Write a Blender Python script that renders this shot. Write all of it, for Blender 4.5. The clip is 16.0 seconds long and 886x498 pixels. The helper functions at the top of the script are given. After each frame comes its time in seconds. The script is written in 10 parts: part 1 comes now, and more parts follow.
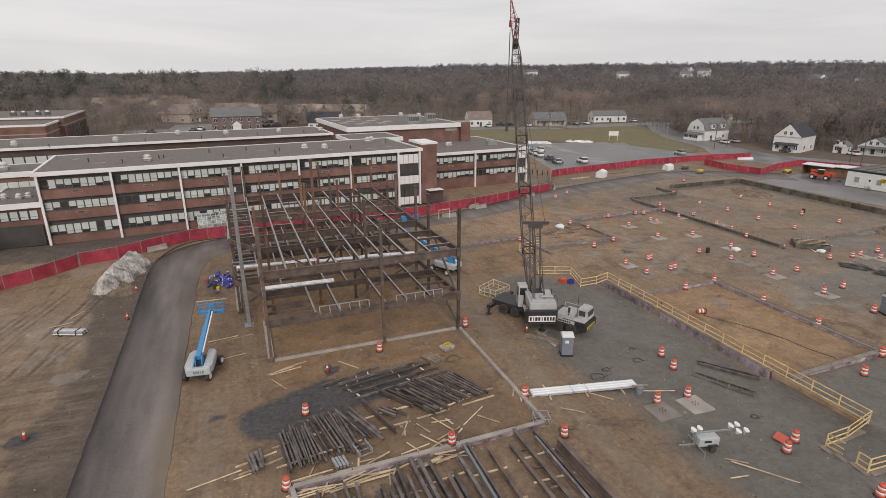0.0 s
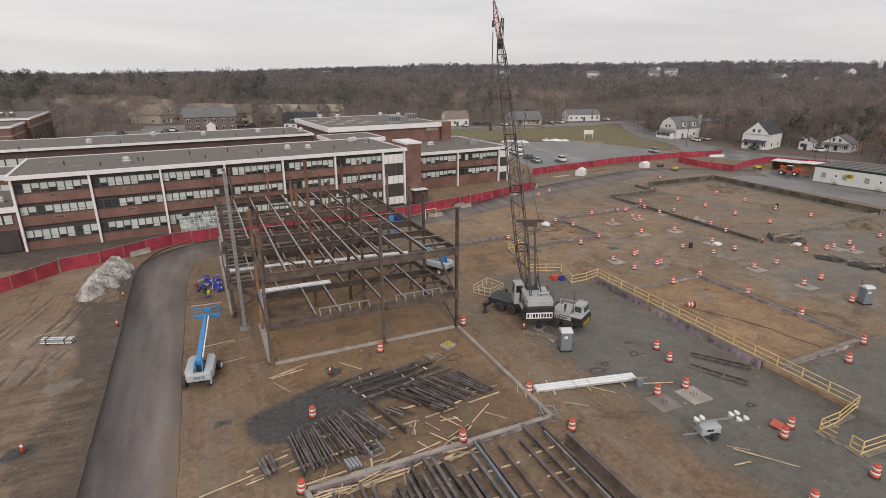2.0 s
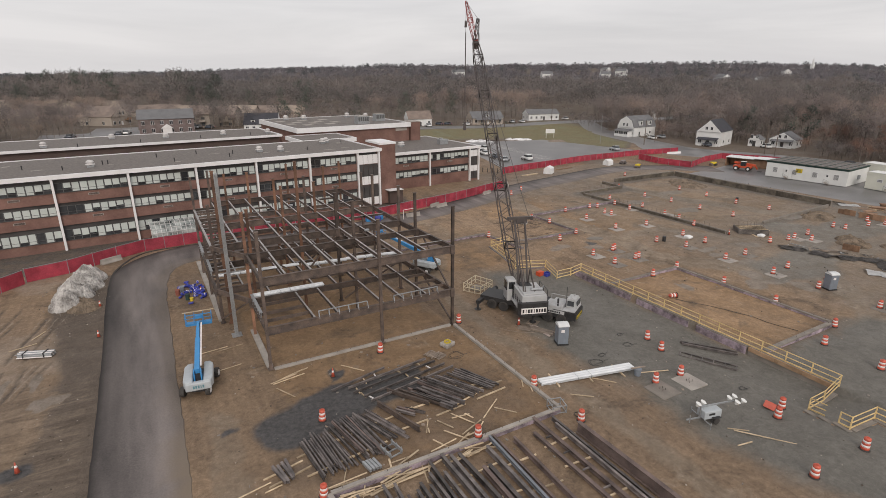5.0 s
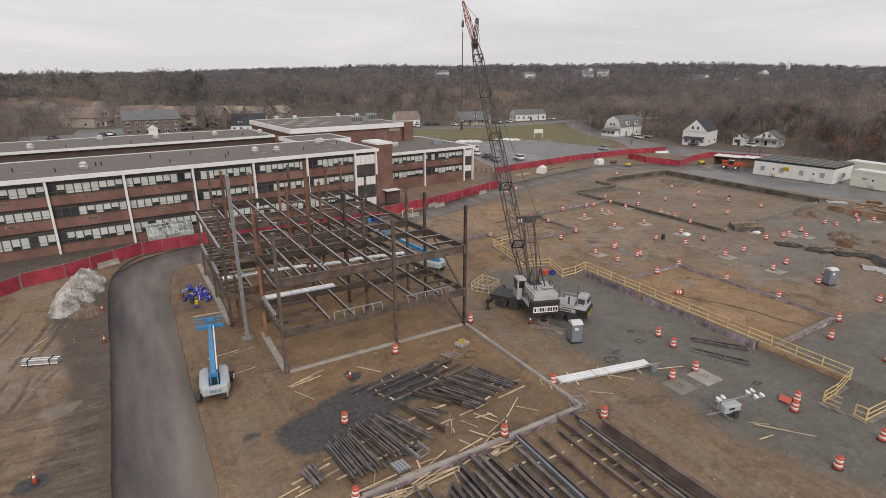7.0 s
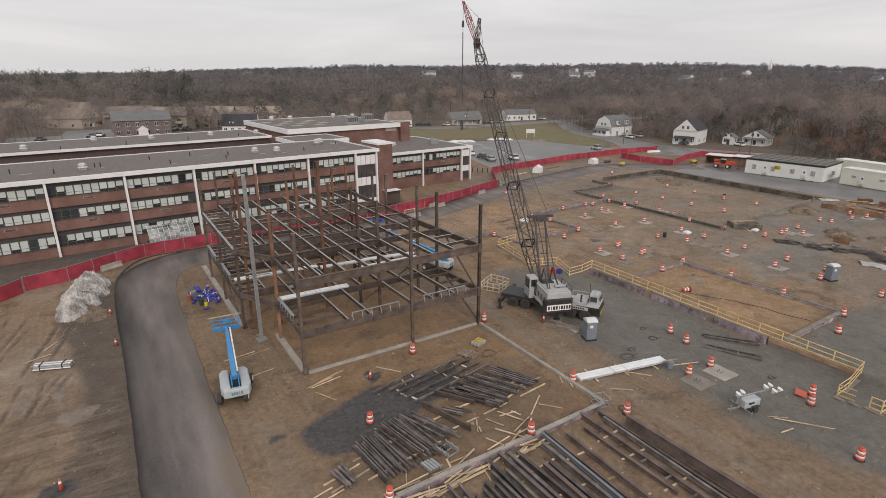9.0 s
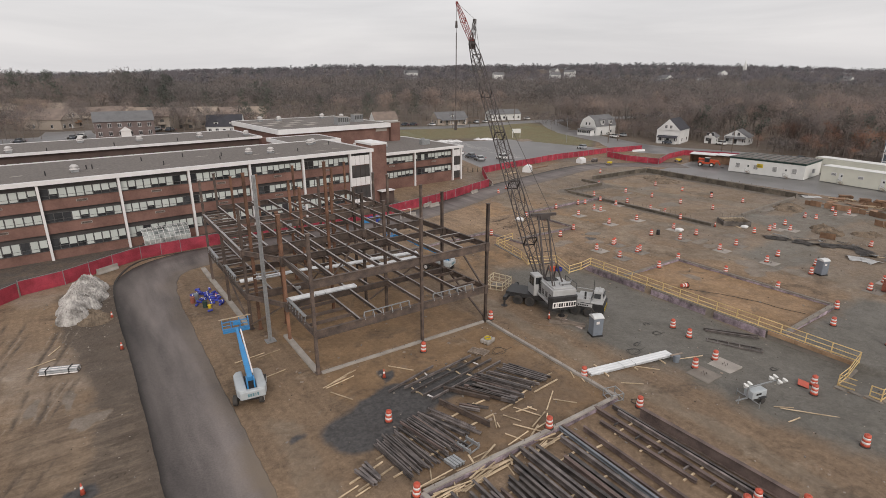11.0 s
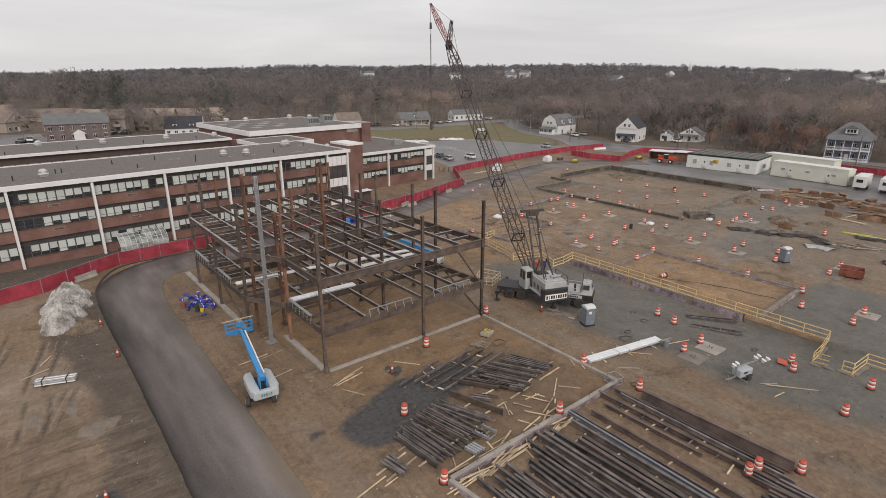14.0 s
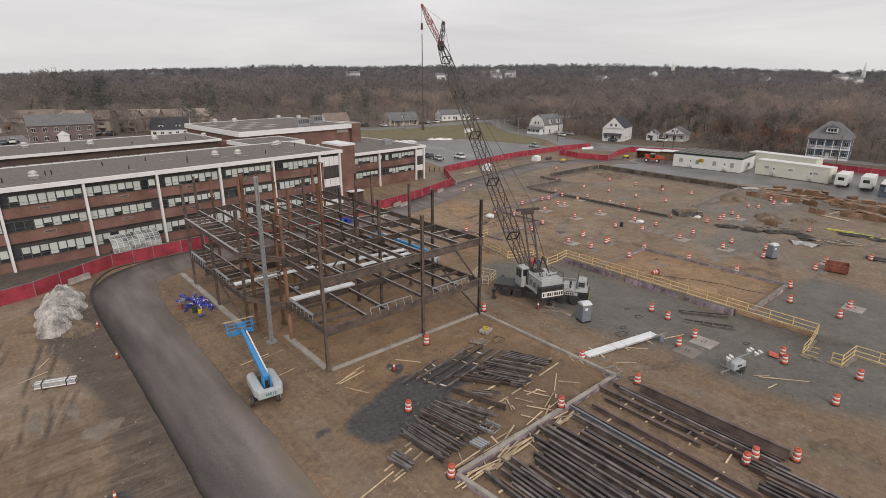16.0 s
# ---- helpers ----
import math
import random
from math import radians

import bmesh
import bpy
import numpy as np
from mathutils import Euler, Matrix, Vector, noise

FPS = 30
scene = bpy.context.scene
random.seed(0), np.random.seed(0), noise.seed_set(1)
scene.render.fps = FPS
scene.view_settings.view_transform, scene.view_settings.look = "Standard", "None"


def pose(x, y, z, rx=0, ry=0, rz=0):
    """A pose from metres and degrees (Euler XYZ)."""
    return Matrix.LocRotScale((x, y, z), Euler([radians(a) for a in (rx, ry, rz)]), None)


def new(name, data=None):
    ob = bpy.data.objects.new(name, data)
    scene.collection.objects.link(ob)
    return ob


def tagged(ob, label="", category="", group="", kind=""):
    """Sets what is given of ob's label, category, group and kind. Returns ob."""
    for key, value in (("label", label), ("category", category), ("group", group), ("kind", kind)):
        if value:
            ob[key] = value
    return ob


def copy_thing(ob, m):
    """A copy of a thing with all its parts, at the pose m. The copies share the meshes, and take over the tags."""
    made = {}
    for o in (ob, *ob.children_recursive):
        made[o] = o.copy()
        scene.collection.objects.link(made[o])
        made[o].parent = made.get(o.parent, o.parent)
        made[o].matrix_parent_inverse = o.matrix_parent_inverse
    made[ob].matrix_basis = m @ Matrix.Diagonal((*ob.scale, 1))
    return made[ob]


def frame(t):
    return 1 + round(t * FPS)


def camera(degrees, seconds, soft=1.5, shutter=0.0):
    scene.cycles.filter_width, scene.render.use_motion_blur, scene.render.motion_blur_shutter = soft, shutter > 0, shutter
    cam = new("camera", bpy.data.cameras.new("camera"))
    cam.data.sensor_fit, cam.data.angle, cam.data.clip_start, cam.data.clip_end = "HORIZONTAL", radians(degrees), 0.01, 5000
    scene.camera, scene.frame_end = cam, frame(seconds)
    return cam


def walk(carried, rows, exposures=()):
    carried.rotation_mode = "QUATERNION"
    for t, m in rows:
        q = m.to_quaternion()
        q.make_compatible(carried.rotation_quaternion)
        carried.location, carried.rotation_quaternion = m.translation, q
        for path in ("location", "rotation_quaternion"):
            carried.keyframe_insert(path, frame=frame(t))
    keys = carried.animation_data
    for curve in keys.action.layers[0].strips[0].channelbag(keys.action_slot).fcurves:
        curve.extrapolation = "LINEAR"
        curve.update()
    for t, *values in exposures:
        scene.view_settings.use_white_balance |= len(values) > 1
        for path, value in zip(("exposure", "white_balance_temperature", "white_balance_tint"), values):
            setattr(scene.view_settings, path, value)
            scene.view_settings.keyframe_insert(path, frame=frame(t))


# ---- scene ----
cam = camera(79.4, 16.0, 0.55)
METRES, EYE, TILT, LEAN, TURN = 21.6, 27.0, -18.3, 0.0, -21.0
ROWS = [
    (0.0, 0.0, 0.0, 0.0, 0.0, 0.0, -0.0),
    (0.5, -0.0304, -0.003, 0.0006, -0.73, -0.03, 0.25),
    (1.0, -0.0601, -0.0061, 0.0006, -1.49, -0.03, 0.51),
    (1.5, -0.0903, -0.0084, 0.0004, -2.22, -0.05, 0.76),
    (2.0, -0.1203, -0.0092, -0.0004, -2.82, -0.07, 0.97),
    (2.5, -0.1496, -0.0103, -0.0008, -3.37, -0.07, 1.14),
    (3.0, -0.1795, -0.0104, -0.0013, -4.05, -0.08, 1.37),
    (3.5, -0.2099, -0.0107, -0.0019, -4.93, -0.1, 1.66),
    (4.0, -0.2402, -0.0098, -0.0028, -5.87, -0.12, 1.96),
    (6.5, -0.4124, 0.0202, -0.0022, -8.69, -0.18, 2.88),
    (7.0, -0.4477, 0.0274, -0.0014, -9.09, -0.18, 3.0),
    (7.5, -0.4832, 0.0331, -0.0006, -9.45, -0.19, 3.11),
    (8.0, -0.5182, 0.0386, 0.0005, -9.77, -0.21, 3.22),
    (8.5, -0.5512, 0.0435, 0.0014, -10.09, -0.21, 3.33),
    (9.0, -0.5839, 0.0475, 0.0021, -10.49, -0.23, 3.45),
    (11.5, -0.7475, 0.0526, 0.0054, -13.01, -0.38, 4.24),
    (12.0, -0.7801, 0.0505, 0.0049, -13.63, -0.42, 4.46),
    (12.5, -0.8151, 0.0481, 0.0043, -14.49, -0.49, 4.73),
    (13.0, -0.8512, 0.0459, 0.0045, -15.36, -0.57, 4.98),
    (13.5, -0.8858, 0.0438, 0.0047, -16.13, -0.63, 5.21),
    (14.0, -0.9195, 0.0431, 0.005, -16.9, -0.69, 5.46),
    (14.5, -0.9522, 0.0435, 0.0055, -17.5, -0.75, 5.65),
    (15.0, -0.9786, 0.0437, 0.005, -17.86, -0.77, 5.78),
    (15.5, -0.9876, 0.0404, 0.0042, -18.13, -0.79, 5.87),
    (16.0, -0.9855, 0.0348, 0.0041, -18.35, -0.81, 5.94),
]
walk(cam, [(t, pose(0, 0, EYE, TILT, LEAN, TURN) @ pose(METRES * x, METRES * y, METRES * z, 90 + pitch, roll, yaw)) for t, x, y, z, yaw, pitch, roll in ROWS])

# ---------------------------------------------------------------- world and light
world = bpy.data.worlds.new("overcast")
scene.world = world
world.use_nodes = True
wt = world.node_tree
wt.nodes.clear()


def wn(kind, **sets):
    n = wt.nodes.new(kind)
    for k, v in sets.items():
        n.inputs[k].default_value = v
    return n


SUN_EL, SUN_AZ = radians(32), radians(200)
w_out, w_bg = wn("ShaderNodeOutputWorld"), wn("ShaderNodeBackground")
sky = wn("ShaderNodeTexSky")
sky.sky_type, sky.sun_disc, sky.sun_elevation, sky.sun_rotation = "NISHITA", False, SUN_EL, SUN_AZ
sky.air_density, sky.dust_density = 1.0, 4.0
sky_gain = wn("ShaderNodeMix")
sky_gain.data_type, sky_gain.blend_type = "RGBA", "MULTIPLY"
sky_gain.inputs[0].default_value = 1.0
sky_gain.inputs[7].default_value = (0.1, 0.1, 0.1, 1)
coord = wn("ShaderNodeTexCoord")
stretch = wn("ShaderNodeMapping", Scale=(1.1, 1.1, 9.0))
clouds = wn("ShaderNodeTexNoise", Scale=1.7, Detail=7.0, Roughness=0.55, Distortion=0.5)
ramp = wn("ShaderNodeValToRGB")
ramp.color_ramp.elements[0].position, ramp.color_ramp.elements[0].color = 0.32, (0.66, 0.643, 0.649, 1)
ramp.color_ramp.elements[1].position, ramp.color_ramp.elements[1].color = 0.66, (0.80, 0.774, 0.772, 1)
cover = wn("ShaderNodeMix")
cover.data_type = "RGBA"
cover.inputs[0].default_value = 0.9
for a, b in ((coord.outputs["Generated"], stretch.inputs["Vector"]), (stretch.outputs[0], clouds.inputs["Vector"]), (clouds.outputs["Fac"], ramp.inputs[0]),
             (sky.outputs[0], sky_gain.inputs[6]), (sky_gain.outputs[2], cover.inputs[6]), (ramp.outputs[0], cover.inputs[7]),
             (cover.outputs[2], w_bg.inputs["Color"]), (w_bg.outputs[0], w_out.inputs["Surface"])):
    wt.links.new(a, b)
w_bg.inputs["Strength"].default_value = 1.06

sun = new("sun", bpy.data.lights.new("sun", "SUN"))
sun.data.energy, sun.data.angle, sun.data.color = 1.4, radians(30), (1.0, 0.93, 0.86)
sun.rotation_euler = Euler((radians(90) - SUN_EL, 0, radians(180) - SUN_AZ))


# ---------------------------------------------------------------- materials
def material(name, colour, rough=0.7, metal=0.0, vary=0.25, scale=3.0, fine=40.0, bump=0.15, tint=None, per_object=0.0, spec=0.4, coat=0.0, stretch=None):
    """A procedural surface: broad blotches and fine grain in world metres, with relief and varied roughness."""
    m = bpy.data.materials.new(name)
    m.use_nodes = True
    t = m.node_tree
    p = t.nodes["Principled BSDF"]
    p.inputs["Metallic"].default_value, p.inputs["Specular IOR Level"].default_value = metal, spec
    p.inputs["Coat Weight"].default_value = coat
    geo = t.nodes.new("ShaderNodeNewGeometry")
    broad, grain = t.nodes.new("ShaderNodeTexNoise"), t.nodes.new("ShaderNodeTexNoise")
    for n, s, d in ((broad, scale, 5), (grain, fine, 3)):
        n.inputs["Scale"].default_value, n.inputs["Detail"].default_value = s, d
        t.links.new(geo.outputs["Position"], n.inputs["Vector"])
    if stretch:
        mp = t.nodes.new("ShaderNodeMapping")
        mp.inputs["Scale"].default_value = stretch
        t.links.new(geo.outputs["Position"], mp.inputs["Vector"])
        t.links.new(mp.outputs[0], broad.inputs["Vector"])
    both = t.nodes.new("ShaderNodeMath")
    both.operation = "MULTIPLY_ADD"
    both.inputs[1].default_value = 0.35
    t.links.new(grain.outputs["Fac"], both.inputs[0])
    t.links.new(broad.outputs["Fac"], both.inputs[2])
    r = t.nodes.new("ShaderNodeValToRGB")
    c1 = [max(0, v * (1 - vary)) for v in colour]
    c2 = [min(1, v * (1 + vary)) for v in (tint or colour)]
    r.color_ramp.elements[0].position, r.color_ramp.elements[0].color = 0.45, (*c1, 1)
    r.color_ramp.elements[1].position, r.color_ramp.elements[1].color = 0.92, (*c2, 1)
    t.links.new(both.outputs[0], r.inputs[0])
    out = r.outputs[0]
    if per_object:
        info, hsv = t.nodes.new("ShaderNodeObjectInfo"), t.nodes.new("ShaderNodeHueSaturation")
        mr = t.nodes.new("ShaderNodeMapRange")
        mr.inputs["To Min"].default_value, mr.inputs["To Max"].default_value = 1 - per_object, 1 + per_object
        t.links.new(info.outputs["Random"], mr.inputs["Value"])
        t.links.new(mr.outputs[0], hsv.inputs["Value"])
        t.links.new(out, hsv.inputs["Color"])
        out = hsv.outputs[0]
    t.links.new(out, p.inputs["Base Color"])
    rr = t.nodes.new("ShaderNodeMapRange")
    rr.inputs["To Min"].default_value, rr.inputs["To Max"].default_value = max(0.03, rough - 0.15), min(1, rough + 0.15)
    t.links.new(broad.outputs["Fac"], rr.inputs["Value"])
    t.links.new(rr.outputs[0], p.inputs["Roughness"])
    if bump:
        b = t.nodes.new("ShaderNodeBump")
        b.inputs["Strength"].default_value, b.inputs["Distance"].default_value = bump, 0.02
        t.links.new(grain.outputs["Fac"], b.inputs["Height"])
        t.links.new(b.outputs[0], p.inputs["Normal"])
    return m


RUST = material("rusted_steel", (0.082, 0.068, 0.063), 0.65, 0.1, 0.35, 1.3, 14, 0.2, (0.118, 0.087, 0.071), 0.3)
PLATE_RUST = material("plate_girder_rust", (0.118, 0.088, 0.081), 0.7, 0.05, 0.35, 0.7, 9, 0.2, (0.165, 0.122, 0.108))
BLUE_STEEL = material("blue_grey_primed_steel", (0.20, 0.215, 0.24), 0.5, 0.2, 0.2, 1.2, 12, 0.05)
RUST_ORANGE = material("orange_rust_column", (0.13, 0.078, 0.056), 0.75, 0.05, 0.45, 0.5, 14, 0.2, (0.215, 0.112, 0.07), 0.3)
DARK_STEEL = material("dark_mill_steel", (0.098, 0.088, 0.088), 0.45, 0.2, 0.4, 1.2, 18, 0.15, (0.158, 0.136, 0.128), 0.45)
# pale colour standing in for sky light reflected off the top flanges
SKYLIT_STEEL = material("skylit_beam_top", (0.33, 0.315, 0.305), 0.5, 0.2, 0.25, 1.5, 16, 0.08)
GALV = material("galvanised_steel", (0.36, 0.37, 0.38), 0.45, 0.5, 0.2, 4, 30, 0.05)
WHITE_DECK = material("white_metal_deck", (0.74, 0.75, 0.76), 0.45, 0.2, 0.08, 1, 20, 0.03)
CONCRETE = material("site_concrete", (0.215, 0.19, 0.165), 0.85, 0, 0.25, 0.9, 16, 0.25)
PALE_CONCRETE = material("pale_concrete", (0.335, 0.305, 0.275), 0.85, 0, 0.22, 0.8, 16, 0.2)
PURPLE = material("purple_foam_insulation", (0.19, 0.155, 0.17), 0.8, 0, 0.45, 1.4, 6, 0.15, (0.30, 0.24, 0.275), 0.3)
ASPHALT = material("asphalt", (0.104, 0.093, 0.09), 0.8, 0, 0.28, 0.5, 9, 0.3, (0.155, 0.138, 0.13), 0, 0.3, 0.0, (1.0, 0.16, 1.0))
ASPHALT_WET = material("damp_asphalt", (0.128, 0.122, 0.120), 0.4, 0, 0.38, 0.13, 4, 0.2, (0.165, 0.158, 0.156), 0, 0.45)
BRICK = material("red_brown_brick", (0.178, 0.098, 0.08), 0.85, 0, 0.3, 0.3, 3.5, 0.3, (0.195, 0.112, 0.092))
BRICK_DARK = material("dark_brown_brick", (0.098, 0.07, 0.062), 0.85, 0, 0.25, 0.4, 4, 0.3)
WHITE_TRIM = material("white_painted_trim", (0.74, 0.73, 0.73), 0.6, 0, 0.07, 0.5, 12, 0.05)
ROOF_GREY = material("grey_gravel_roof", (0.150, 0.134, 0.123), 0.9, 0, 0.26, 2.2, 4.0, 0.4, (0.168, 0.149, 0.136))
WINDOW_DARK = material("dark_window_glass", (0.04, 0.043, 0.047), 0.12, 0, 0.4, 0.7, 4, 0.0, None, 0.4, 0.6)
SHADE = material("pale_window_shade", (0.52, 0.56, 0.535), 0.8, 0, 0.05, 0.7, 6, 0.0, None, 0.09)
DARK_PANEL = material("dark_spandrel_panel", (0.062, 0.058, 0.057), 0.5, 0, 0.3, 0.5, 6, 0.05)
FENCE_RED = material("red_fence_fabric", (0.50, 0.08, 0.115), 0.85, 0, 0.2, 0.7, 6, 0.1, (0.58, 0.105, 0.15), 0.1)
ORANGE = material("orange_drum_plastic", (0.55, 0.108, 0.066), 0.5, 0, 0.15, 2, 20, 0.03, None, 0.12)
BAND_WHITE = material("white_reflective_band", (0.80, 0.76, 0.74), 0.4, 0, 0.1, 3, 30, 0.0)
RUBBER = material("black_rubber", (0.05, 0.046, 0.043), 0.8, 0, 0.3, 3, 25, 0.1)
YELLOW_RAIL = material("yellow_timber_rail", (0.68, 0.50, 0.24), 0.75, 0, 0.15, 1.2, 12, 0.1, (0.70, 0.52, 0.26), 0.12)
LUMBER = material("raw_lumber", (0.46, 0.35, 0.23), 0.8, 0, 0.25, 1.5, 12, 0.1, (0.54, 0.43, 0.30), 0.35)
PLYWOOD = material("brown_form_plywood", (0.24, 0.145, 0.095), 0.8, 0, 0.3, 0.8, 10, 0.1, (0.26, 0.16, 0.1), 0.3)
OLD_WOOD = material("grey_weathered_wood", (0.26, 0.21, 0.17), 0.85, 0, 0.25, 1.2, 12, 0.1, None, 0.2)
LIFT_BLUE = material("blue_machine_paint", (0.05, 0.25, 0.53), 0.4, 0, 0.12, 1.5, 12, 0.02, None, 0, 0.5)
DEEP_BLUE = material("deep_blue_plastic", (0.045, 0.06, 0.34), 0.4, 0, 0.2, 2, 12, 0.02, None, 0.3)
LIFT_GREY = material("pale_grey_machine_paint", (0.43, 0.46, 0.48), 0.45, 0, 0.1, 1.5, 12, 0.02)
CRANE_GREY = material("light_grey_crane_paint", (0.42, 0.42, 0.42), 0.5, 0, 0.12, 1.2, 12, 0.03)
BLACK = material("black_paint", (0.034, 0.033, 0.034), 0.5, 0, 0.3, 2, 12, 0.03)
LATTICE = material("dark_lattice_paint", (0.085, 0.072, 0.068), 0.6, 0.2, 0.35, 0.8, 12, 0.05)
LATTICE_RED = material("red_lattice_paint", (0.26, 0.05, 0.045), 0.6, 0.1, 0.3, 0.8, 12, 0.05)
POTTY_GREY = material("grey_toilet_plastic", (0.20, 0.225, 0.26), 0.5, 0, 0.1, 2, 20, 0.02)
POTTY_ROOF = material("pale_toilet_roof", (0.62, 0.63, 0.63), 0.5, 0, 0.08, 2, 20, 0.02)
TRAILER_WHITE = material("white_trailer_siding", (0.70, 0.70, 0.68), 0.6, 0, 0.07, 0.4, 10, 0.03)
TRAILER_CREAM = material("cream_trailer_siding", (0.68, 0.67, 0.58), 0.6, 0, 0.07, 0.4, 10, 0.03)
DARK_GREEN = material("dark_green_trim", (0.025, 0.05, 0.042), 0.6, 0, 0.2, 0.6, 10, 0.03)
MACHINE_RED = material("orange_red_machine_paint", (0.55, 0.085, 0.035), 0.5, 0, 0.2, 1, 12, 0.03)
DUMP_RED = material("worn_dark_red_paint", (0.22, 0.06, 0.045), 0.7, 0, 0.4, 1.1, 12, 0.1, (0.26, 0.10, 0.07))
YELLOW = material("yellow_paint", (0.62, 0.47, 0.03), 0.5, 0, 0.15, 1, 12, 0.03)
HOUSE_WHITE = material("white_clapboard", (0.68, 0.68, 0.67), 0.7, 0, 0.06, 0.4, 6, 0.1)
HOUSE_TAN = material("tan_siding", (0.40, 0.345, 0.295), 0.75, 0, 0.1, 0.4, 6, 0.1, None, 0.15)
HOUSE_BLUE = material("blue_grey_siding", (0.15, 0.195, 0.25), 0.7, 0, 0.12, 0.5, 6, 0.1)
HOUSE_GREYBRICK = material("grey_brown_brick", (0.17, 0.135, 0.13), 0.85, 0, 0.2, 0.8, 6, 0.2)
SHINGLE_GREY = material("grey_shingles", (0.16, 0.16, 0.165), 0.9, 0, 0.18, 0.5, 5, 0.2)
SHINGLE_DARK = material("dark_shingles", (0.055, 0.055, 0.065), 0.9, 0, 0.25, 0.5, 5, 0.2)
SHINGLE_BROWN = material("brown_shingles", (0.215, 0.17, 0.145), 0.9, 0, 0.2, 0.5, 5, 0.2)
CAR_WHITE = material("white_car_paint", (0.72, 0.72, 0.71), 0.3, 0, 0.03, 1, 5, 0.0, None, 0, 0.5, 0.6)
CAR_SILVER = material("silver_car_paint", (0.42, 0.44, 0.46), 0.3, 0.3, 0.05, 1, 5, 0.0, None, 0, 0.5, 0.6)
CAR_DARK = material("dark_car_paint", (0.05, 0.06, 0.08), 0.3, 0.1, 0.1, 1, 5, 0.0, None, 0, 0.5, 0.6)
RUBBLE = material("pale_crushed_stone", (0.24, 0.215, 0.195), 0.9, 0, 0.45, 0.9, 5, 0.6, (0.44, 0.42, 0.40))
SNOW = material("old_snow", (0.58, 0.56, 0.55), 0.7, 0, 0.3, 0.5, 3, 0.3, (0.74, 0.74, 0.75))
TARP_BLACK = material("black_plastic_sheet", (0.055, 0.05, 0.047), 0.5, 0, 0.5, 1, 6, 0.3, (0.13, 0.115, 0.105))
TARP_WHITE = material("white_plastic_sheet", (0.70, 0.70, 0.70), 0.5, 0, 0.1, 1, 10, 0.1)
BARK = material("grey_brown_bark", (0.20, 0.175, 0.158), 0.9, 0, 0.25, 0.15, 3, 0.0)


def foliage(name, stops, through_light=0.5, openness=0.42):
    """Twigs or needles: one tone for each tree out of a range, letting some light through."""
    m = bpy.data.materials.new(name)
    m.use_nodes = True
    t = m.node_tree
    t.nodes.remove(t.nodes["Principled BSDF"])
    att, r = t.nodes.new("ShaderNodeAttribute"), t.nodes.new("ShaderNodeValToRGB")
    att.attribute_name = "tint"
    for k, c in enumerate(stops):
        e = r.color_ramp.elements[k] if k < 2 else r.color_ramp.elements.new(1.0)
        e.color = (*c, 1)
    for k in range(len(stops)):
        r.color_ramp.elements[k].position = k / (len(stops) - 1)
    for k, c in enumerate(stops):
        r.color_ramp.elements[k].color = (*c, 1)
    t.links.new(att.outputs["Fac"], r.inputs[0])
    d, tl, mx = t.nodes.new("ShaderNodeBsdfDiffuse"), t.nodes.new("ShaderNodeBsdfTranslucent"), t.nodes.new("ShaderNodeMixShader")
    mx.inputs[0].default_value = through_light
    for n in (d, tl):
        t.links.new(r.outputs[0], n.inputs["Color"])
    t.links.new(d.outputs[0], mx.inputs[1])
    t.links.new(tl.outputs[0], mx.inputs[2])
    # each tuft is an open spray of finer twigs, so part of the light passes between them
    gaps, open_mix = t.nodes.new("ShaderNodeBsdfTransparent"), t.nodes.new("ShaderNodeMixShader")
    open_mix.inputs[0].default_value = openness
    t.links.new(mx.outputs[0], open_mix.inputs[1])
    t.links.new(gaps.outputs[0], open_mix.inputs[2])
    t.links.new(open_mix.outputs[0], t.nodes["Material Output"].inputs["Surface"])
    return m


TWIGS = foliage("bare_twigs", ((0.191, 0.170, 0.163), (0.304, 0.265, 0.251), (0.369, 0.305, 0.278), (0.459, 0.354, 0.304), (0.561, 0.471, 0.382)))
TWIGS_MID = foliage("grey_brown_twigs", ((0.195, 0.180, 0.172), (0.262, 0.238, 0.225), (0.305, 0.266, 0.246), (0.352, 0.296, 0.268)))
# the haze of distance is painted into these paler, bluer twig colours
TWIGS_HAZED = foliage("hazed_bare_twigs", ((0.20, 0.19, 0.203), (0.262, 0.245, 0.258), (0.30, 0.268, 0.275)), 0.5, 0.12)
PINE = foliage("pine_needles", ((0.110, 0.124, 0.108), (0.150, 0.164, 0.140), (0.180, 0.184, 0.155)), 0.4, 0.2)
# far needles: the green is paled and cooled to carry the haze
PINE_HAZED = foliage("hazed_pine_needles", ((0.150, 0.164, 0.168), (0.190, 0.198, 0.202)), 0.5, 0.12)
OAK_RED = foliage("dry_oak_leaves", ((0.244, 0.155, 0.122), (0.390, 0.211, 0.146), (0.406, 0.260, 0.195)))


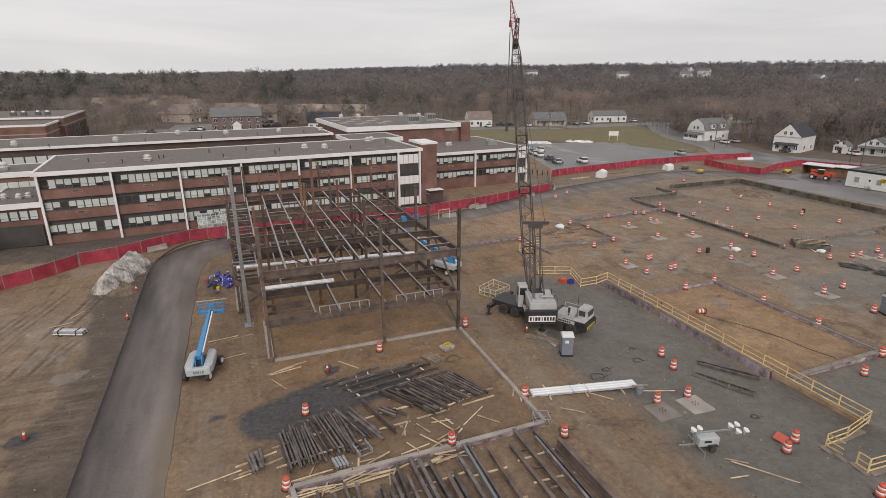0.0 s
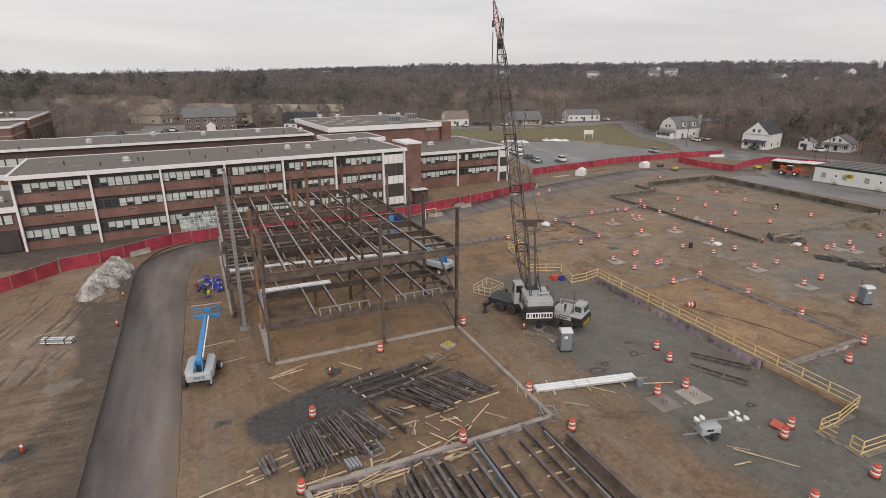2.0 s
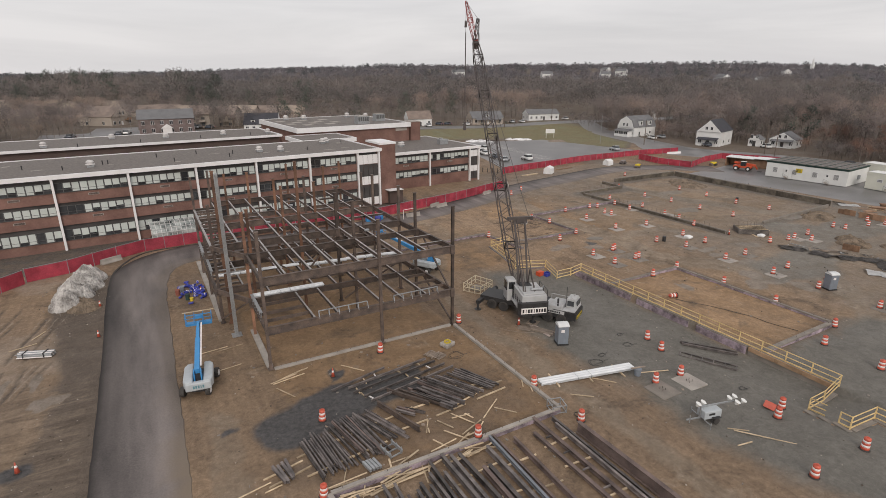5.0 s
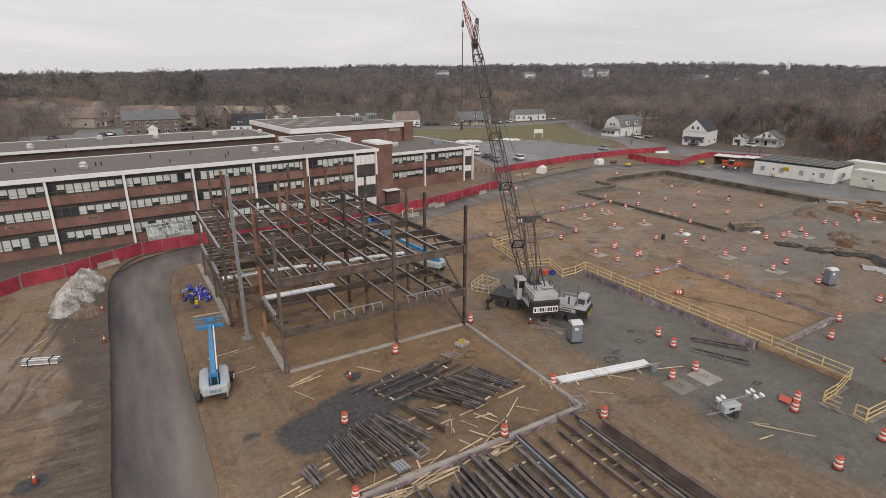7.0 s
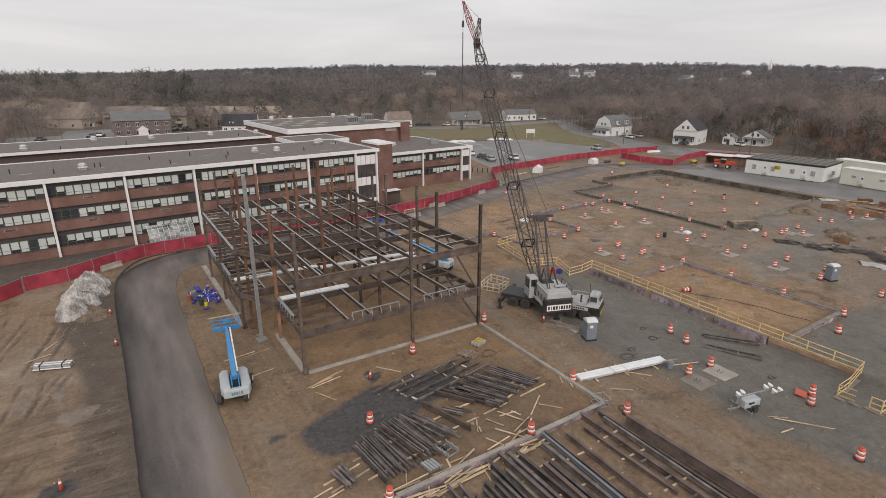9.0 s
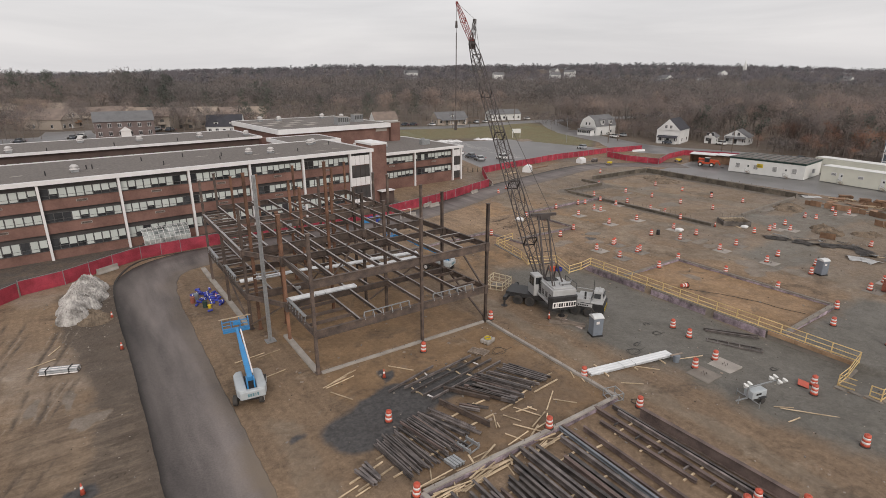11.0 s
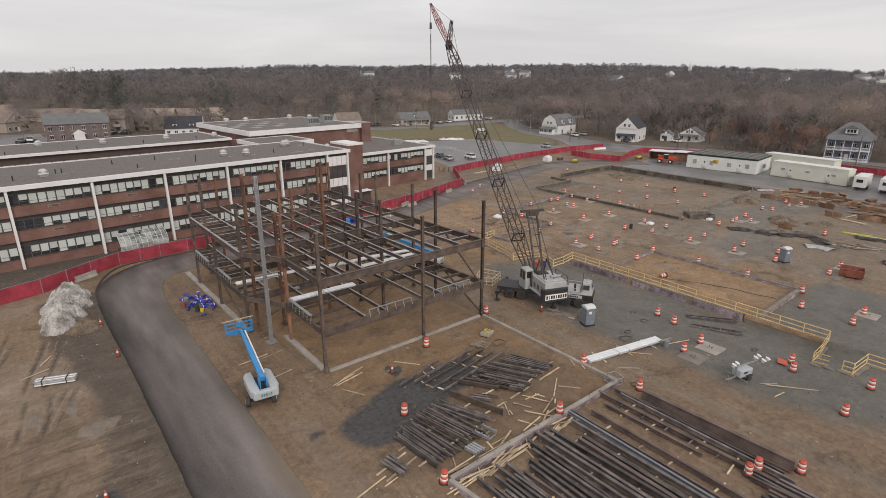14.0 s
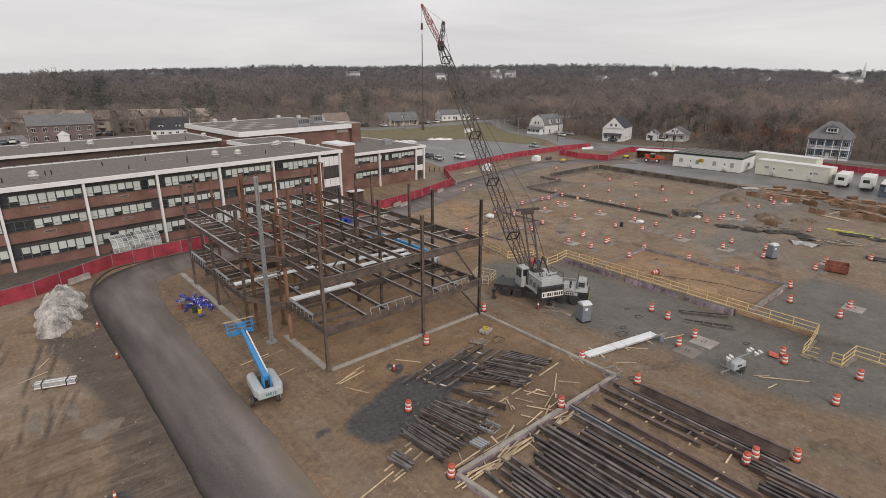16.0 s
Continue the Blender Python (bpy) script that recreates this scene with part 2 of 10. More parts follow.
def dusty_road():
    """The road's asphalt, darker at the edges and dusty where the wheels run."""
    t = ASPHALT.node_tree
    p = t.nodes["Principled BSDF"]
    under = p.inputs["Base Color"].links[0].from_socket
    att, mx = t.nodes.new("ShaderNodeAttribute"), t.nodes.new("ShaderNodeMix")
    att.attribute_name = "worn"
    mx.data_type, mx.blend_type = "RGBA", "MULTIPLY"
    mx.inputs[0].default_value = 1.0
    t.links.new(under, mx.inputs[6])
    t.links.new(att.outputs["Color"], mx.inputs[7])
    dust = t.nodes.new("ShaderNodeMix")
    dust.data_type = "RGBA"
    dust.inputs[7].default_value = (0.20, 0.158, 0.118, 1)
    t.links.new(att.outputs["Alpha"], dust.inputs[0])
    t.links.new(mx.outputs[2], dust.inputs[6])
    t.links.new(dust.outputs[2], p.inputs["Base Color"])


dusty_road()
PUTTY = material("unread_lettering", (0.03, 0.03, 0.03), 0.6, 0, 0.1, 2, 10, 0.0)
POLE_WOOD = material("utility_pole_wood", (0.14, 0.11, 0.09), 0.9, 0, 0.2, 0.6, 10, 0.1)
SOIL_BLACK = material("heaped_dark_soil", (0.05, 0.045, 0.042), 0.95, 0, 0.3, 0.9, 9, 0.4)


# ---------------------------------------------------------------- mesh tools
def box(bm, x, y, z, sx, sy, sz, rz=0.0, m=None):
    """A box whose base centre is at x, y, z."""
    t = pose(x, y, z + sz / 2, 0, 0, rz) @ Matrix.Diagonal((sx, sy, sz, 1))
    bmesh.ops.create_cube(bm, size=1, matrix=(m @ t) if m else t)


def bar(bm, p, q, w, h, m=None):
    """A straight bar of w by h from p to q, upright as far as it can be."""
    p, q = Vector(p), Vector(q)
    d = q - p
    up = Vector((0, 0, 1)) if abs(d.normalized().z) < 0.98 else Vector((0, 1, 0))
    side = d.cross(up).normalized()
    top = side.cross(d).normalized()
    vs = []
    for base in (p, q):
        for a, b in ((-1, -1), (1, -1), (1, 1), (-1, 1)):
            v = base + side * (a * w / 2) + top * (b * h / 2)
            vs.append(bm.verts.new(m @ v if m else v))
    for f in ((3, 2, 1, 0), (4, 5, 6, 7), (0, 1, 5, 4), (1, 2, 6, 5), (2, 3, 7, 6), (3, 0, 4, 7)):
        bm.faces.new([vs[i] for i in f])


def rod(bm, p, q, r, r2=None, seg=8, m=None):
    """A round bar from p to q, tapering from r to r2."""
    p, q = Vector(p), Vector(q)
    d = q - p
    t = Matrix.Translation((p + q) / 2) @ d.to_track_quat("Z", "Y").to_matrix().to_4x4()
    bmesh.ops.create_cone(bm, cap_ends=True, segments=seg, radius1=r, radius2=r if r2 is None else r2, depth=d.length, matrix=(m @ t) if m else t)


def ibeam(bm, p, q, depth, width, flange=0.03, web=0.02):
    """A wide-flange section from p to q; p and q lie on its top face."""
    p, q = Vector(p), Vector(q)
    d = (q - p).normalized()
    up = Vector((0, 0, 1)) if abs(d.z) < 0.9 else Vector((0, 1, 0))
    top = d.cross(up).normalized().cross(d).normalized()
    bar(bm, p - top * flange / 2, q - top * flange / 2, width, flange)
    bar(bm, p - top * depth / 2, q - top * depth / 2, web, depth - 2 * flange)
    bar(bm, p - top * (depth - flange / 2), q - top * (depth - flange / 2), width, flange)


def prism(bm, outline, z0, z1, m=None):
    """An upright prism over a plan outline, counter-clockwise."""
    lo = [bm.verts.new((m @ Vector((x, y, z0))) if m else (x, y, z0)) for x, y in outline]
    hi = [bm.verts.new((m @ Vector((x, y, z1))) if m else (x, y, z1)) for x, y in outline]
    n = len(outline)
    bm.faces.new(hi)
    bm.faces.new(lo[::-1])
    for i in range(n):
        bm.faces.new((lo[i], lo[(i + 1) % n], hi[(i + 1) % n], hi[i]))


def profile(bm, outline, x0, x1, m=None):
    """A solid of a y-z outline drawn out along x."""
    a = [bm.verts.new((m @ Vector((x0, y, z))) if m else (x0, y, z)) for y, z in outline]
    b = [bm.verts.new((m @ Vector((x1, y, z))) if m else (x1, y, z)) for y, z in outline]
    n = len(outline)
    bm.faces.new(b)
    bm.faces.new(a[::-1])
    for i in range(n):
        bm.faces.new((a[i], a[(i + 1) % n], b[(i + 1) % n], b[i]))


def soften(bm, r, seg=2):
    bmesh.ops.bevel(bm, geom=bm.edges[:], offset=r, segments=seg, affect="EDGES", profile=0.5)


def mesh_of(name, bm, mat, smooth=False):
    bmesh.ops.recalc_face_normals(bm, faces=bm.faces[:])
    me = bpy.data.meshes.new(name)
    bm.to_mesh(me)
    bm.free()
    for mm in (mat if isinstance(mat, (list, tuple)) else [mat]):
        me.materials.append(mm)
    if smooth:
        for p in me.polygons:
            p.use_smooth = True
    return me


def part(name, bm, mat, parent=None, label="", smooth=False):
    ob = new(name, bm if isinstance(bm, bpy.types.Mesh) else mesh_of(name, bm, mat, smooth))
    if parent is not None:
        ob.parent = parent
    if label:
        ob["label"] = label
    return ob


def thing(name, m, label, category, group="", kind=""):
    ob = new(name)
    ob.empty_display_size = 0.3
    ob.matrix_basis = m
    return tagged(ob, label, category, group, kind)


def solid(name, bm, mat, label, category, group="", kind="", m=None, smooth=False):
    """A thing that is one mesh."""
    ob = part(name, bm, mat, None, "", smooth)
    if m is not None:
        ob.matrix_basis = m
    return tagged(ob, label, category, group, kind)


def ss(a, b, v):
    u = min(1.0, max(0.0, (v - a) / (b - a)))
    return u * u * (3 - 2 * u)


def base_z(x, y):
    """Height of the broad lie of the land, without ruts and clods."""
    z = -0.5 * ss(35, 60, x) - 0.5 * ss(70, 110, x) - 1.0 * ss(112, 150, x) + 0.5 * ss(165, 200, x)
    z -= 0.4 * ss(85, 125, y) * ss(60, 30, x) * ss(-10, 20, x)
    z += ss(195, 250, y) * (2.4 + 3.0 * ss(60, 10, x))
    if x < 45.5:
        z -= (0.25 * ss(21, 30, x) + 0.6 * ss(29, 44, x)) * ss(17, 23, y) * ss(61, 55, y)
    return z


# ---------------------------------------------------------------- ground
def far_rise(x, y):
    d, az = math.hypot(x, y), math.degrees(math.atan2(x, y))
    crest = 6 + 30 * ss(-10, 25, az) + 2 * ss(30, 50, az) - 18 * ss(58, 76, az) + 5 * noise.noise((az * 0.09, 3.1, 0))
    return ss(330, 1700, d) * crest if y > -200 else 0.0


RUTS = [((-21.9, 54.8), (-20.3, 61.5), 1.8), ((-20.0, 54.6), (-17.6, 61.5), 0.9), ((-29, 26), (-20, 50), 1.7), ((-33, 40), (-22, 58), 1.9), ((-27, 58), (-23.5, 80), 1.9), ((-31, 30), (-25, 66), 2.1), ((-36, 30), (-22, 76), 2.0), ((-20.5, 62), (-18.5, 78), 1.6), ((-24, 24), (-18.5, 42), 1.6)]


def rut_depth(x, y):
    """Wheel ruts, with the mud pushed up beside them."""
    k = 0.0
    for (ax, ay), (bx, by), gauge in RUTS:
        if ay - 2 < y < by + 2:
            u = (y - ay) / (by - ay)
            off = x - (ax + (bx - ax) * u + 0.5 * math.sin(y * 0.21 + ax))
            fade = ss(-0.05, 0.12, u) * ss(1.05, 0.88, u)
            for s in (-gauge / 2, gauge / 2):
                e = abs(off - s)
                k += fade * (0.45 + 0.55 * noise.noise((x * 0.3, y * 0.5, ax))) * (-0.12 * math.exp(-(e / 0.2) ** 2) + 0.05 * math.exp(-((e - 0.42) / 0.16) ** 2))
    return k


def relief(x, y):
    if not (-60 < x < 128 and 0 < y < 128):
        return 0.0
    k = 0.05 * noise.noise((x * 0.35, y * 0.35, 0)) + 0.035 * noise.noise((x * 1.1, y * 1.1, 5))
    if x < -14.2:
        k += 0.10 * noise.noise((x * 0.22, y * 0.16, 9)) * ss(-14.2, -18, x)
        k += rut_depth(x, y)
    return k


def ground_z(x, y):
    return base_z(x, y) + far_rise(x, y)


def inside(x, y, poly):
    hit = False
    j = len(poly) - 1
    for i in range(len(poly)):
        (xi, yi), (xj, yj) = poly[i], poly[j]
        if (yi > y) != (yj > y) and x < (xj - xi) * (y - yi) / (yj - yi) + xi:
            hit = not hit
        j = i
    return hit


GRAVEL_PAD = [(32, 62), (30, 52), (27.6, 43), (27.2, 38), (29.2, 33), (29.6, 29), (29.0, 22), (30.5, 14), (34, 8), (47, 8), (66, 8), (66, 28.8), (45.6, 28.8), (45.6, 57)]
BLACK_SOIL = [(-2.7, 40.3), (-2.0, 41.5), (-0.8, 42.4), (1.6, 43.0), (4.6, 43.9), (6.6, 43.4), (8.8, 43.8), (14.2, 43.4), (12.4, 40.4), (10.5, 39.2), (5.8, 38.4), (1.3, 37.0), (0.0, 37.2), (-1.6, 37.9)]
GREY_EAST = [(84, 62), (92, 55), (88, 49), (70, 47), (66, 40), (78, 36), (92, 46), (112, 44), (126, 36), (126, 58), (104, 55), (100, 61)]
GRASS = [(84, 204), (111.6, 201.6), (140, 201), (157, 196), (155.5, 171.8), (160, 159), (167, 159), (174, 168), (183, 190), (190, 206), (194, 220), (192, 232), (60, 234), (66, 206)]
STEEL_YARD = [(-3.0, 33.2), (1.0, 31.4), (20.4, 31.4), (20.4, 42), (18.5, 44.5), (12, 44.8), (6, 42.4), (1, 39.0)]
DARK_FRONT = [(-40, 92), (-22, 90.5), (-9, 96.5), (30, 98.5), (44, 106), (44, 120), (30, 107), (-40, 103)]


OCHRE = [[(46.2, 29.4), (58.8, 29.6), (58.8, 50.0), (46.2, 50.0)], [(1.4, 31.6), (20.4, 31.6), (20.4, 48.8), (1.4, 48.8)], [(22, 64), (40, 64), (44, 76), (24, 75)],
         [(60.5, 72), (81.5, 60), (81.5, 84), (61, 84)], [(84, 66), (122, 68), (122, 102), (100, 102), (84, 94)], [(1.4, 50), (20, 50), (20, 84), (-1, 84)], [(50, 86), (80, 88), (78, 100), (55, 96)]]
TRACKS = [([(66, 104), (62, 90), (63, 68), (61, 54), (70, 45), (90, 43), (124, 40)], 5.0, 0.8), ([(98, 103), (100, 84), (106, 66), (112, 57), (126, 52)], 5.0, 0.9), ([(22, 84), (26, 66), (24, 50), (24, 34), (24, 12)], 2.4, 0.7),
          ([(40, 96), (36, 80), (27, 66)], 4.0, 0.5), ([(86, 48), (76, 38), (62, 24)], 4.0, 0.6), ([(-5, 20), (-4.5, 44)], 2.6, 0.55), ([(-4.6, 52), (-4.2, 70), (-2.9, 86)], 1.2, 0.3), ([(60, 66), (75, 66), (82, 55)], 3.0, 0.6)]


def from_line(x, y, pts):
    best = 1e9
    for (ax, ay), (bx, by) in zip(pts, pts[1:]):
        dx, dy = bx - ax, by - ay
        u = min(1.0, max(0.0, ((x - ax) * dx + (y - ay) * dy) / (dx * dx + dy * dy)))
        best = min(best, math.hypot(x - ax - u * dx, y - ay - u * dy))
    return best


CLAY = [(-17.0, 53.4, 1.2, 0.9), (-21.0, 57.6, 0.4, 2.0), (-18.9, 57.2, 0.35, 1.9), (56.0, 64.0, 1.8, 1.2), (64.0, 41.0, 2.4, 1.6), (66.5, 43.5, 1.2, 2.2), (50.5, 66.0, 2.6, 0.9), (73.0, 44.6, 1.6, 1.2), (70.0, 51.6, 1.5, 1.0), (88.0, 84.0, 3.0, 1.2), (67.4, 40.3, 1.6, 1.1), (68.5, 37.4, 1.2, 2.0), (71.4, 47.6, 2.2, 1.0), (75.4, 39.6, 1.4, 0.9), (80.4, 52.7, 2.0, 1.2), (71.4, 54.2, 2.4, 0.9), (107.8, 53.7, 2.6, 1.6), (57.5, 58.0, 3.2, 1.0), (54.0, 45.0, 1.0, 1.6), (92.0, 74.0, 3.4, 1.4), (104.0, 88.0, 4.0, 1.6)]
SPOTS = [(-17.8, 43.9, 1.0), (-4.0, 40.9, 0.55), (1.4, 35.9, 0.4), (5.9, 45.5, 0.9), (57, 66, 0.8)]


# Strips of dug wet earth by the walls, trench and wall shade painted in.
DUG_SHADED = [([(83.4, 95.6), (96.8, 96.4)], 2.6, 0.75), ([(82.0, 95), (82.0, 58.6)], 1.0, 0.7), ([(83.6, 92), (83.6, 59)], 0.9, 0.7), ([(97.4, 98), (101, 103)], 2.0, 0.6), ([(102, 103), (124, 103.2)], 1.6, 0.7), ([(128, 104), (127.2, 62)], 2.6, 0.9), ([(123.6, 102), (123.2, 64)], 1.3, 0.7),
       ([(96, 59), (118, 60.4)], 1.2, 0.6), ([(59, 84), (82, 85)], 0.9, 0.55), ([(60.2, 50), (60.2, 30)], 0.7, 0.55), ([(58.9, 83), (58.9, 72)], 0.8, 0.5), ([(45.8, 71), (59, 71)], 0.8, 0.5), ([(24.5, 75.2), (43, 76.4)], 0.9, 0.5), ([(113, 42), (120, 40), (128, 38)], 3.0, 0.4)]


def soft_in(x, y, poly, w):
    return sum(inside(x + w * a, y + w * b, poly) for a, b in ((0, 0), (1, 0), (-1, 0), (0, 1), (0, -1), (0.5, 0.5), (-0.5, 0.5), (0.5, -0.5), (-0.5, -0.5))) / 9


def axis(lo, hi, step, far_lo, far_hi):
    out = list(np.arange(lo, hi + 1e-6, step))
    v, s = lo, step
    while v > far_lo:
        s *= 1.22
        v -= s
        out.insert(0, v)
    v, s = hi, step
    while v < far_hi:
        s = min(s * 1.18, 160)
        v += s
        out.append(v)
    return out


def build_ground():
    xs = axis(-46, 128, 0.72, -3200, 4200)
    ys = axis(4, 126, 0.72, -900, 4200)
    xs = sorted([v for v in xs if abs(v - 45.5) > 0.35] + [45.44, 45.56] + [v + q for v in xs if -36 < v < -13.8 for q in (0.24, 0.48)])
    nx, ny = len(xs), len(ys)
    co, cover, tone, earth = [], [], [], []
    for y in ys:
        for x in xs:
            z = ground_z(x, y) + relief(x, y)
            co.append((x, y, z))
            wob_x = x + 1.1 * noise.noise((x * 0.3, y * 0.3, 1)) + 0.4 * noise.noise((x, y, 2))
            wob_y = y + 1.1 * noise.noise((x * 0.3, y * 0.3, 7)) + 0.4 * noise.noise((x, y, 8))
            near = -50 < x < 132 and 0 < y < 130
            r = soft_in(wob_x, wob_y, GRAVEL_PAD, 2.0) if near else 0.0
            r = max(r, 0.75 * soft_in(wob_x, wob_y, GREY_EAST, 1.2)) if near else r
            if near and x > 56:
                r = max(r, 0.4 * ss(56, 76, x))
            if 100 < x < 128 and y > 40:
                r = max(r, 0.55 * ss(112, 124, wob_x))
            g = max(soft_in(wob_x, wob_y, BLACK_SOIL, 0.6), 0.55 * soft_in(wob_x, wob_y, DARK_FRONT, 1.0)) if near else 0.0
            for sx, sy, sr in SPOTS:
                g = max(g, ss(sr * 1.3, sr * 0.6, math.hypot(wob_x - sx, wob_y - sy)))
            berm = 0.0
            if -21.5 < x < -12.5 and y < 86:
                rim = -17.6 - 1.6 * ss(60, 76, y) + 2.2 * noise.noise((x * 0.1, y * 0.1, 3))
                berm = ss(rim - 1.6, rim + 1.6, wob_x) * ss(-12.8, -13.4, x)
            if near:
                berm = max(berm, 0.42 * soft_in(wob_x, wob_y, STEEL_YARD, 1.6))
                # darken the dug strips, their shade included
                if x > 22 and y > 28:
                    berm = max(berm, max(k * ss(1.5, 0.7, from_line(x + 0.4 * (wob_x - x), y + 0.4 * (wob_y - y), pts) / width) for pts, width, k in DUG_SHADED))
            b = 0.5 * ss(-13.5, -17, wob_x) * ss(0.0, 0.35, noise.noise((x * 0.12, y * 0.07, 4)) + 0.1) if -45 < x < -12 and y < 90 else 0.0
            a = 1.0 if inside(wob_x, wob_y, GRASS) else 0.0
            d = math.hypot(x - 20, y - 60)
            if y > 165 or x > 176 or x < -48 or y < -5:
                a = max(a, 0.25 * ss(150, 190, d))
            cover.append((r, g, b, a))
            o = k = 0.0
            if near:
                o = max(soft_in(wob_x, wob_y, q, 1.0) for q in OCHRE)
                k = max(w * ss(0.75, 0.25, from_line(wob_x, wob_y, pts) / width) for pts, width, w in TRACKS)
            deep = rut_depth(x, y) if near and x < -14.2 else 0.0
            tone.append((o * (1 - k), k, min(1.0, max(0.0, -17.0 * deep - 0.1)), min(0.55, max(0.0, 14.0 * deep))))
            scrape = ss(-24.5, -21, wob_x) * ss(-13.4, -14.6, x) * ss(36, 42, wob_y) * ss(58, 53, wob_y) if -25 < x < -13 else 0.0
            clay = max((ss(1.25, 0.7, math.hypot((wob_x - cx) / rx, (wob_y - cy) / ry)) for cx, cy, rx, ry in CLAY), default=0.0) if near else 0.0
            dry = ss(24, 44, wob_x) * (1 - 0.9 * soft_in(wob_x, wob_y, GRAVEL_PAD, 2.0)) * (0.75 + 0.5 * noise.noise((x * 0.06, y * 0.06, 12))) if near else 0.0
            earth.append((berm * (1 - clay), scrape, clay, max(0.0, dry)))
    faces = [(j * nx + i, j * nx + i + 1, (j + 1) * nx + i + 1, (j + 1) * nx + i) for j in range(ny - 1) for i in range(nx - 1)]
    me = bpy.data.meshes.new("ground")
    me.from_pydata(co, [], faces)
    att = me.attributes.new("cover", "FLOAT_COLOR", "POINT")
    att.data.foreach_set("color", np.array(cover, dtype=np.float32).ravel())
    att = me.attributes.new("tone", "FLOAT_COLOR", "POINT")
    att.data.foreach_set("color", np.array(tone, dtype=np.float32).ravel())
    att = me.attributes.new("earth", "FLOAT_COLOR", "POINT")
    att.data.foreach_set("color", np.array(earth, dtype=np.float32).ravel())
    me.polygons.foreach_set("use_smooth", [True] * len(me.polygons))
    return me


def ground_material():
    m = bpy.data.materials.new("site_ground")
    m.use_nodes = True
    t = m.node_tree
    p = t.nodes["Principled BSDF"]
    p.inputs["Specular IOR Level"].default_value = 0.3
    geo = t.nodes.new("ShaderNodeNewGeometry")
    att = t.nodes.new("ShaderNodeAttribute")
    att.attribute_name = "cover"
    sep = t.nodes.new("ShaderNodeSeparateColor")
    t.links.new(att.outputs["Color"], sep.inputs[0])

    def tex(scale, detail=6, rough=0.6, dist=0.0):
        n = t.nodes.new("ShaderNodeTexNoise")
        for k, v in (("Scale", scale), ("Detail", detail), ("Roughness", rough), ("Distortion", dist)):
            n.inputs[k].default_value = v
        t.links.new(geo.outputs["Position"], n.inputs["Vector"])
        return n.outputs["Fac"]

    def colours(fac, lo, hi, a=0.35, b=0.7):
        r = t.nodes.new("ShaderNodeValToRGB")
        r.color_ramp.elements[0].position, r.color_ramp.elements[0].color = a, (*lo, 1)
        r.color_ramp.elements[1].position, r.color_ramp.elements[1].color = b, (*hi, 1)
        t.links.new(fac, r.inputs[0])
        return r.outputs[0]

    def mix(fac, a, b, kind="MIX"):
        n = t.nodes.new("ShaderNodeMix")
        n.data_type, n.blend_type = "RGBA", kind
        for sock, v in ((n.inputs[0], fac), (n.inputs[6], a), (n.inputs[7], b)):
            if isinstance(v, float):
                sock.default_value = v
            else:
                t.links.new(v, sock)
        return n.outputs[2]

    def edge(channel, tx, lo=0.52, hi=0.95):
        """A mask whose border is broken up by noise."""
        a = t.nodes.new("ShaderNodeMath")
        a.operation = "MULTIPLY_ADD"
        a.inputs[1].default_value = 0.55
        t.links.new(tx, a.inputs[0])
        t.links.new(channel, a.inputs[2])
        r = t.nodes.new("ShaderNodeMapRange")
        r.inputs["From Min"].default_value, r.inputs["From Max"].default_value = lo, hi
        t.links.new(a.outputs[0], r.inputs["Value"])
        return r.outputs[0]

    broad, mid, fine, grit = tex(0.075, 5, 0.6, 0.6), tex(0.45, 8, 0.65, 0.4), tex(2.6, 6, 0.6), tex(14, 4)
    dirt = colours(broad, (0.205, 0.140, 0.086), (0.275, 0.198, 0.128))
    damp = colours(mid, (0.140, 0.102, 0.072), (0.285, 0.213, 0.148), 0.3, 0.75)
    soil = mix(0.5, dirt, damp)
    drag = t.nodes.new("ShaderNodeMapping")
    drag.inputs["Scale"].default_value, drag.inputs["Rotation"].default_value = (1.5, 0.13, 1.0), (0, 0, radians(-14))
    t.links.new(geo.outputs["Position"], drag.inputs["Vector"])
    streak = t.nodes.new("ShaderNodeTexNoise")
    for k, v in (("Scale", 0.9), ("Detail", 6), ("Roughness", 0.6), ("Distortion", 0.7)):
        streak.inputs[k].default_value = v
    t.links.new(drag.outputs[0], streak.inputs["Vector"])
    soil = mix(0.52, soil, colours(streak.outputs["Fac"], (0.115, 0.082, 0.058), (0.315, 0.24, 0.175), 0.32, 0.68))
    soil = mix(0.36, soil, colours(fine, (0.10, 0.074, 0.054), (0.31, 0.243, 0.182)))
    soil = mix(0.2, soil, colours(grit, (0.07, 0.054, 0.04), (0.36, 0.29, 0.225)))
    gravel = mix(0.25, colours(mid, (0.126, 0.118, 0.104), (0.174, 0.163, 0.144)), colours(grit, (0.10, 0.094, 0.083), (0.20, 0.188, 0.166)))
    black = colours(fine, (0.058, 0.056, 0.057), (0.10, 0.095, 0.093))
    pale = colours(mid, (0.21, 0.16, 0.118), (0.32, 0.262, 0.21))
    grass = mix(0.5, colours(mid, (0.14, 0.125, 0.062), (0.22, 0.18, 0.098)), colours(broad, (0.12, 0.125, 0.055), (0.21, 0.165, 0.105)))
    litter = colours(fine, (0.10, 0.078, 0.062), (0.165, 0.128, 0.10))
    att2 = t.nodes.new("ShaderNodeAttribute")
    att2.attribute_name = "tone"
    sep2 = t.nodes.new("ShaderNodeSeparateColor")
    t.links.new(att2.outputs["Color"], sep2.inputs[0])
    ochre = mix(0.45, colours(mid, (0.19, 0.125, 0.07), (0.30, 0.205, 0.12)), soil)
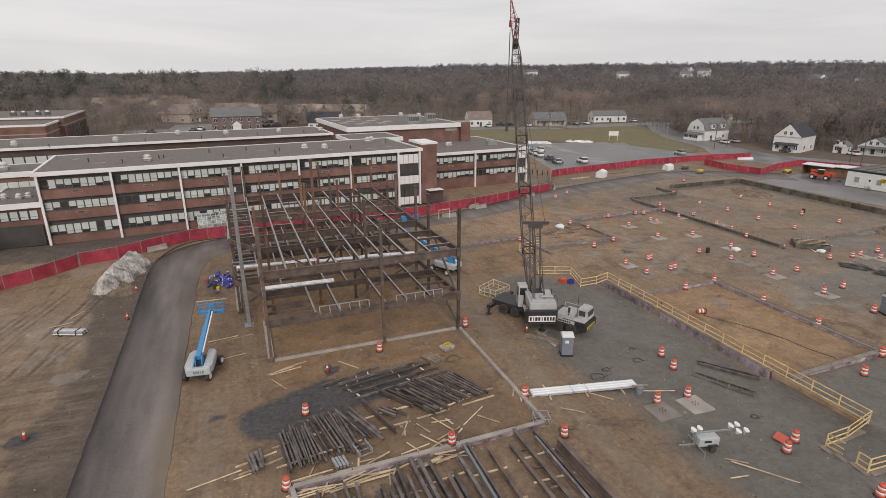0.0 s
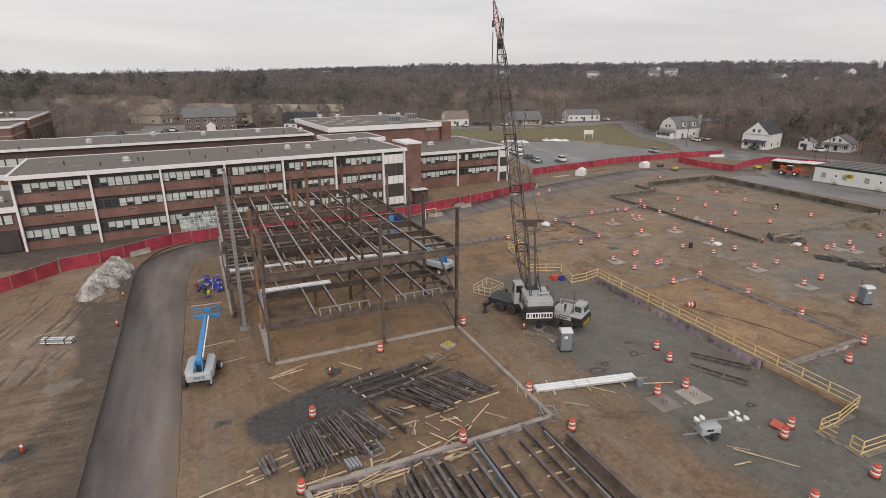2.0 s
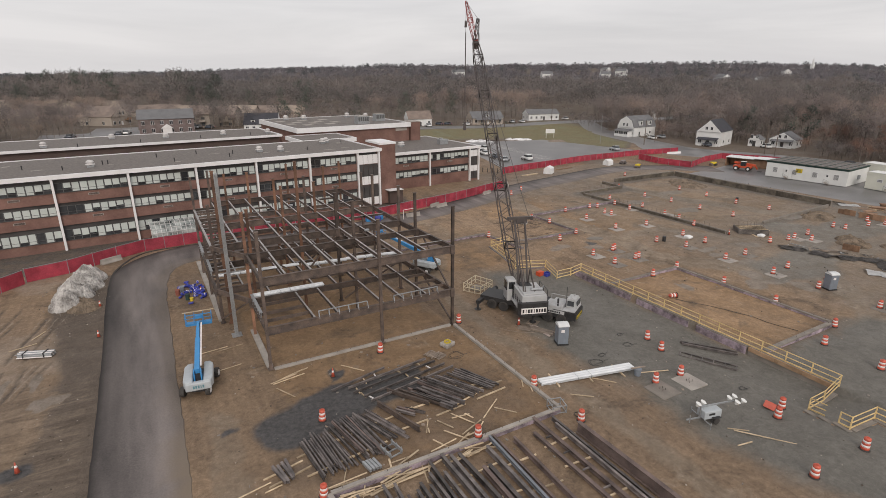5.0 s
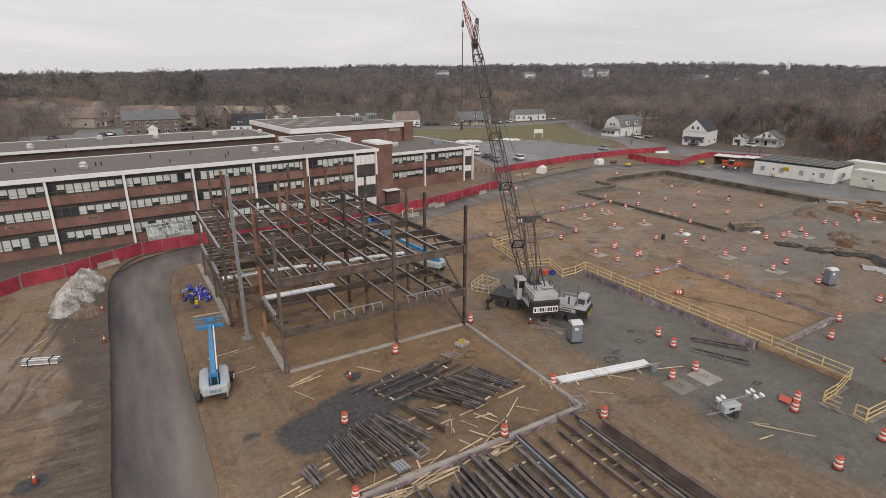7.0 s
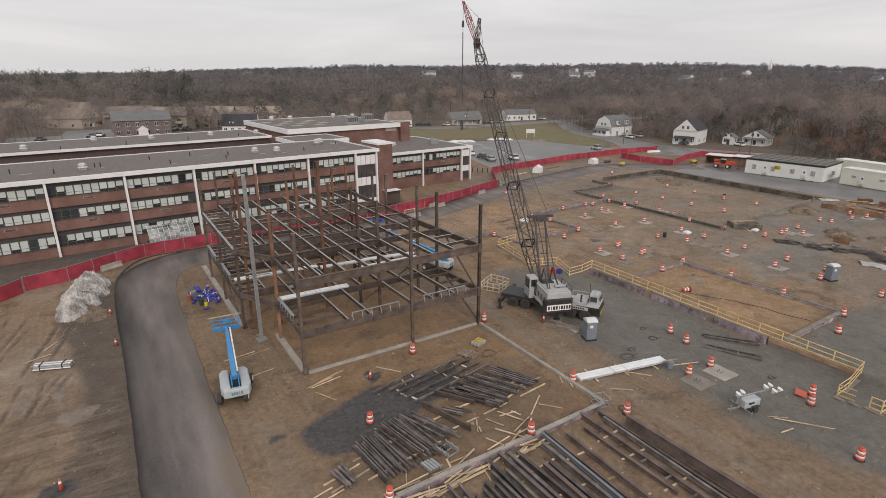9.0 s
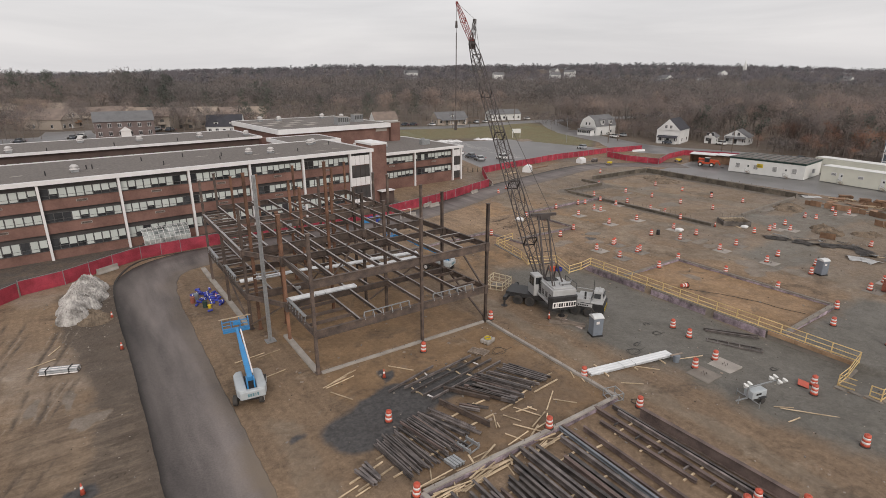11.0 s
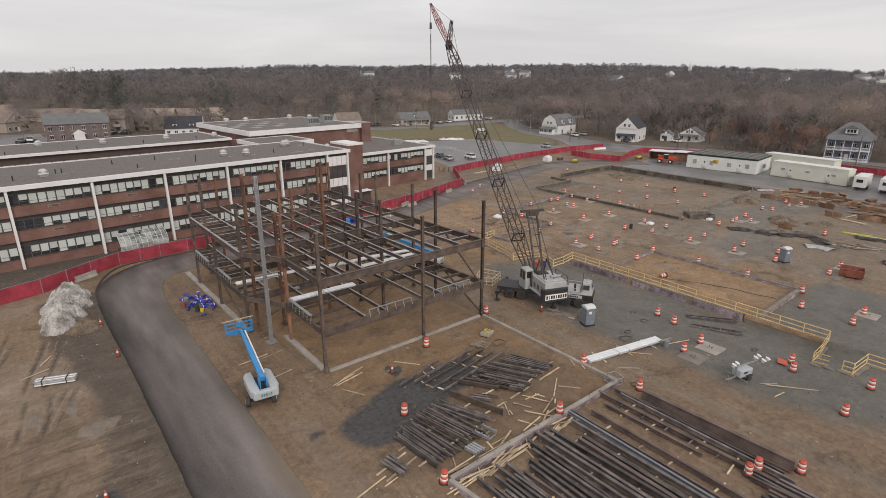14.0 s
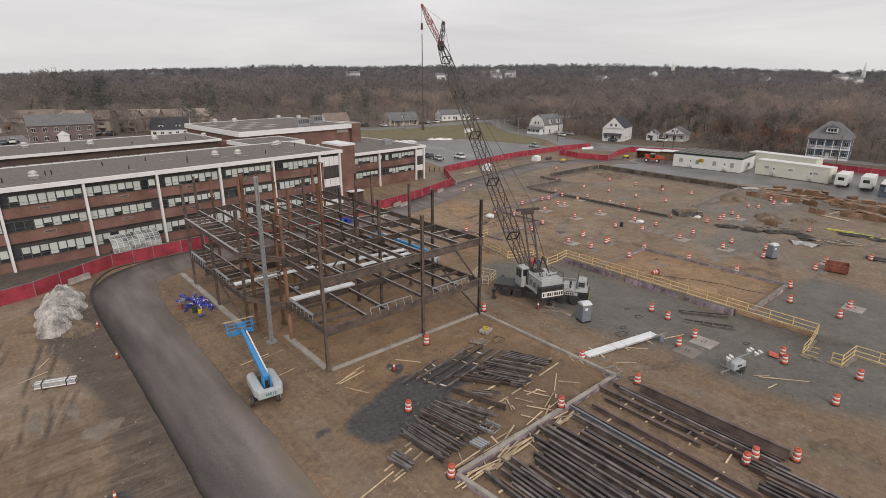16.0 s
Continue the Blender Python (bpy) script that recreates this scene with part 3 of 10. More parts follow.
    worn = mix(0.4, colours(mid, (0.165, 0.145, 0.12), (0.25, 0.222, 0.187)), soil)
    soil = mix(edge(sep2.outputs[0], mid), soil, ochre)
    soil = mix(edge(sep2.outputs[1], mid), soil, worn)
    spots = tex(0.19, 7, 0.62, 1.2)
    damp2 = t.nodes.new("ShaderNodeMapRange")
    for q, v in (("From Min", 0.52), ("From Max", 0.66), ("To Max", 0.82)):
        damp2.inputs[q].default_value = v
    t.links.new(spots, damp2.inputs["Value"])
    soil = mix(damp2.outputs[0], soil, colours(fine, (0.085, 0.066, 0.05), (0.16, 0.122, 0.09)))
    dry = tex(0.31, 7, 0.65, 0.8)
    dry2 = t.nodes.new("ShaderNodeMapRange")
    for q, v in (("From Min", 0.6), ("From Max", 0.7), ("To Max", 0.55)):
        dry2.inputs[q].default_value = v
    t.links.new(dry, dry2.inputs["Value"])
    soil = mix(dry2.outputs[0], soil, colours(fine, (0.25, 0.215, 0.175), (0.34, 0.30, 0.255)))
    wide = tex(0.035, 6, 0.6, 1.4)
    soil = mix(0.7, soil, colours(wide, (0.80, 0.79, 0.79), (1.18, 1.15, 1.1), 0.38, 0.62), "MULTIPLY")
    warm = t.nodes.new("ShaderNodeMix")
    warm.data_type, warm.blend_type = "RGBA", "MULTIPLY"
    warm.inputs[0].default_value, warm.inputs[7].default_value = 1.0, (1.06, 1.0, 0.93, 1)
    t.links.new(soil, warm.inputs[6])
    c = mix(edge(sep.outputs[2], mid), warm.outputs[2], pale)
    att3 = t.nodes.new("ShaderNodeAttribute")
    att3.attribute_name = "earth"
    sep3 = t.nodes.new("ShaderNodeSeparateColor")
    t.links.new(att3.outputs["Color"], sep3.inputs[0])
    c = mix(edge(sep3.outputs[0], mid), c, mix(0.5, colours(mid, (0.07, 0.053, 0.041), (0.155, 0.118, 0.09)), colours(grit, (0.05, 0.04, 0.033), (0.20, 0.162, 0.13))))
    drag2 = t.nodes.new("ShaderNodeMapping")
    drag2.inputs["Scale"].default_value, drag2.inputs["Rotation"].default_value = (0.22, 1.25, 1.0), (0, 0, radians(11))
    t.links.new(geo.outputs["Position"], drag2.inputs["Vector"])
    streak2 = t.nodes.new("ShaderNodeTexNoise")
    for k, v in (("Scale", 0.8), ("Detail", 7), ("Roughness", 0.68), ("Distortion", 1.2)):
        streak2.inputs[k].default_value = v
    t.links.new(drag2.outputs[0], streak2.inputs["Vector"])
    half = t.nodes.new("ShaderNodeMath")
    half.operation = "MULTIPLY"
    half.inputs[1].default_value = 0.45
    t.links.new(sep3.outputs[1], half.inputs[0])
    c = mix(half.outputs[0], c, colours(streak2.outputs["Fac"], (0.07, 0.052, 0.039), (0.27, 0.21, 0.155), 0.38, 0.66))
    c = mix(edge(sep3.outputs[2], mid), c, colours(mid, (0.18, 0.148, 0.118), (0.245, 0.205, 0.17)))
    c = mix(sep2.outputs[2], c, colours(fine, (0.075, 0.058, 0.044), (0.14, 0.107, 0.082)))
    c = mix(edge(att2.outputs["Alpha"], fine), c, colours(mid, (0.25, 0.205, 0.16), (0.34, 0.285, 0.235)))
    c = mix(edge(sep.outputs[0], mid, 0.36, 1.12), c, gravel)
    c = mix(edge(sep.outputs[1], mid), c, black)
    lo = t.nodes.new("ShaderNodeMapRange")
    lo.inputs["From Max"].default_value = 0.25
    t.links.new(att.outputs["Alpha"], lo.inputs["Value"])
    c = mix(lo.outputs[0], c, litter)
    c = mix(edge(att.outputs["Alpha"], mid), c, grass)
    c = mix(att3.outputs["Alpha"], c, mix(1.0, c, colours(mid, (1.12, 1.11, 1.09), (1.34, 1.32, 1.30)), "MULTIPLY"))
    clods, crumbs = tex(5.5, 4, 0.7), tex(19, 3, 0.7)
    c = mix(0.14, c, colours(clods, (0.62, 0.62, 0.62), (1.36, 1.36, 1.36), 0.38, 0.62), "MULTIPLY")
    sweep = tex(1.1, 9, 0.72, 1.6)
    c = mix(0.55, c, colours(sweep, (0.66, 0.65, 0.64), (1.3, 1.3, 1.31), 0.36, 0.66), "MULTIPLY")
    c = mix(0.13, c, colours(crumbs, (0.6, 0.6, 0.6), (1.4, 1.4, 1.4), 0.36, 0.64), "MULTIPLY")
    t.links.new(c, p.inputs["Base Color"])
    rr = t.nodes.new("ShaderNodeMapRange")
    rr.inputs["From Min"].default_value, rr.inputs["From Max"].default_value = 0.35, 0.65
    rr.inputs["To Min"].default_value, rr.inputs["To Max"].default_value = 0.62, 0.95
    t.links.new(broad, rr.inputs["Value"])
    t.links.new(rr.outputs[0], p.inputs["Roughness"])
    b = t.nodes.new("ShaderNodeBump")
    b.inputs["Strength"].default_value, b.inputs["Distance"].default_value = 0.6, 0.14
    t.links.new(fine, b.inputs["Height"])
    b2 = t.nodes.new("ShaderNodeBump")
    b2.inputs["Strength"].default_value, b2.inputs["Distance"].default_value = 0.25, 0.03
    t.links.new(clods, b2.inputs["Height"])
    t.links.new(b2.outputs[0], b.inputs["Normal"])
    t.links.new(b.outputs[0], p.inputs["Normal"])
    return m


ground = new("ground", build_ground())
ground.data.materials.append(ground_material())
tagged(ground, "brown muddy earth of a building site, with gravel and ruts", "ground", kind="structure")


def smooth_line(pts, step=1.5):
    """Evenly spaced points on a rounded curve through pts."""
    out = []
    n = len(pts)
    for i in range(n - 1):
        p0, p1, p2, p3 = pts[max(0, i - 1)], pts[i], pts[i + 1], pts[min(n - 1, i + 2)]
        k = max(1, int(math.dist(p1, p2) / step))
        for s in range(k):
            u = s / k
            out.append(tuple(0.5 * (2 * b + (c - a) * u + (2 * a - 5 * b + 4 * c - d) * u * u + (3 * b - a - 3 * c + d) * u ** 3) for a, b, c, d in zip(p0, p1, p2, p3)))
    return out + [tuple(pts[-1])]


def strip(name, pts, widths, mat, label, lift=0.07, step=1.5):
    """A paved way along a curve, draped on the ground, with sloping edges."""
    line = smooth_line([(x, y, w) for (x, y), w in zip(pts, widths)], step)
    co, faces = [], []
    cols = (-0.53, -0.5, -0.43, -0.35, -0.25, -0.12, 0, 0.12, 0.25, 0.35, 0.43, 0.5, 0.53)
    worn = []
    for i, (x, y, w) in enumerate(line):
        a, b = line[max(0, i - 1)], line[min(len(line) - 1, i + 1)]
        d = Vector((b[0] - a[0], b[1] - a[1])).normalized()
        for k in cols:
            kk = (k + ((0.022 if k > 0 else 0.008) * noise.noise((x * 0.5, y * 0.5, k * 3)) + (0.016 if k > 0 else 0.006) * noise.noise((x * 1.9, y * 1.9, k)) if abs(k) > 0.4 else 0.0)) * w
            v = 0.46 + 0.34 * ss(-0.5, -0.36, k) + 0.34 * ss(-0.36, 0.0, k) - 0.12 * ss(0.3, 0.5, k) + 0.10 * math.exp(-((k - 0.16) / 0.07) ** 2) + 0.22 * noise.noise((k * 5, i * 0.06, 1)) + 0.12 * noise.noise((k * 14, i * 0.2, 5))
            v *= 1 - 0.55 * ss(-0.40, -0.48, k + 0.02 * noise.noise((x * 0.8, y * 0.8, 4)))
            worn.append((v * 1.02, v, v, (0.3 + 0.6 * ss(50, 34, y)) * ss(0.2, 0.5, k + 0.16 * noise.noise((x * 0.35, y * 0.2, 9)) + 0.1 * noise.noise((x * 1.4, y * 1.4, 2)))))
            px, py = x + d.y * kk, y - d.x * kk
            co.append((px, py, ground_z(px, py) + (lift if abs(k) < 0.52 else -0.15)))
    n = len(cols)
    for i in range(len(line) - 1):
        for k in range(n - 1):
            faces.append((i * n + k, i * n + k + 1, (i + 1) * n + k + 1, (i + 1) * n + k))
    me = bpy.data.meshes.new(name)
    me.from_pydata(co, [], faces)
    att = me.attributes.new("worn", "FLOAT_COLOR", "POINT")
    att.data.foreach_set("color", np.array(worn, dtype=np.float32).ravel())
    me.materials.append(mat)
    return tagged(new(name, me), label, name.split("_")[-1], kind="structure")


def patch(name, corners, mat, label, lift=0.06, n=24):
    """A paved area with four corners, draped on the ground."""
    a, b, c, d = [Vector(v) for v in corners]
    co = []
    for j in range(n + 1):
        for i in range(n + 1):
            u, v = i / n, j / n
            q = a * (1 - u) * (1 - v) + b * u * (1 - v) + c * u * v + d * (1 - u) * v
            rim = i in (0, n) or j in (0, n)
            co.append((q.x, q.y, ground_z(q.x, q.y) + (-0.2 if rim else lift)))
    faces = [(j * (n + 1) + i, j * (n + 1) + i + 1, (j + 1) * (n + 1) + i + 1, (j + 1) * (n + 1) + i) for j in range(n) for i in range(n)]
    me = bpy.data.meshes.new(name)
    me.from_pydata(co, [], faces)
    me.materials.append(mat)
    return tagged(new(name, me), label, name.split("_")[-1], kind="structure")


HAUL = [(-10.2, -20), (-10.2, 10), (-10.2, 34), (-10.2, 60), (-10.2, 78), (-8.6, 87), (-3, 91), (8, 92), (24, 92.5), (40, 95), (67, 106), (90, 113), (114, 119), (134, 117), (150, 108)]
strip("haul_road", HAUL, [6.1, 6.1, 6.1, 6.3, 6.8, 8.0, 8.4, 7.5, 6.5, 6.5, 7.5, 8, 8, 9, 12], ASPHALT, "dusty grey asphalt site road round the steel frame", 0.07, 0.8)
left_edge = [(-13.7, 79), (-12.9, 87.4), (-9.5, 94.2), (-3, 95.4), (8, 95.9)]
strip("road_edge", left_edge, [0.05, 0.25, 0.3, 0.25, 0.1], SOIL_BLACK, "dark crumbled edge of the asphalt road", 0.075, 0.6)
patch("parking_lot", [(84, 133), (166, 145), (152, 198), (104, 198)], ASPHALT_WET, "grey asphalt car park beside the school", 0.05)
strip("street_road", [(-40, 240), (60, 240), (112, 241), (180, 240), (260, 232), (330, 230)], [9] * 6, ASPHALT_WET, "grey residential street before white houses", 0.06, 5)
strip("side_road", [(214, 236), (203, 218), (193, 196), (183, 165), (174, 140), (186, 116), (196, 90), (204, 50), (205, 0)], [9, 12, 14, 13, 22, 14, 9, 8, 8], ASPHALT_WET, "grey asphalt side road curving past houses", 0.06, 4)
patch("trailer_yard", [(137, 22), (186, 22), (178, 118), (130.5, 108)], ASPHALT_WET, "damp grey asphalt yard with site trailers", 0.05)


# ---------------------------------------------------------------- school
rng = random.Random(11)
GREEN_GLASS = material("lean_to_glass", (0.06, 0.085, 0.085), 0.15, 0, 0.6, 0.7, 2, 0.0, (0.36, 0.385, 0.37), 0, 0.6)


FRAME_GREY = material("dull_grey_window_frame", (0.10, 0.10, 0.10), 0.6, 0, 0.2, 1, 8, 0.0)


def window_meshes():
    """Window units one metre wide: glass in a frame, with the shade drawn down to several heights."""
    out = {}
    for h in (1.42, 1.55, 1.78):
        f = bmesh.new()
        for x, z, sx, sz in ((0, 0, 1.0, 0.05), (0, h - 0.05, 1.0, 0.05), (-0.48, 0.05, 0.04, h - 0.1), (0.48, 0.05, 0.04, h - 0.1), (0, h * 0.3, 0.92, 0.04)):
            box(f, x, 0, z, sx, 0.09, sz)
        g = bmesh.new()
        box(g, 0, 0.03, 0.06, 0.9, 0.03, h - 0.12)
        out[h] = (mesh_of("window_frame", f, FRAME_GREY), mesh_of("pane", g, WINDOW_DARK), {})
        for drop in (0.55, 0.68, 0.97):
            s = bmesh.new()
            box(s, 0, 0.0, h - 0.05 - (h - 0.11) * drop, 0.84, 0.02, (h - 0.11) * drop)
            out[h][2][drop] = mesh_of("window_shade", s, SHADE)
    return out


WIN = window_meshes()


def window_unit(parent, x, y, z, h, drop):
    w = thing("window", pose(x, y, z), "", "")
    w.parent = parent
    frame_me, pane_me, shades = WIN[h]
    part("window_frame", frame_me, None, w)
    part("pane", pane_me, None, w)
    if drop:
        part("window_shade", shades[drop], None, w)
    return w


def ribbon(parent, x0, x1, z, h, pattern):
    """A row of window units between two pilasters; the pattern names each unit's shade."""
    n = len(pattern)
    step = (x1 - x0) / n
    for i, ch in enumerate(pattern):
        drop = {"f": 0.97, "h": 0.68, "m": 0.55, "d": 0}[ch]
        w = window_unit(parent, x0 + step * (i + 0.5), 0.28, z, h, drop)
        w.scale = (step, 1, 1)


def patterns(n):
    kind = rng.random()
    if kind < 0.3:
        k = rng.randint(1, 3)
        return "".join("d" if i < k else rng.choice("ffhm") for i in range(n))
    if kind < 0.5:
        k = rng.randint(2, n - 2)
        return "".join("d" if abs(i - k) < 1 else rng.choice("ffmh") for i in range(n))
    if kind < 0.65:
        return "".join(rng.choice("mmhddd") for _ in range(n))
    return "".join(rng.choice("ffhhhmd") for _ in range(n))


def facade(school, posts, levels, brick, top, fascia, z0=0.0, units=1.05, pil=0.34):
    """A front on the local x axis, facing -y: pilasters, brick bands and window ribbons between them."""
    for x in posts:
        b = bmesh.new()
        box(b, x, -0.32, z0, pil, 0.5, top - fascia - z0 + 0.02)
        part("pilaster", b, WHITE_TRIM, school)
    for x0, x1 in zip(posts, posts[1:]):
        a, e = x0 + pil / 2, x1 - pil / 2
        # dark backing panel; the fascia's shade above the windows is put into its colour
        back = bmesh.new()
        box(back, (a + e) / 2, 0.40, z0, e - a, 0.1, top - fascia - z0)
        part("dark_wall", back, DARK_PANEL, school)
        for zb, zt in brick:
            b = bmesh.new()
            box(b, (a + e) / 2, 0.13, zb, e - a, 0.38, zt - zb)
            box(b, (a + e) / 2, -0.08, zt - 0.08, e - a, 0.06, 0.08)
            part("brick_band", b, BRICK, school)
            if x1 - x0 > 7 and zb > z0 + 1:
                v = bmesh.new()
                box(v, (a + e) / 2, -0.075, zt - 0.66, 1.5, 0.03, 0.36)
                vent = part("wall_vent", v, PALE_CONCRETE, school)
                v = bmesh.new()
                for q in range(4):
                    box(v, (a + e) / 2, -0.10, zt - 0.60 + q * 0.07, 1.34, 0.04, 0.045)
                part("louvre", v, BRICK_DARK, vent)
        if x1 - x0 > 7:
            for z, h in levels:
                ribbon(school, a, e, z, h, patterns(max(3, round((e - a) / units))))


def roof_slab(school, x0, x1, y0, y1, top, fascia=0.62, over=0.4):
    r = bmesh.new()
    box(r, (x0 + x1) / 2, (y0 + y1) / 2, top - 0.3, x1 - x0 - 0.5, y1 - y0 - 0.5, 0.2)
    part("roof", r, ROOF_GREY, school)
    for nm, cx, cy, sx, sy in (("fascia", (x0 + x1) / 2, y0 - over / 2 - 0.1, x1 - x0 + 2 * over, over + 0.2), ("fascia", (x0 + x1) / 2, y1, x1 - x0 + 2 * over, 0.3),
                               ("fascia", x0 - over / 2, (y0 + y1) / 2, over, y1 - y0 - 0.31), ("fascia", x1 + over / 2, (y0 + y1) / 2, over, y1 - y0 - 0.31)):
        f = bmesh.new()
        box(f, cx, cy, top - fascia, sx, sy, fascia)
        part(nm, f, WHITE_TRIM, school)


VENT_WHITE = material("dull_white_vent", (0.55, 0.53, 0.52), 0.6, 0.1, 0.15, 2, 12, 0.05)


def roof_vent(parent, x, y, z, s=1.0):
    v = thing("roof_vent", pose(x, y, z), "", "")
    v.parent = parent
    b = bmesh.new()
    box(b, 0, 0, 0, 0.95 * s, 0.95 * s, 0.38 * s)
    part("curb", b, GALV, v)
    b = bmesh.new()
    rod(b, (0, 0, 0.38 * s), (0, 0, 0.5 * s), 0.66 * s, 0.6 * s, 14)
    rod(b, (0, 0, 0.5 * s), (0, 0, 0.72 * s), 0.44 * s, 0.46 * s, 14)
    part("cowl", b, VENT_WHITE, v)
    b = bmesh.new()
    rod(b, (0, 0, 0.72 * s), (0, 0, 0.86 * s), 0.56 * s, 0.54 * s, 14)
    rod(b, (0, 0, 0.86 * s), (0, 0, 1.06 * s), 0.5 * s, 0.3 * s, 14)
    part("cap", b, VENT_WHITE, v)


def small_pipe(parent, x, y, z):
    b = bmesh.new()
    rod(b, (x, y, z), (x, y, z + 0.7), 0.09, None, 8)
    part("vent_pipe", b, BLACK, parent)


def build_school():
    m = pose(35.8, 107.4, 0, 0, 0, 5.1)
    school = thing("school_building", m, "long three-storey red brick school with white pilasters and ribbon windows", "school")
    posts = [-76.6, -66.3, -56.1, -45.8, -35.5, -25.2, -15.0, -4.8, 0.0]
    posts = posts[1:]
    facade(school, posts, [(1.4, 1.78), (5.58, 1.42), (9.12, 1.55)], [(0, 1.35), (3.95, 5.52), (7.55, 9.06)], 12.0, 0.6)
    # end bay with white and dark panels
    for i, (z, h, mat) in enumerate([(0.2, 1.6, WHITE_TRIM), (1.9, 2.6, DARK_PANEL), (4.6, 1.7, WHITE_TRIM), (6.4, 2.4, DARK_PANEL), (8.9, 1.9, WHITE_TRIM)]):
        for k in range(4):
            b = bmesh.new()
            box(b, -4.1 + k * 1.12, -0.1, z, 1.05, 0.06, h)
            part("wall_panel", b, mat, school)
    # body behind the front
    b = bmesh.new()
    box(b, -33.15, 10.4, 0, 66.3, 19.8, 11.7)
    part("brick_body", b, BRICK, school)
    roof_slab(school, -66.5, 0.2, -0.1, 20.6, 12.0)
    for x, y in ((-50.6, 6), (-22.0, 8.5), (-18.2, 7.0), (-6.6, 14), (-5.4, 15)):
        roof_vent(school, x, y, 11.92, 1.1)
    for x, y in ((-60, 9), (-54.5, 5), (-48.8, 8), (-48.0, 8), (-40, 12), (-38, 4.5), (-33, 12.5), (-28.5, 5), (-27, 9), (-13, 6), (-3, 12)):
        small_pipe(school, x, y, 11.9)
    for x, y, w, d, rz in ((-58, 7, 1.6, 0.5, 12), (-47.6, 7.2, 0.8, 0.4, 0), (-37.6, 4.2, 1.0, 0.5, -20), (-30, 11, 2.2, 0.3, 5), (-21, 7.2, 1.2, 0.7, 0), (-17.2, 6.0, 1.0, 0.6, 10), (-9, 4.0, 2.6, 0.5, 4), (-5, 5.2, 1.6, 0.4, -6), (-3.0, 13, 1.4, 1.0, 0), (-62.5, 14, 1.2, 0.6, 30)):
        b = bmesh.new()
        box(b, x, y, 11.904, w, d, 0.012, rz)
        part("roof_repair", b, PALE_CONCRETE, school)
    # glazed lean-to at the foot of the front
    g = thing("glass_lean_to", pose(-40.6, -0.4, 0) @ Matrix.Diagonal((0.86, 0.86, 0.82, 1)), "white-framed glass lean-to greenhouse", "")
    g.parent = school
    ribs = bmesh.new()
    arc = [(-2.6, 0.5), (-2.5, 1.5), (-2.1, 2.3), (-1.4, 2.95), (-0.5, 3.3), (0, 3.4)]
    for k in range(10):
        x = -4.05 + k * 0.9
        for (y0, z0), (y1, z1) in zip(arc, arc[1:]):
            bar(ribs, (x, y0, z0), (x, y1, z1), 0.05, 0.05)
        bar(ribs, (x, -2.6, 0), (x, -2.6, 0.5), 0.08, 0.08)
    for y, z in arc:
        bar(ribs, (-4.05, y, z), (4.05, y, z), 0.04, 0.04)
    part("frame", ribs, WHITE_TRIM, g)
    sheet = bmesh.new()
    for (y0, z0), (y1, z1) in zip(arc, arc[1:]):
        bar(sheet, (0, (y0 + y1) / 2, (z0 + z1) / 2 - 0.05), (0, (y0 + y1) / 2 + 0.001, (z0 + z1) / 2 - 0.05), 0.01, 0.01)
        v = [sheet.verts.new(p) for p in ((-4, y0, z0 - 0.04), (4, y0, z0 - 0.04), (4, y1, z1 - 0.04), (-4, y1, z1 - 0.04))]
        sheet.faces.new(v)
    part("glazing", sheet, GREEN_GLASS, g, "clear glazing")
    base = bmesh.new()
    box(base, 0, -1.3, 0, 8.2, 2.6, 0.45)
    part("base_wall", base, BRICK_DARK, g)
    # stair tower
    t = bmesh.new()
    box(t, 2.35, 3.2, 0, 3.6, 6.4, 12.6)
    part("stair_tower", t, BRICK, school)
    t = bmesh.new()
    box(t, 2.35, 3.2, 12.6, 3.9, 6.7, 0.4)
    part("tower_cap", t, WHITE_TRIM, school)
    t = bmesh.new()
    box(t, 3.0, -1.2, 3.0, 3.4, 2.0, 0.12)
    part("entrance_canopy", t, WHITE_TRIM, school)
    t = bmesh.new()
    box(t, 3.6, -0.6, 0, 3.2, 0.8, 3.0)
    part("entrance_block", t, BRICK_DARK, school)
    # low block at the other end
    b = bmesh.new()
    box(b, -70.4, 9.0, 0, 7.6, 17, 6.9)
    part("low_block", b, BRICK, school)
    roof_slab(school, -74.2, -66.9, 0.4, 17.5, 7.2, 0.8)
    b = bmesh.new()
    box(b, -74.2, 0.2, 0, 0.42, 0.5, 6.4)
    part("pilaster", b, WHITE_TRIM, school)
    b = bmesh.new()
    box(b, -70.4, 0.25, 0.1, 7.0, 0.3, 3.4)
    part("dark_wall", b, DARK_PANEL, school)
    for i in range(5):
        w = window_unit(school, -73.0 + i * 1.3, 0.42, 4.4, 1.55, 0.97)
        w.scale = (1.2, 1, 1)
    for x, y in ((-72.4, 6), (-70.2, 5), (-69.0, 5.6)):
        roof_vent(school, x, y, 7.1, 0.85)
    b = bmesh.new()
    box(b, -80, 22, 0, 26, 11, 9.6)
    part("brick_body", b, BRICK, school)
    b = bmesh.new()
    for i in range(7):
        box(b, -78 + i * 1.6, 16.44, 6.6, 1.5, 0.1, 1.5)
    part("wall_panel", b, SHADE, school)
    roof_slab(school, -93, -67, 16.6, 27.4, 9.9, 0.9)
    roof_vent(school, -75, 21, 9.8, 1.4)
    b = bmesh.new()
    box(b, -84.5, 1.0, 0, 20, 8, 7.3)
    part("brick_body", b, BRICK, school)
    # rear wing
    b = bmesh.new()
    box(b, -55, 47, 0, 92, 19.6, 11.6)
    part("rear_wing_wall", b, BRICK_DARK, school)
    roof_slab(school, -101.2, -8.8, 37.0, 57.0, 12.0, 0.5)
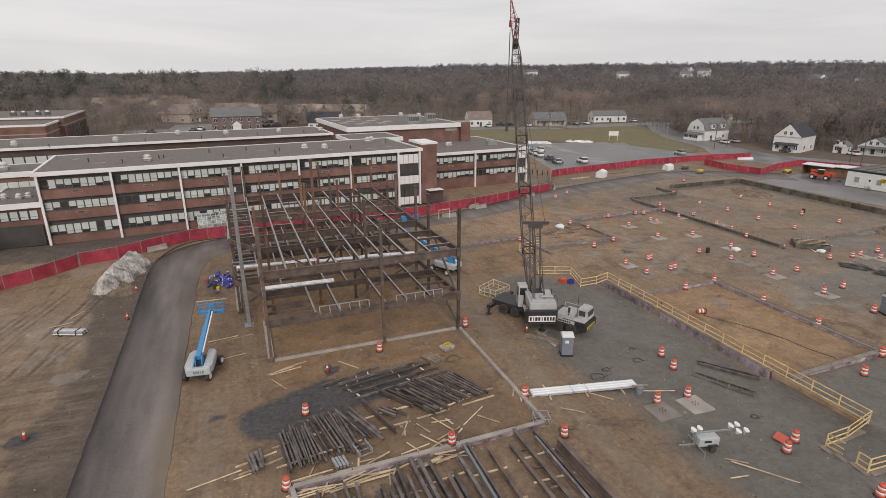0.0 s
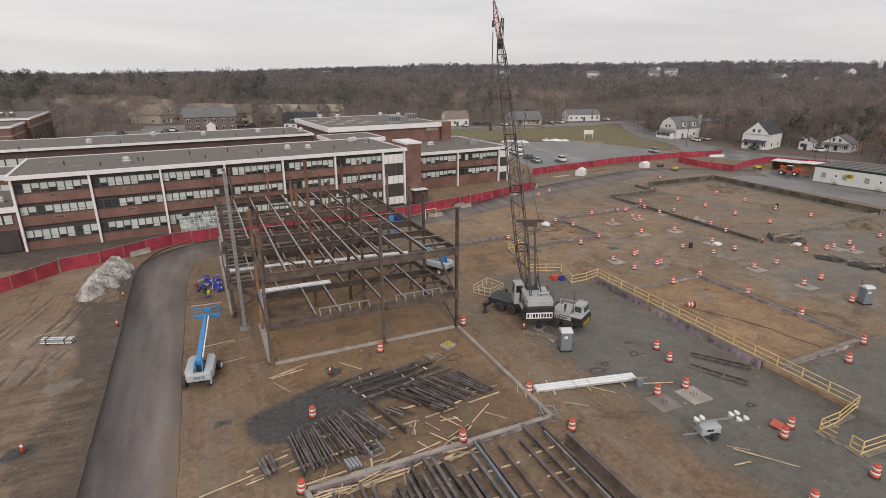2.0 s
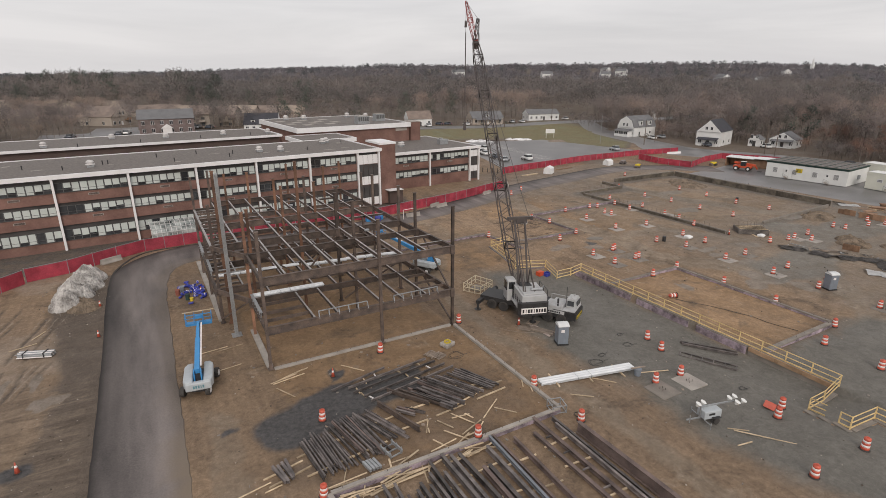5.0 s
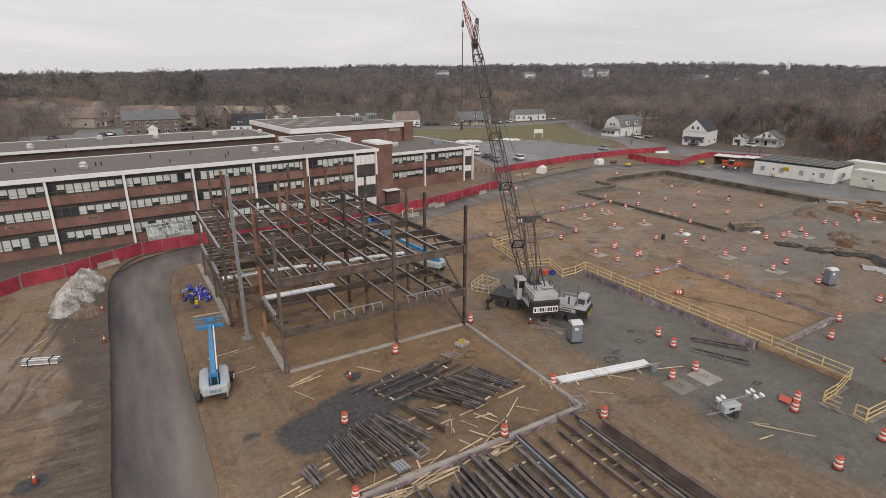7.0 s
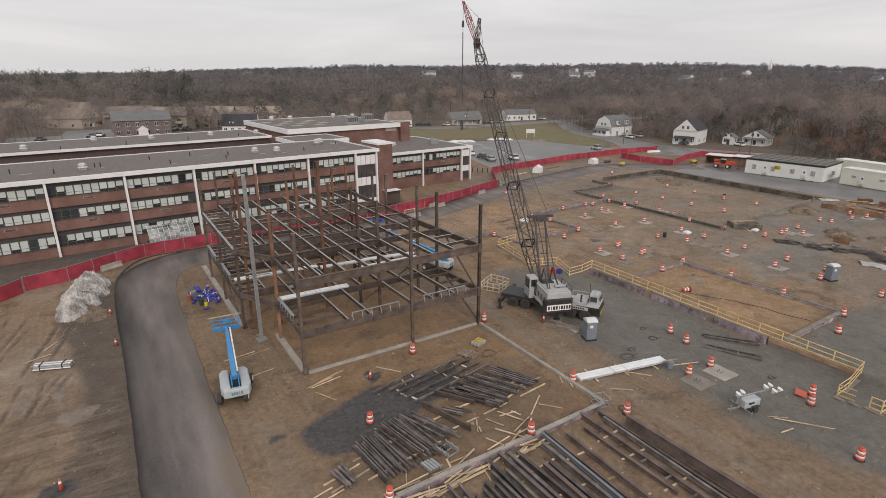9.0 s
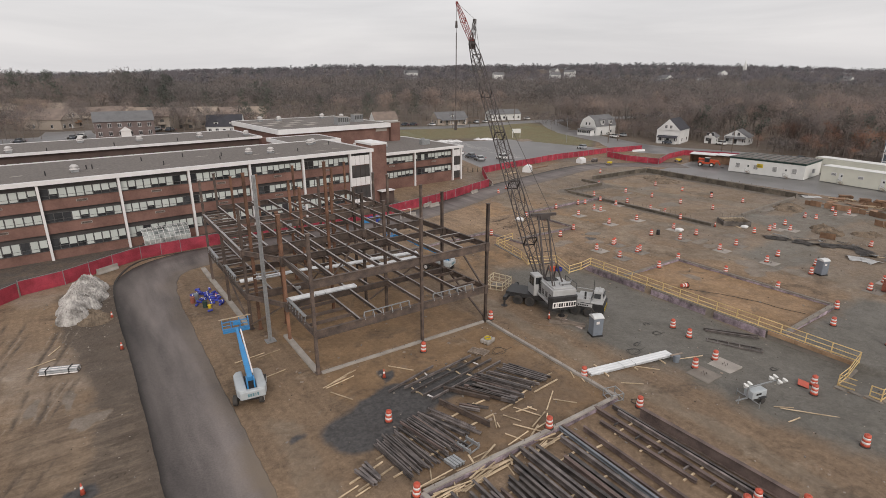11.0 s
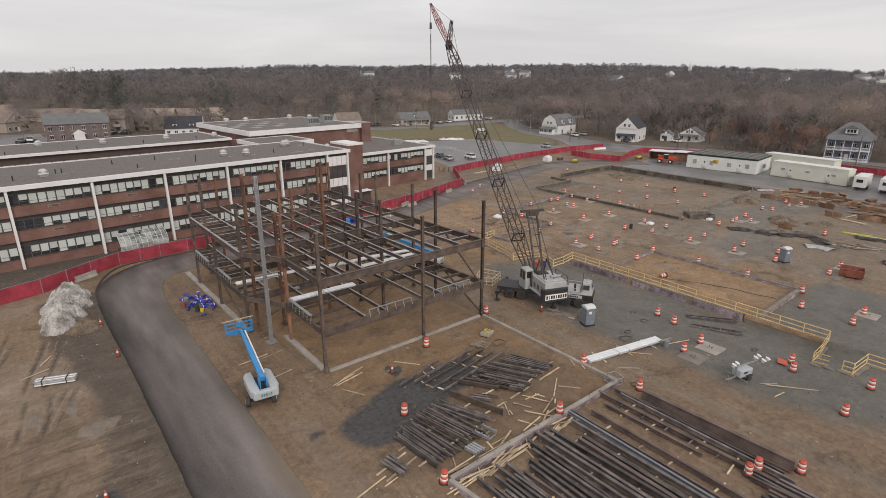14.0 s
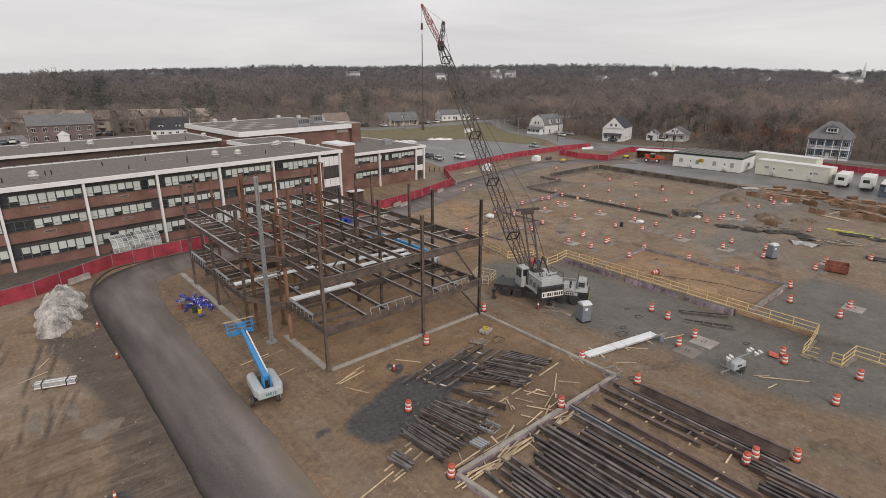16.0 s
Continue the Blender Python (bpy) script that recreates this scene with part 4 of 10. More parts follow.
    b = bmesh.new()
    box(b, 0, 0, 0, 1.7, 0.1, 1.6)
    upper = mesh_of("window", b, SHADE)
    for i in range(46):
        part("window", upper, None, school).matrix_basis = pose(-100 + i * 2.0, 37.12, 8.4)
    for x, y in ((-58, 40), (-77, 41), (-34, 45), (-21, 44), (-10.4, 42), (-45, 50)):
        roof_vent(school, x, y, 11.92, 1.15)
    for x in (-70, -52, -40, -27, -15):
        small_pipe(school, x, 43 + 0.1 * x, 11.9)
    # link between the two ranges
    b = bmesh.new()
    box(b, -2.0, 26.9, 0, 13, 12.2, 11.6)
    part("link_wall", b, BRICK, school)
    roof_slab(school, -8.6, 4.4, 20.9, 32.6, 11.97, 0.9, 0.3)
    b = bmesh.new()
    box(b, -7.1, 34.9, 0, 2.9, 4.0, 11.6)
    part("link_wall", b, BRICK, school)
    # gymnasium
    b = bmesh.new()
    box(b, 10.8, 49.6, 0, 32.2, 32.8, 13.0)
    part("gymnasium_wall", b, BRICK, school)
    roof_slab(school, -5.4, 27.0, 33.1, 66.1, 13.6, 1.2)
    b = bmesh.new()
    box(b, 28.7, 34.2, 0, 3.0, 3.6, 13.6)
    part("chimney", b, BRICK, school)
    b = bmesh.new()
    box(b, 28.7, 34.2, 13.6, 3.2, 3.8, 0.2)
    part("chimney_cap", b, PALE_CONCRETE, school)
    for x, y, w in ((14.5, 37.6, 3.6), (22.5, 43, 3.0)):
        b = bmesh.new()
        box(b, x, y, 13.5, w, 2.4, 0.5)
        box(b, x, y, 14.0, w - 0.2, 2.2, 1.5)
        unit = part("rooftop_unit", b, GALV, school)
        b = bmesh.new()
        for q in range(5):
            box(b, x - w * 0.36 + q * w * 0.18, y - 1.12, 14.2, w * 0.13, 0.06, 1.1)
        part("grille", b, FRAME_GREY, unit)
        b = bmesh.new()
        box(b, x, y, 15.5, w - 0.4, 1.8, 0.12)
        part("cover", b, PALE_CONCRETE, unit)
    for x, y in ((0.4, 60), (5.4, 58.5), (20, 60), (24, 55)):
        roof_vent(school, x, y, 13.5, 1.35)
    for i in range(5):
        for j in range(4):
            b = bmesh.new()
            box(b, -2.6 + i * 3.2, 42 + j * 4.6, 13.5, 2.4, 3.0, 0.03)
            part("roof_patch", b, PALE_CONCRETE if (i + j) % 2 else ROOF_GREY, school)
    for x, z in ((2.0, 10.6), (24.4, 11.4)):
        b = bmesh.new()
        box(b, x, 33.14, z, 3.6, 0.1, 1.3)
        part("wall_panel", b, PALE_CONCRETE, school)
    # two-storey wing
    wing = thing("school_wing", pose(70.7, 123.4, -1.0, 0, 0, 5.1), "two-storey red brick school wing with white pilasters", "school")
    facade(wing, [-28.9, -15.4, -2.9, 0.0], [(3.2, 1.42), (6.75, 1.55)], [(0, 3.14), (5.15, 6.68)], 9.6, 0.6, 0, 1.15)
    for z, h, mat in ((1.0, 1.9, DARK_PANEL), (2.95, 1.5, WHITE_TRIM), (4.5, 2.3, DARK_PANEL), (6.85, 1.7, WHITE_TRIM)):
        for k in range(2):
            b = bmesh.new()
            box(b, -2.05 + k * 1.2, -0.1, z, 1.14, 0.06, h)
            part("wall_panel", b, mat, wing)
    b = bmesh.new()
    box(b, -15.5, 13.4, 0, 30.8, 26, 9.3)
    part("brick_body", b, BRICK, wing)
    roof_slab(wing, -31, 0.1, -0.1, 26.6, 9.6)
    for x, y in ((-24, 14), (-18, 10), (-17.2, 10.4)):
        roof_vent(wing, x, y, 9.5, 1.1)
    b = bmesh.new()
    box(b, -6.0, 8, 9.5, 2.6, 1.6, 1.3)
    rod(b, (-6.6, 8, 10.8), (-6.6, 8, 11.2), 0.5, None, 12)
    part("rooftop_unit", b, GALV, wing)
    return school


build_school()


def build_far_brick():
    h = thing("brick_office_building", pose(-50.4, 206, 0, 0, 0, 2.2), "flat-roofed red brick building with white cornice far behind the school", "building")
    for nm, cx, cy, sx, sy, z in (("wall", -34, 18, 68, 36, 13.2), ("front_block", -29.4, -8.6, 56, 17.2, 12.2)):
        b = bmesh.new()
        box(b, cx, cy, 0, sx, sy, z)
        part(nm, b, BRICK, h)
        b = bmesh.new()
        box(b, cx, cy, z, sx + 0.6, sy + 0.6 if nm == "wall" else sy - 0.2, 0.55)
        part("cornice", b, WHITE_TRIM, h)
        b = bmesh.new()
        box(b, cx, cy, z + 0.554, sx - 0.6, sy - 0.8, 0.04)
        part("roof", b, ROOF_GREY, h)
        b = bmesh.new()
        box(b, cx, cy, z - 2.3, sx + 0.12, sy + 0.12, 0.3)
        part("stone_band", b, PALE_CONCRETE, h)
    for k in range(8):
        b = bmesh.new()
        box(b, 0.06, 3.4 + k * 4.2, 3.4, 0.16, 2.7, 7.0)
        w = part("window", b, FRAME_GREY, h)
        b = bmesh.new()
        for q in range(4):
            box(b, 0.13, 3.4 + k * 4.2, 3.6 + q * 1.72, 0.06, 2.3, 1.5)
        part("pane", b, WINDOW_DARK, w)
    for k in range(2):
        b = bmesh.new()
        box(b, -1.36, -14.5 + k * 7.5, 4, 0.16, 2.4, 5.4)
        part("window", b, FRAME_GREY, h)
    for k in range(5):
        b = bmesh.new()
        box(b, -14 - k * 9, -17.25, 4, 2.0, 0.14, 5)
        part("window", b, FRAME_GREY, h)
    for x, y in ((-12, 8), (-8.4, 9), (-5.6, 8), (-15, 9)):
        b = bmesh.new()
        box(b, x, y, 13.75, 1.5, 1.3, 1.1)
        unit = part("rooftop_unit", b, FRAME_GREY, h)
        b = bmesh.new()
        rod(b, (x, y, 14.86), (x, y, 15.3), 0.5, 0.4, 12)
        part("fan_cowl", b, WHITE_TRIM, unit)


build_far_brick()


# ---------------------------------------------------------------- steel frame
L1, L2, TOP = 4.45, 9.4, 13.7


def build_frame():
    fr = thing("building_frame", pose(0, 0, 0), "rusty two-level structural steel frame under construction, columns standing above", "steel frame")
    rows_y = (49.4, 56.9, 61.6, 70.4, 74.2, 83.5)

    def skew(near, far, y):
        """The bays run a little askew: x of a line that is at near on the front and at far on the back."""
        return near + (far - near) * (y - 49.4) / (83.5 - 49.4)

    def column(x, y, top, mat=RUST, w=0.28):
        b = bmesh.new()
        for s in (-1, 1):
            box(b, x, y + s * (w / 2 - 0.015), 0.15, w, 0.03, top - 0.15)
        box(b, x, y, 0.15, 0.03, w - 0.07, top - 0.15)
        box(b, x, y, 0.1, 0.55, 0.55, 0.05)
        for z in (L1 - 0.6, L2 - 0.6):
            if z < top:
                box(b, x, y, z, w + 0.06, 0.1, 0.5)
        if top > L2 + 2:
            box(b, x, y, top - 0.02, w + 0.14, w + 0.1, 0.04)
            box(b, x + 0.02, y - w / 2 - 0.02, top - 0.9, 0.2, 0.03, 0.8)
        part("column", b, mat, fr)

    for x, y, top, mat in ((0.9, 49.4, TOP, RUST), (12.3, 49.3, 13.4, RUST), (20.8, 49.5, TOP, RUST), (0.9, 57.3, TOP, RUST_ORANGE), (12.6, 57.6, 13.5, RUST), (20.1, 57.2, TOP, RUST),
                           (-1.7, 62.2, TOP, RUST), (-0.9, 61.7, 17.3, RUST_ORANGE), (7.6, 61.5, 17.7, RUST_ORANGE), (2.0, 61.6, 12.9, RUST_ORANGE), (12.0, 61.8, TOP, RUST), (20.1, 61.9, TOP, RUST),
                           (-1.9, 71.2, L2, RUST), (7.6, 70.2, 13.4, RUST_ORANGE), (12.0, 70.9, 13.4, RUST_ORANGE), (14.8, 70.2, 12.6, RUST), (20.0, 70.4, TOP, RUST),
                           (7.57, 74.1, TOP, RUST_ORANGE), (11.5, 73.9, TOP, RUST), (19.9, 74.5, 13.4, RUST), (-2.0, 80.0, TOP, RUST), (5.3, 80.6, TOP, RUST_ORANGE), (16.1, 80.4, TOP, RUST_ORANGE), (2.6, 83.6, 13.2, RUST_ORANGE),
                           (0.45, 83.3, 13.9, RUST), (11.45, 83.7, 13.9, RUST_ORANGE), (19.7, 83.9, TOP, RUST_ORANGE)):
        column(x, y, top, mat)

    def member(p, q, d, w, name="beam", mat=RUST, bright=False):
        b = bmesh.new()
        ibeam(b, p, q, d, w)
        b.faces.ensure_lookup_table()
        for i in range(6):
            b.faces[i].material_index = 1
        part(name, b, [mat, SKYLIT_STEEL if bright else mat], fr)

    lines = ((0.95, 0.5), (3.1, 2.8), (5.5, 5.05), (7.88, 7.4), (10.26, 9.6), (12.66, 11.85), (14.95, 14.25), (17.6, 16.9))
    for z in (L1, L2):
        # girders across
        for y, x0, x1 in ((49.4, 0.9, 20.8), (56.9, 0.9, 20.2), (61.6, -2.0, 20.1), (70.4, -2.0, 20.0), (74.2, -2.0, 19.9), (80.1, -2.0, 0.5), (83.5, 0.45, 19.8)):
            member((x0, y, z), (x1, y, z), 0.8 if y in (49.4, 61.6, 70.4) else 0.62, 0.3, "girder")
        # edges along the depth
        member((0.9, 49.4, z - 0.03), (0.9, 57.0, z - 0.03), 0.55, 0.22, "girder")
        member((-1.95, 61.6, z - 0.03), (-2.05, 80.1, z - 0.03), 0.6, 0.25, "girder", RUST, z > 5)
        member((0.9, 57.0, z - 0.03), (-1.9, 61.6, z - 0.03), 0.5, 0.2, "girder")
        member((20.8, 49.4, z - 0.03), (20.1, 61.6, z - 0.03), 0.62, 0.25, "girder")
        member((20.1, 61.6, z - 0.03), (19.8, 83.5, z - 0.03), 0.55, 0.22, "girder")
        # floor beams along the depth, sky reflection painted as pale top flanges
        for i, (near, far) in enumerate(lines):
            for k, (a, e) in enumerate(zip(rows_y, rows_y[1:])):
                if (i == 0 and k < 2) or (z < 5 and i == 1 and k == 0) or (z < 5 and (i, k) in ((2, 1), (4, 0), (6, 3), (3, 4))):
                    continue
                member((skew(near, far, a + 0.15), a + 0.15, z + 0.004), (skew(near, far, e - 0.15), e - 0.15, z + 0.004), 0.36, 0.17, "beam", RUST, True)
        # short trimmers in the right-hand bay and rungs in the strip along the other side
        for y in (51.6, 54.3) if z > 5 else (51.2, 53.0, 55.2):
            member((17.7, y, z - 0.02), (20.6, y, z - 0.02), 0.3, 0.15, "beam", RUST, z > 5)
            if z < 5:
                member((1.0, y, z - 0.02), (5.3, y, z - 0.02), 0.3, 0.15, "beam")
        for k in range(11):
            y = 63.0 + 1.58 * k
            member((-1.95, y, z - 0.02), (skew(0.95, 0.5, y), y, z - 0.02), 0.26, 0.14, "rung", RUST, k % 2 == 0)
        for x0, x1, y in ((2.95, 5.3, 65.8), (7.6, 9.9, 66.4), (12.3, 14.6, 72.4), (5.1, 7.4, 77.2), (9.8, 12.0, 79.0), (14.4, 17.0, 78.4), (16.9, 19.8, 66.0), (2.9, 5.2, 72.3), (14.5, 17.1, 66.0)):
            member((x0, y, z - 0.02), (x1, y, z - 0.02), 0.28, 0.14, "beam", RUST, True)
        # heavy end connections
        for x, y in ((20.7, 49.5), (20.15, 57.0), (12.6, 57.2), (7.6, 70.4), (12.0, 61.7), (0.9, 57.1)):
            b = bmesh.new()
            box(b, x, y, z - 0.95, 0.5, 0.62, 1.0)
            soften(b, 0.05, 1)
            part("end_connection", b, RUST, fr)
    # braces
    for p, q in (((20.8, 49.5, 0.4), (20.4, 56.0, L1 - 0.5)), ((20.7, 50.3, L1), (20.3, 55.6, L2 - 0.6)), ((-1.8, 62.5, 0.5), (-1.9, 70.8, L1 - 0.4)),
                 ((0.9, 57.4, L1 - 0.3), (-1.7, 62.0, 0.7)), ((7.8, 70.4, 0.4), (11.8, 70.4, L1 - 0.5)), ((12.4, 61.6, 0.4), (19.8, 61.6, L1 - 0.5)), ((7.8, 61.6, L1), (11.8, 61.6, L2 - 0.6)), ((1.2, 61.6, L2 - 0.6), (7.2, 61.6, L1))):
        b = bmesh.new()
        bar(b, p, q, 0.16, 0.16)
        part("brace", b, RUST, fr)
    # bent-plate pour stops leaning out at the slab edge, with their hangers
    for x0, x1, z in ((5.9, 10.9, L1), (13.8, 18.9, L1)):
        b = bmesh.new()
        bar(b, (x0, 49.5, z + 0.55), (x1, 49.5, z + 0.55), 0.14, 0.06)
        for k in range(6):
            x = x0 + (x1 - x0) * k / 5
            bar(b, (x, 49.25, z - 0.15), (x, 49.5, z + 0.55), 0.07, 0.06)
            bar(b, (x, 49.7, z), (x, 49.5, z + 0.5), 0.05, 0.05)
        part("edge_angle", b, GALV, fr)
    for y0, y1, x, z in ((51.9, 57.0, 0.95, L1), (66.3, 71.4, -1.9, L1), (74.2, 79.6, -2.05, L1)):
        b = bmesh.new()
        bar(b, (x, y0, z + 0.5), (x, y1, z + 0.5), 0.3, 0.06)
        for k in range(7):
            y = y0 + (y1 - y0) * k / 6
            bar(b, (x - 0.1, y, z - 0.3), (x, y, z + 0.48), 0.07, 0.06)
        part("edge_angle", b, GALV, fr)
    # loose plates and bolt boxes left on the beams
    for x, y, z in ((3.2, 60.2, L1), (9.9, 75.6, L2), (14.7, 59.0, L2), (5.3, 68.0, L2), (16.9, 72.0, L1), (2.9, 78.0, L1)):
        b = bmesh.new()
        box(b, x, y, z + 0.012, 0.5, 0.34, 0.2)
        part("bolt_keg", b, GALV, fr)
    return fr


build_frame()


def build_decking():
    """Bundles of white metal deck laid on the lower level and on the ground."""
    def bundle(x0, y0, x1, y1, z, w, layers, label):
        p, q = Vector((x0, y0, 0)), Vector((x1, y1, 0))
        n = (q - p).normalized()
        s = Vector((n.y, -n.x, 0))
        t = thing("deck_bundle", pose((x0 + x1) / 2, (y0 + y1) / 2, z, 0, 0, math.degrees(math.atan2(n.y, n.x))), label, "metal deck", "deck bundles")
        length = (q - p).length
        for k in range(layers):
            b = bmesh.new()
            zz = 0.06 * k
            upper = []
            for r in range(6):
                y0, y1, zr = -w / 2 + w * r / 6, -w / 2 + w * (r + 1) / 6, zz + (0.055 if r % 2 else 0.02)
                upper += [(y0 + 0.012, zr), (y1 - 0.012, zr)]
            profile(b, upper + [(y, z - 0.012) for y, z in upper[::-1]], -length / 2 + 0.05 * (k % 2), length / 2 + 0.04 * (k % 3))
            part("deck_sheet", b, WHITE_DECK, t)
        for u in (-0.12, 0.02):
            b = bmesh.new()
            h = 0.06 * layers + 0.02
            box(b, u * length, 0, h, 0.03, w + 0.04, 0.008)
            for side in (-1, 1):
                box(b, u * length, side * (w / 2 + 0.016), 0.0, 0.06, 0.008, h)
            part("strap", b, GALV, t)
        return t

    lab = "bundle of white ribbed metal deck lying on the lower steel beams"
    bundle(1.1, 57.5, 8.6, 57.3, L1 + 0.02, 0.9, 3, lab)
    bundle(-1.6, 65.6, 3.6, 65.3, L1 + 0.02, 0.8, 3, lab)
    bundle(3.7, 65.5, 7.9, 65.2, L1 + 0.02, 0.8, 2, lab)
    bundle(8.1, 64.4, 13.6, 64.0, L1 + 0.02, 0.8, 3, lab)
    bundle(13.7, 64.2, 20.2, 63.3, L1 + 0.02, 0.8, 3, lab)
    bundle(12.3, 61.9, 20.0, 61.9, L1 + 0.02, 0.8, 2, lab)
    for u in (0.15, 0.5, 0.85):
        b = bmesh.new()
        x, y = 21.9 + (31.5 - 21.9) * u, 35.3 + (33.3 - 35.3) * u
        box(b, 0, 0, 0, 0.12, 2.2, 0.12)
        solid("timber_dunnage", b, LUMBER, "short raw timber bearer under the metal deck bundle", "timber", "bearers", m=pose(x, y, base_z(x, y) + 0.02, 0, 0, -12))
    bundle(21.9, 35.3, 31.5, 33.3, base_z(27, 34) + 0.15, 1.0, 4, "long bundle of white ribbed metal deck on timber bearers")


build_decking()


# ---------------------------------------------------------------- foundation walls
def low_wall(x0, y0, x1, y1, h, w, label, mats=(CONCRETE, PURPLE), foam=True, drop=0.5, teeth=0):
    """A low concrete wall with foam boards along its face, following the ground."""
    p, q = Vector((x0, y0)), Vector((x1, y1))
    length = (q - p).length
    d = (q - p) / length
    mid = (p + q) / 2
    z = base_z(mid.x + 0.3, mid.y)
    t = thing("foundation_wall", pose(mid.x, mid.y, z, 0, 0, math.degrees(math.atan2(d.y, d.x))), label, "foundation wall", "foundation walls")
    b = bmesh.new()
    box(b, 0, 0, -drop, length, w, h + drop)
    soften(b, 0.02, 1)
    part("wall_stem", b, mats[0], t)
    if foam:
        n = max(1, int(length / 2.4))
        step = length / n
        for side in (-1, 1):
            for k in range(n):
                b = bmesh.new()
                hh = h - 0.1 - 0.08 * rng.random()
                box(b, -length / 2 + step * (k + 0.5), side * (w / 2 + 0.035), -drop, step - 0.03, 0.06, hh + drop)
                part("foam_board", b, mats[1], t)
    for k in range(teeth):
        b = bmesh.new()
        x = -length / 2 + length * (k + 0.5) / teeth
        rod(b, (x, 0, h - 0.02), (x, 0, h + 0.12), 0.02, None, 6)
        part("anchor_bolt", b, RUST, t)
    return t


DARK_FORM = material("wet_dark_formwork", (0.085, 0.072, 0.058), 0.75, 0, 0.35, 0.8, 8, 0.15, (0.135, 0.115, 0.09), 0.3)
F2 = "low dirty concrete foundation wall with starter bars in brown earth"
F3 = "concrete foundation wall between weathered formwork boards"
F = "low pale concrete foundation wall with foam insulation in brown earth"
low_wall(1.2, 49.3, 20.5, 49.4, 0.22, 0.34, F, (PALE_CONCRETE, PURPLE), foam=False, teeth=14)
low_wall(0.9, 49.8, 0.9, 58.6, 0.25, 0.6, F, (PALE_CONCRETE, PURPLE), foam=False)
low_wall(-1.8, 62.8, -2.2, 85.6, 0.25, 0.6, F, (PALE_CONCRETE, PURPLE), foam=False)
low_wall(20.9, 49.2, 20.9, 31.4, 0.25, 0.34, F, (PALE_CONCRETE, PURPLE), foam=False, teeth=10)
low_wall(1.0, 31.0, 20.6, 31.1, 0.45, 0.34, F, (PALE_CONCRETE, PURPLE), teeth=12)
low_wall(0.9, 31.0, 1.6, 24.5, 0.4, 0.34, F, (PALE_CONCRETE, PURPLE))
low_wall(46.0, 50.2, 59.2, 50.4, 0.35, 0.34, F, teeth=8)
low_wall(59.3, 50.2, 59.5, 29.6, 0.35, 0.35, F, teeth=16)
low_wall(46.0, 29.1, 59.2, 29.4, 0.4, 0.5, F, teeth=8)
low_wall(59.4, 85.1, 82.3, 85.9, 0.45, 0.34, F)
low_wall(59.5, 84.8, 59.7, 72.0, 0.35, 0.34, F)
low_wall(45.8, 71.9, 59.4, 71.9, 0.35, 0.34, F)
low_wall(82.5, 95.0, 82.6, 58.6, 0.6, 0.35, F2, (CONCRETE, DARK_FORM), teeth=26)
low_wall(83.0, 96.4, 97.0, 97.2, 0.7, 0.34, F2, (CONCRETE, DARK_FORM), teeth=12)
low_wall(97.2, 97.2, 97.4, 104.0, 0.7, 0.34, F2, (CONCRETE, DARK_FORM))
low_wall(102.0, 104.2, 125.2, 104.4, 1.1, 0.4, F3, (CONCRETE, DARK_FORM), teeth=14)
low_wall(125.5, 104.0, 124.6, 62.2, 1.35, 0.4, F3, (CONCRETE, DARK_FORM), teeth=24)
low_wall(24.5, 76.0, 43.0, 77.2, 0.35, 0.34, F)
low_wall(43.2, 76.9, 44.5, 68.0, 0.35, 0.34, F)
low_wall(40.2, 71.2, 38.6, 63.2, 0.15, 0.4, F)
low_wall(37.9, 60.6, 42.0, 59.6, 0.15, 0.4, F)
low_wall(96.0, 60.0, 122.0, 61.6, 0.6, 0.4, F2, foam=False)

RAIL_TIMBER = material("orange_brown_timber", (0.34, 0.215, 0.13), 0.8, 0, 0.25, 0.8, 10, 0.1, (0.40, 0.27, 0.17), 0.2)
for ends in ((45.3, 22.0, 40.1, 21.6), (39.85, 21.75, 39.65, 20.6), (39.65, 20.58, 39.45, 19.4), (39.45, 19.38, 39.2, 18.0), (39.45, 18.0, 42.3, 17.8), (42.6, 17.9, 42.4, 12.0)):
    low_wall(*ends, 0.12, 0.42, "low concrete kerb wall under the yellow guard rail", (CONCRETE, RAIL_TIMBER), foam=True, drop=0.9)
# retaining wall under the guard rail
for y0, y1 in ((57.0, 46.2), (45.2, 37.6), (36.6, 30.6), (30.4, 22.3)):
    p_mid = (y0 + y1) / 2
    t = thing("retaining_wall", pose(45.5, p_mid, base_z(45.6, p_mid)), "low concrete retaining wall faced with purple foam boards", "retaining wall", "retaining walls")
    b = bmesh.new()
    box(b, 0, 0, -2.0, 0.3, y0 - y1, 2.08)
    soften(b, 0.02, 1)
    part("wall_stem", b, CONCRETE, t)
    n = int((y0 - y1) / 2.4)
    for k in range(n):
        b = bmesh.new()
        st = (y0 - y1) / n
        top = 1.98 - 0.12 * rng.random()
        if y1 > 25:
            box(b, -0.19, -(y0 - y1) / 2 + st * (k + 0.5), -2.0, 0.07, st - 0.03, top)
        else:
            box(b, -0.19, -(y0 - y1) / 2 + st * (k + 0.5), -0.34, 0.07, st - 0.01, 0.46)
        part("foam_board" if y1 > 25 else "timber_facing", b, PURPLE if y1 > 25 else RAIL_TIMBER, t)


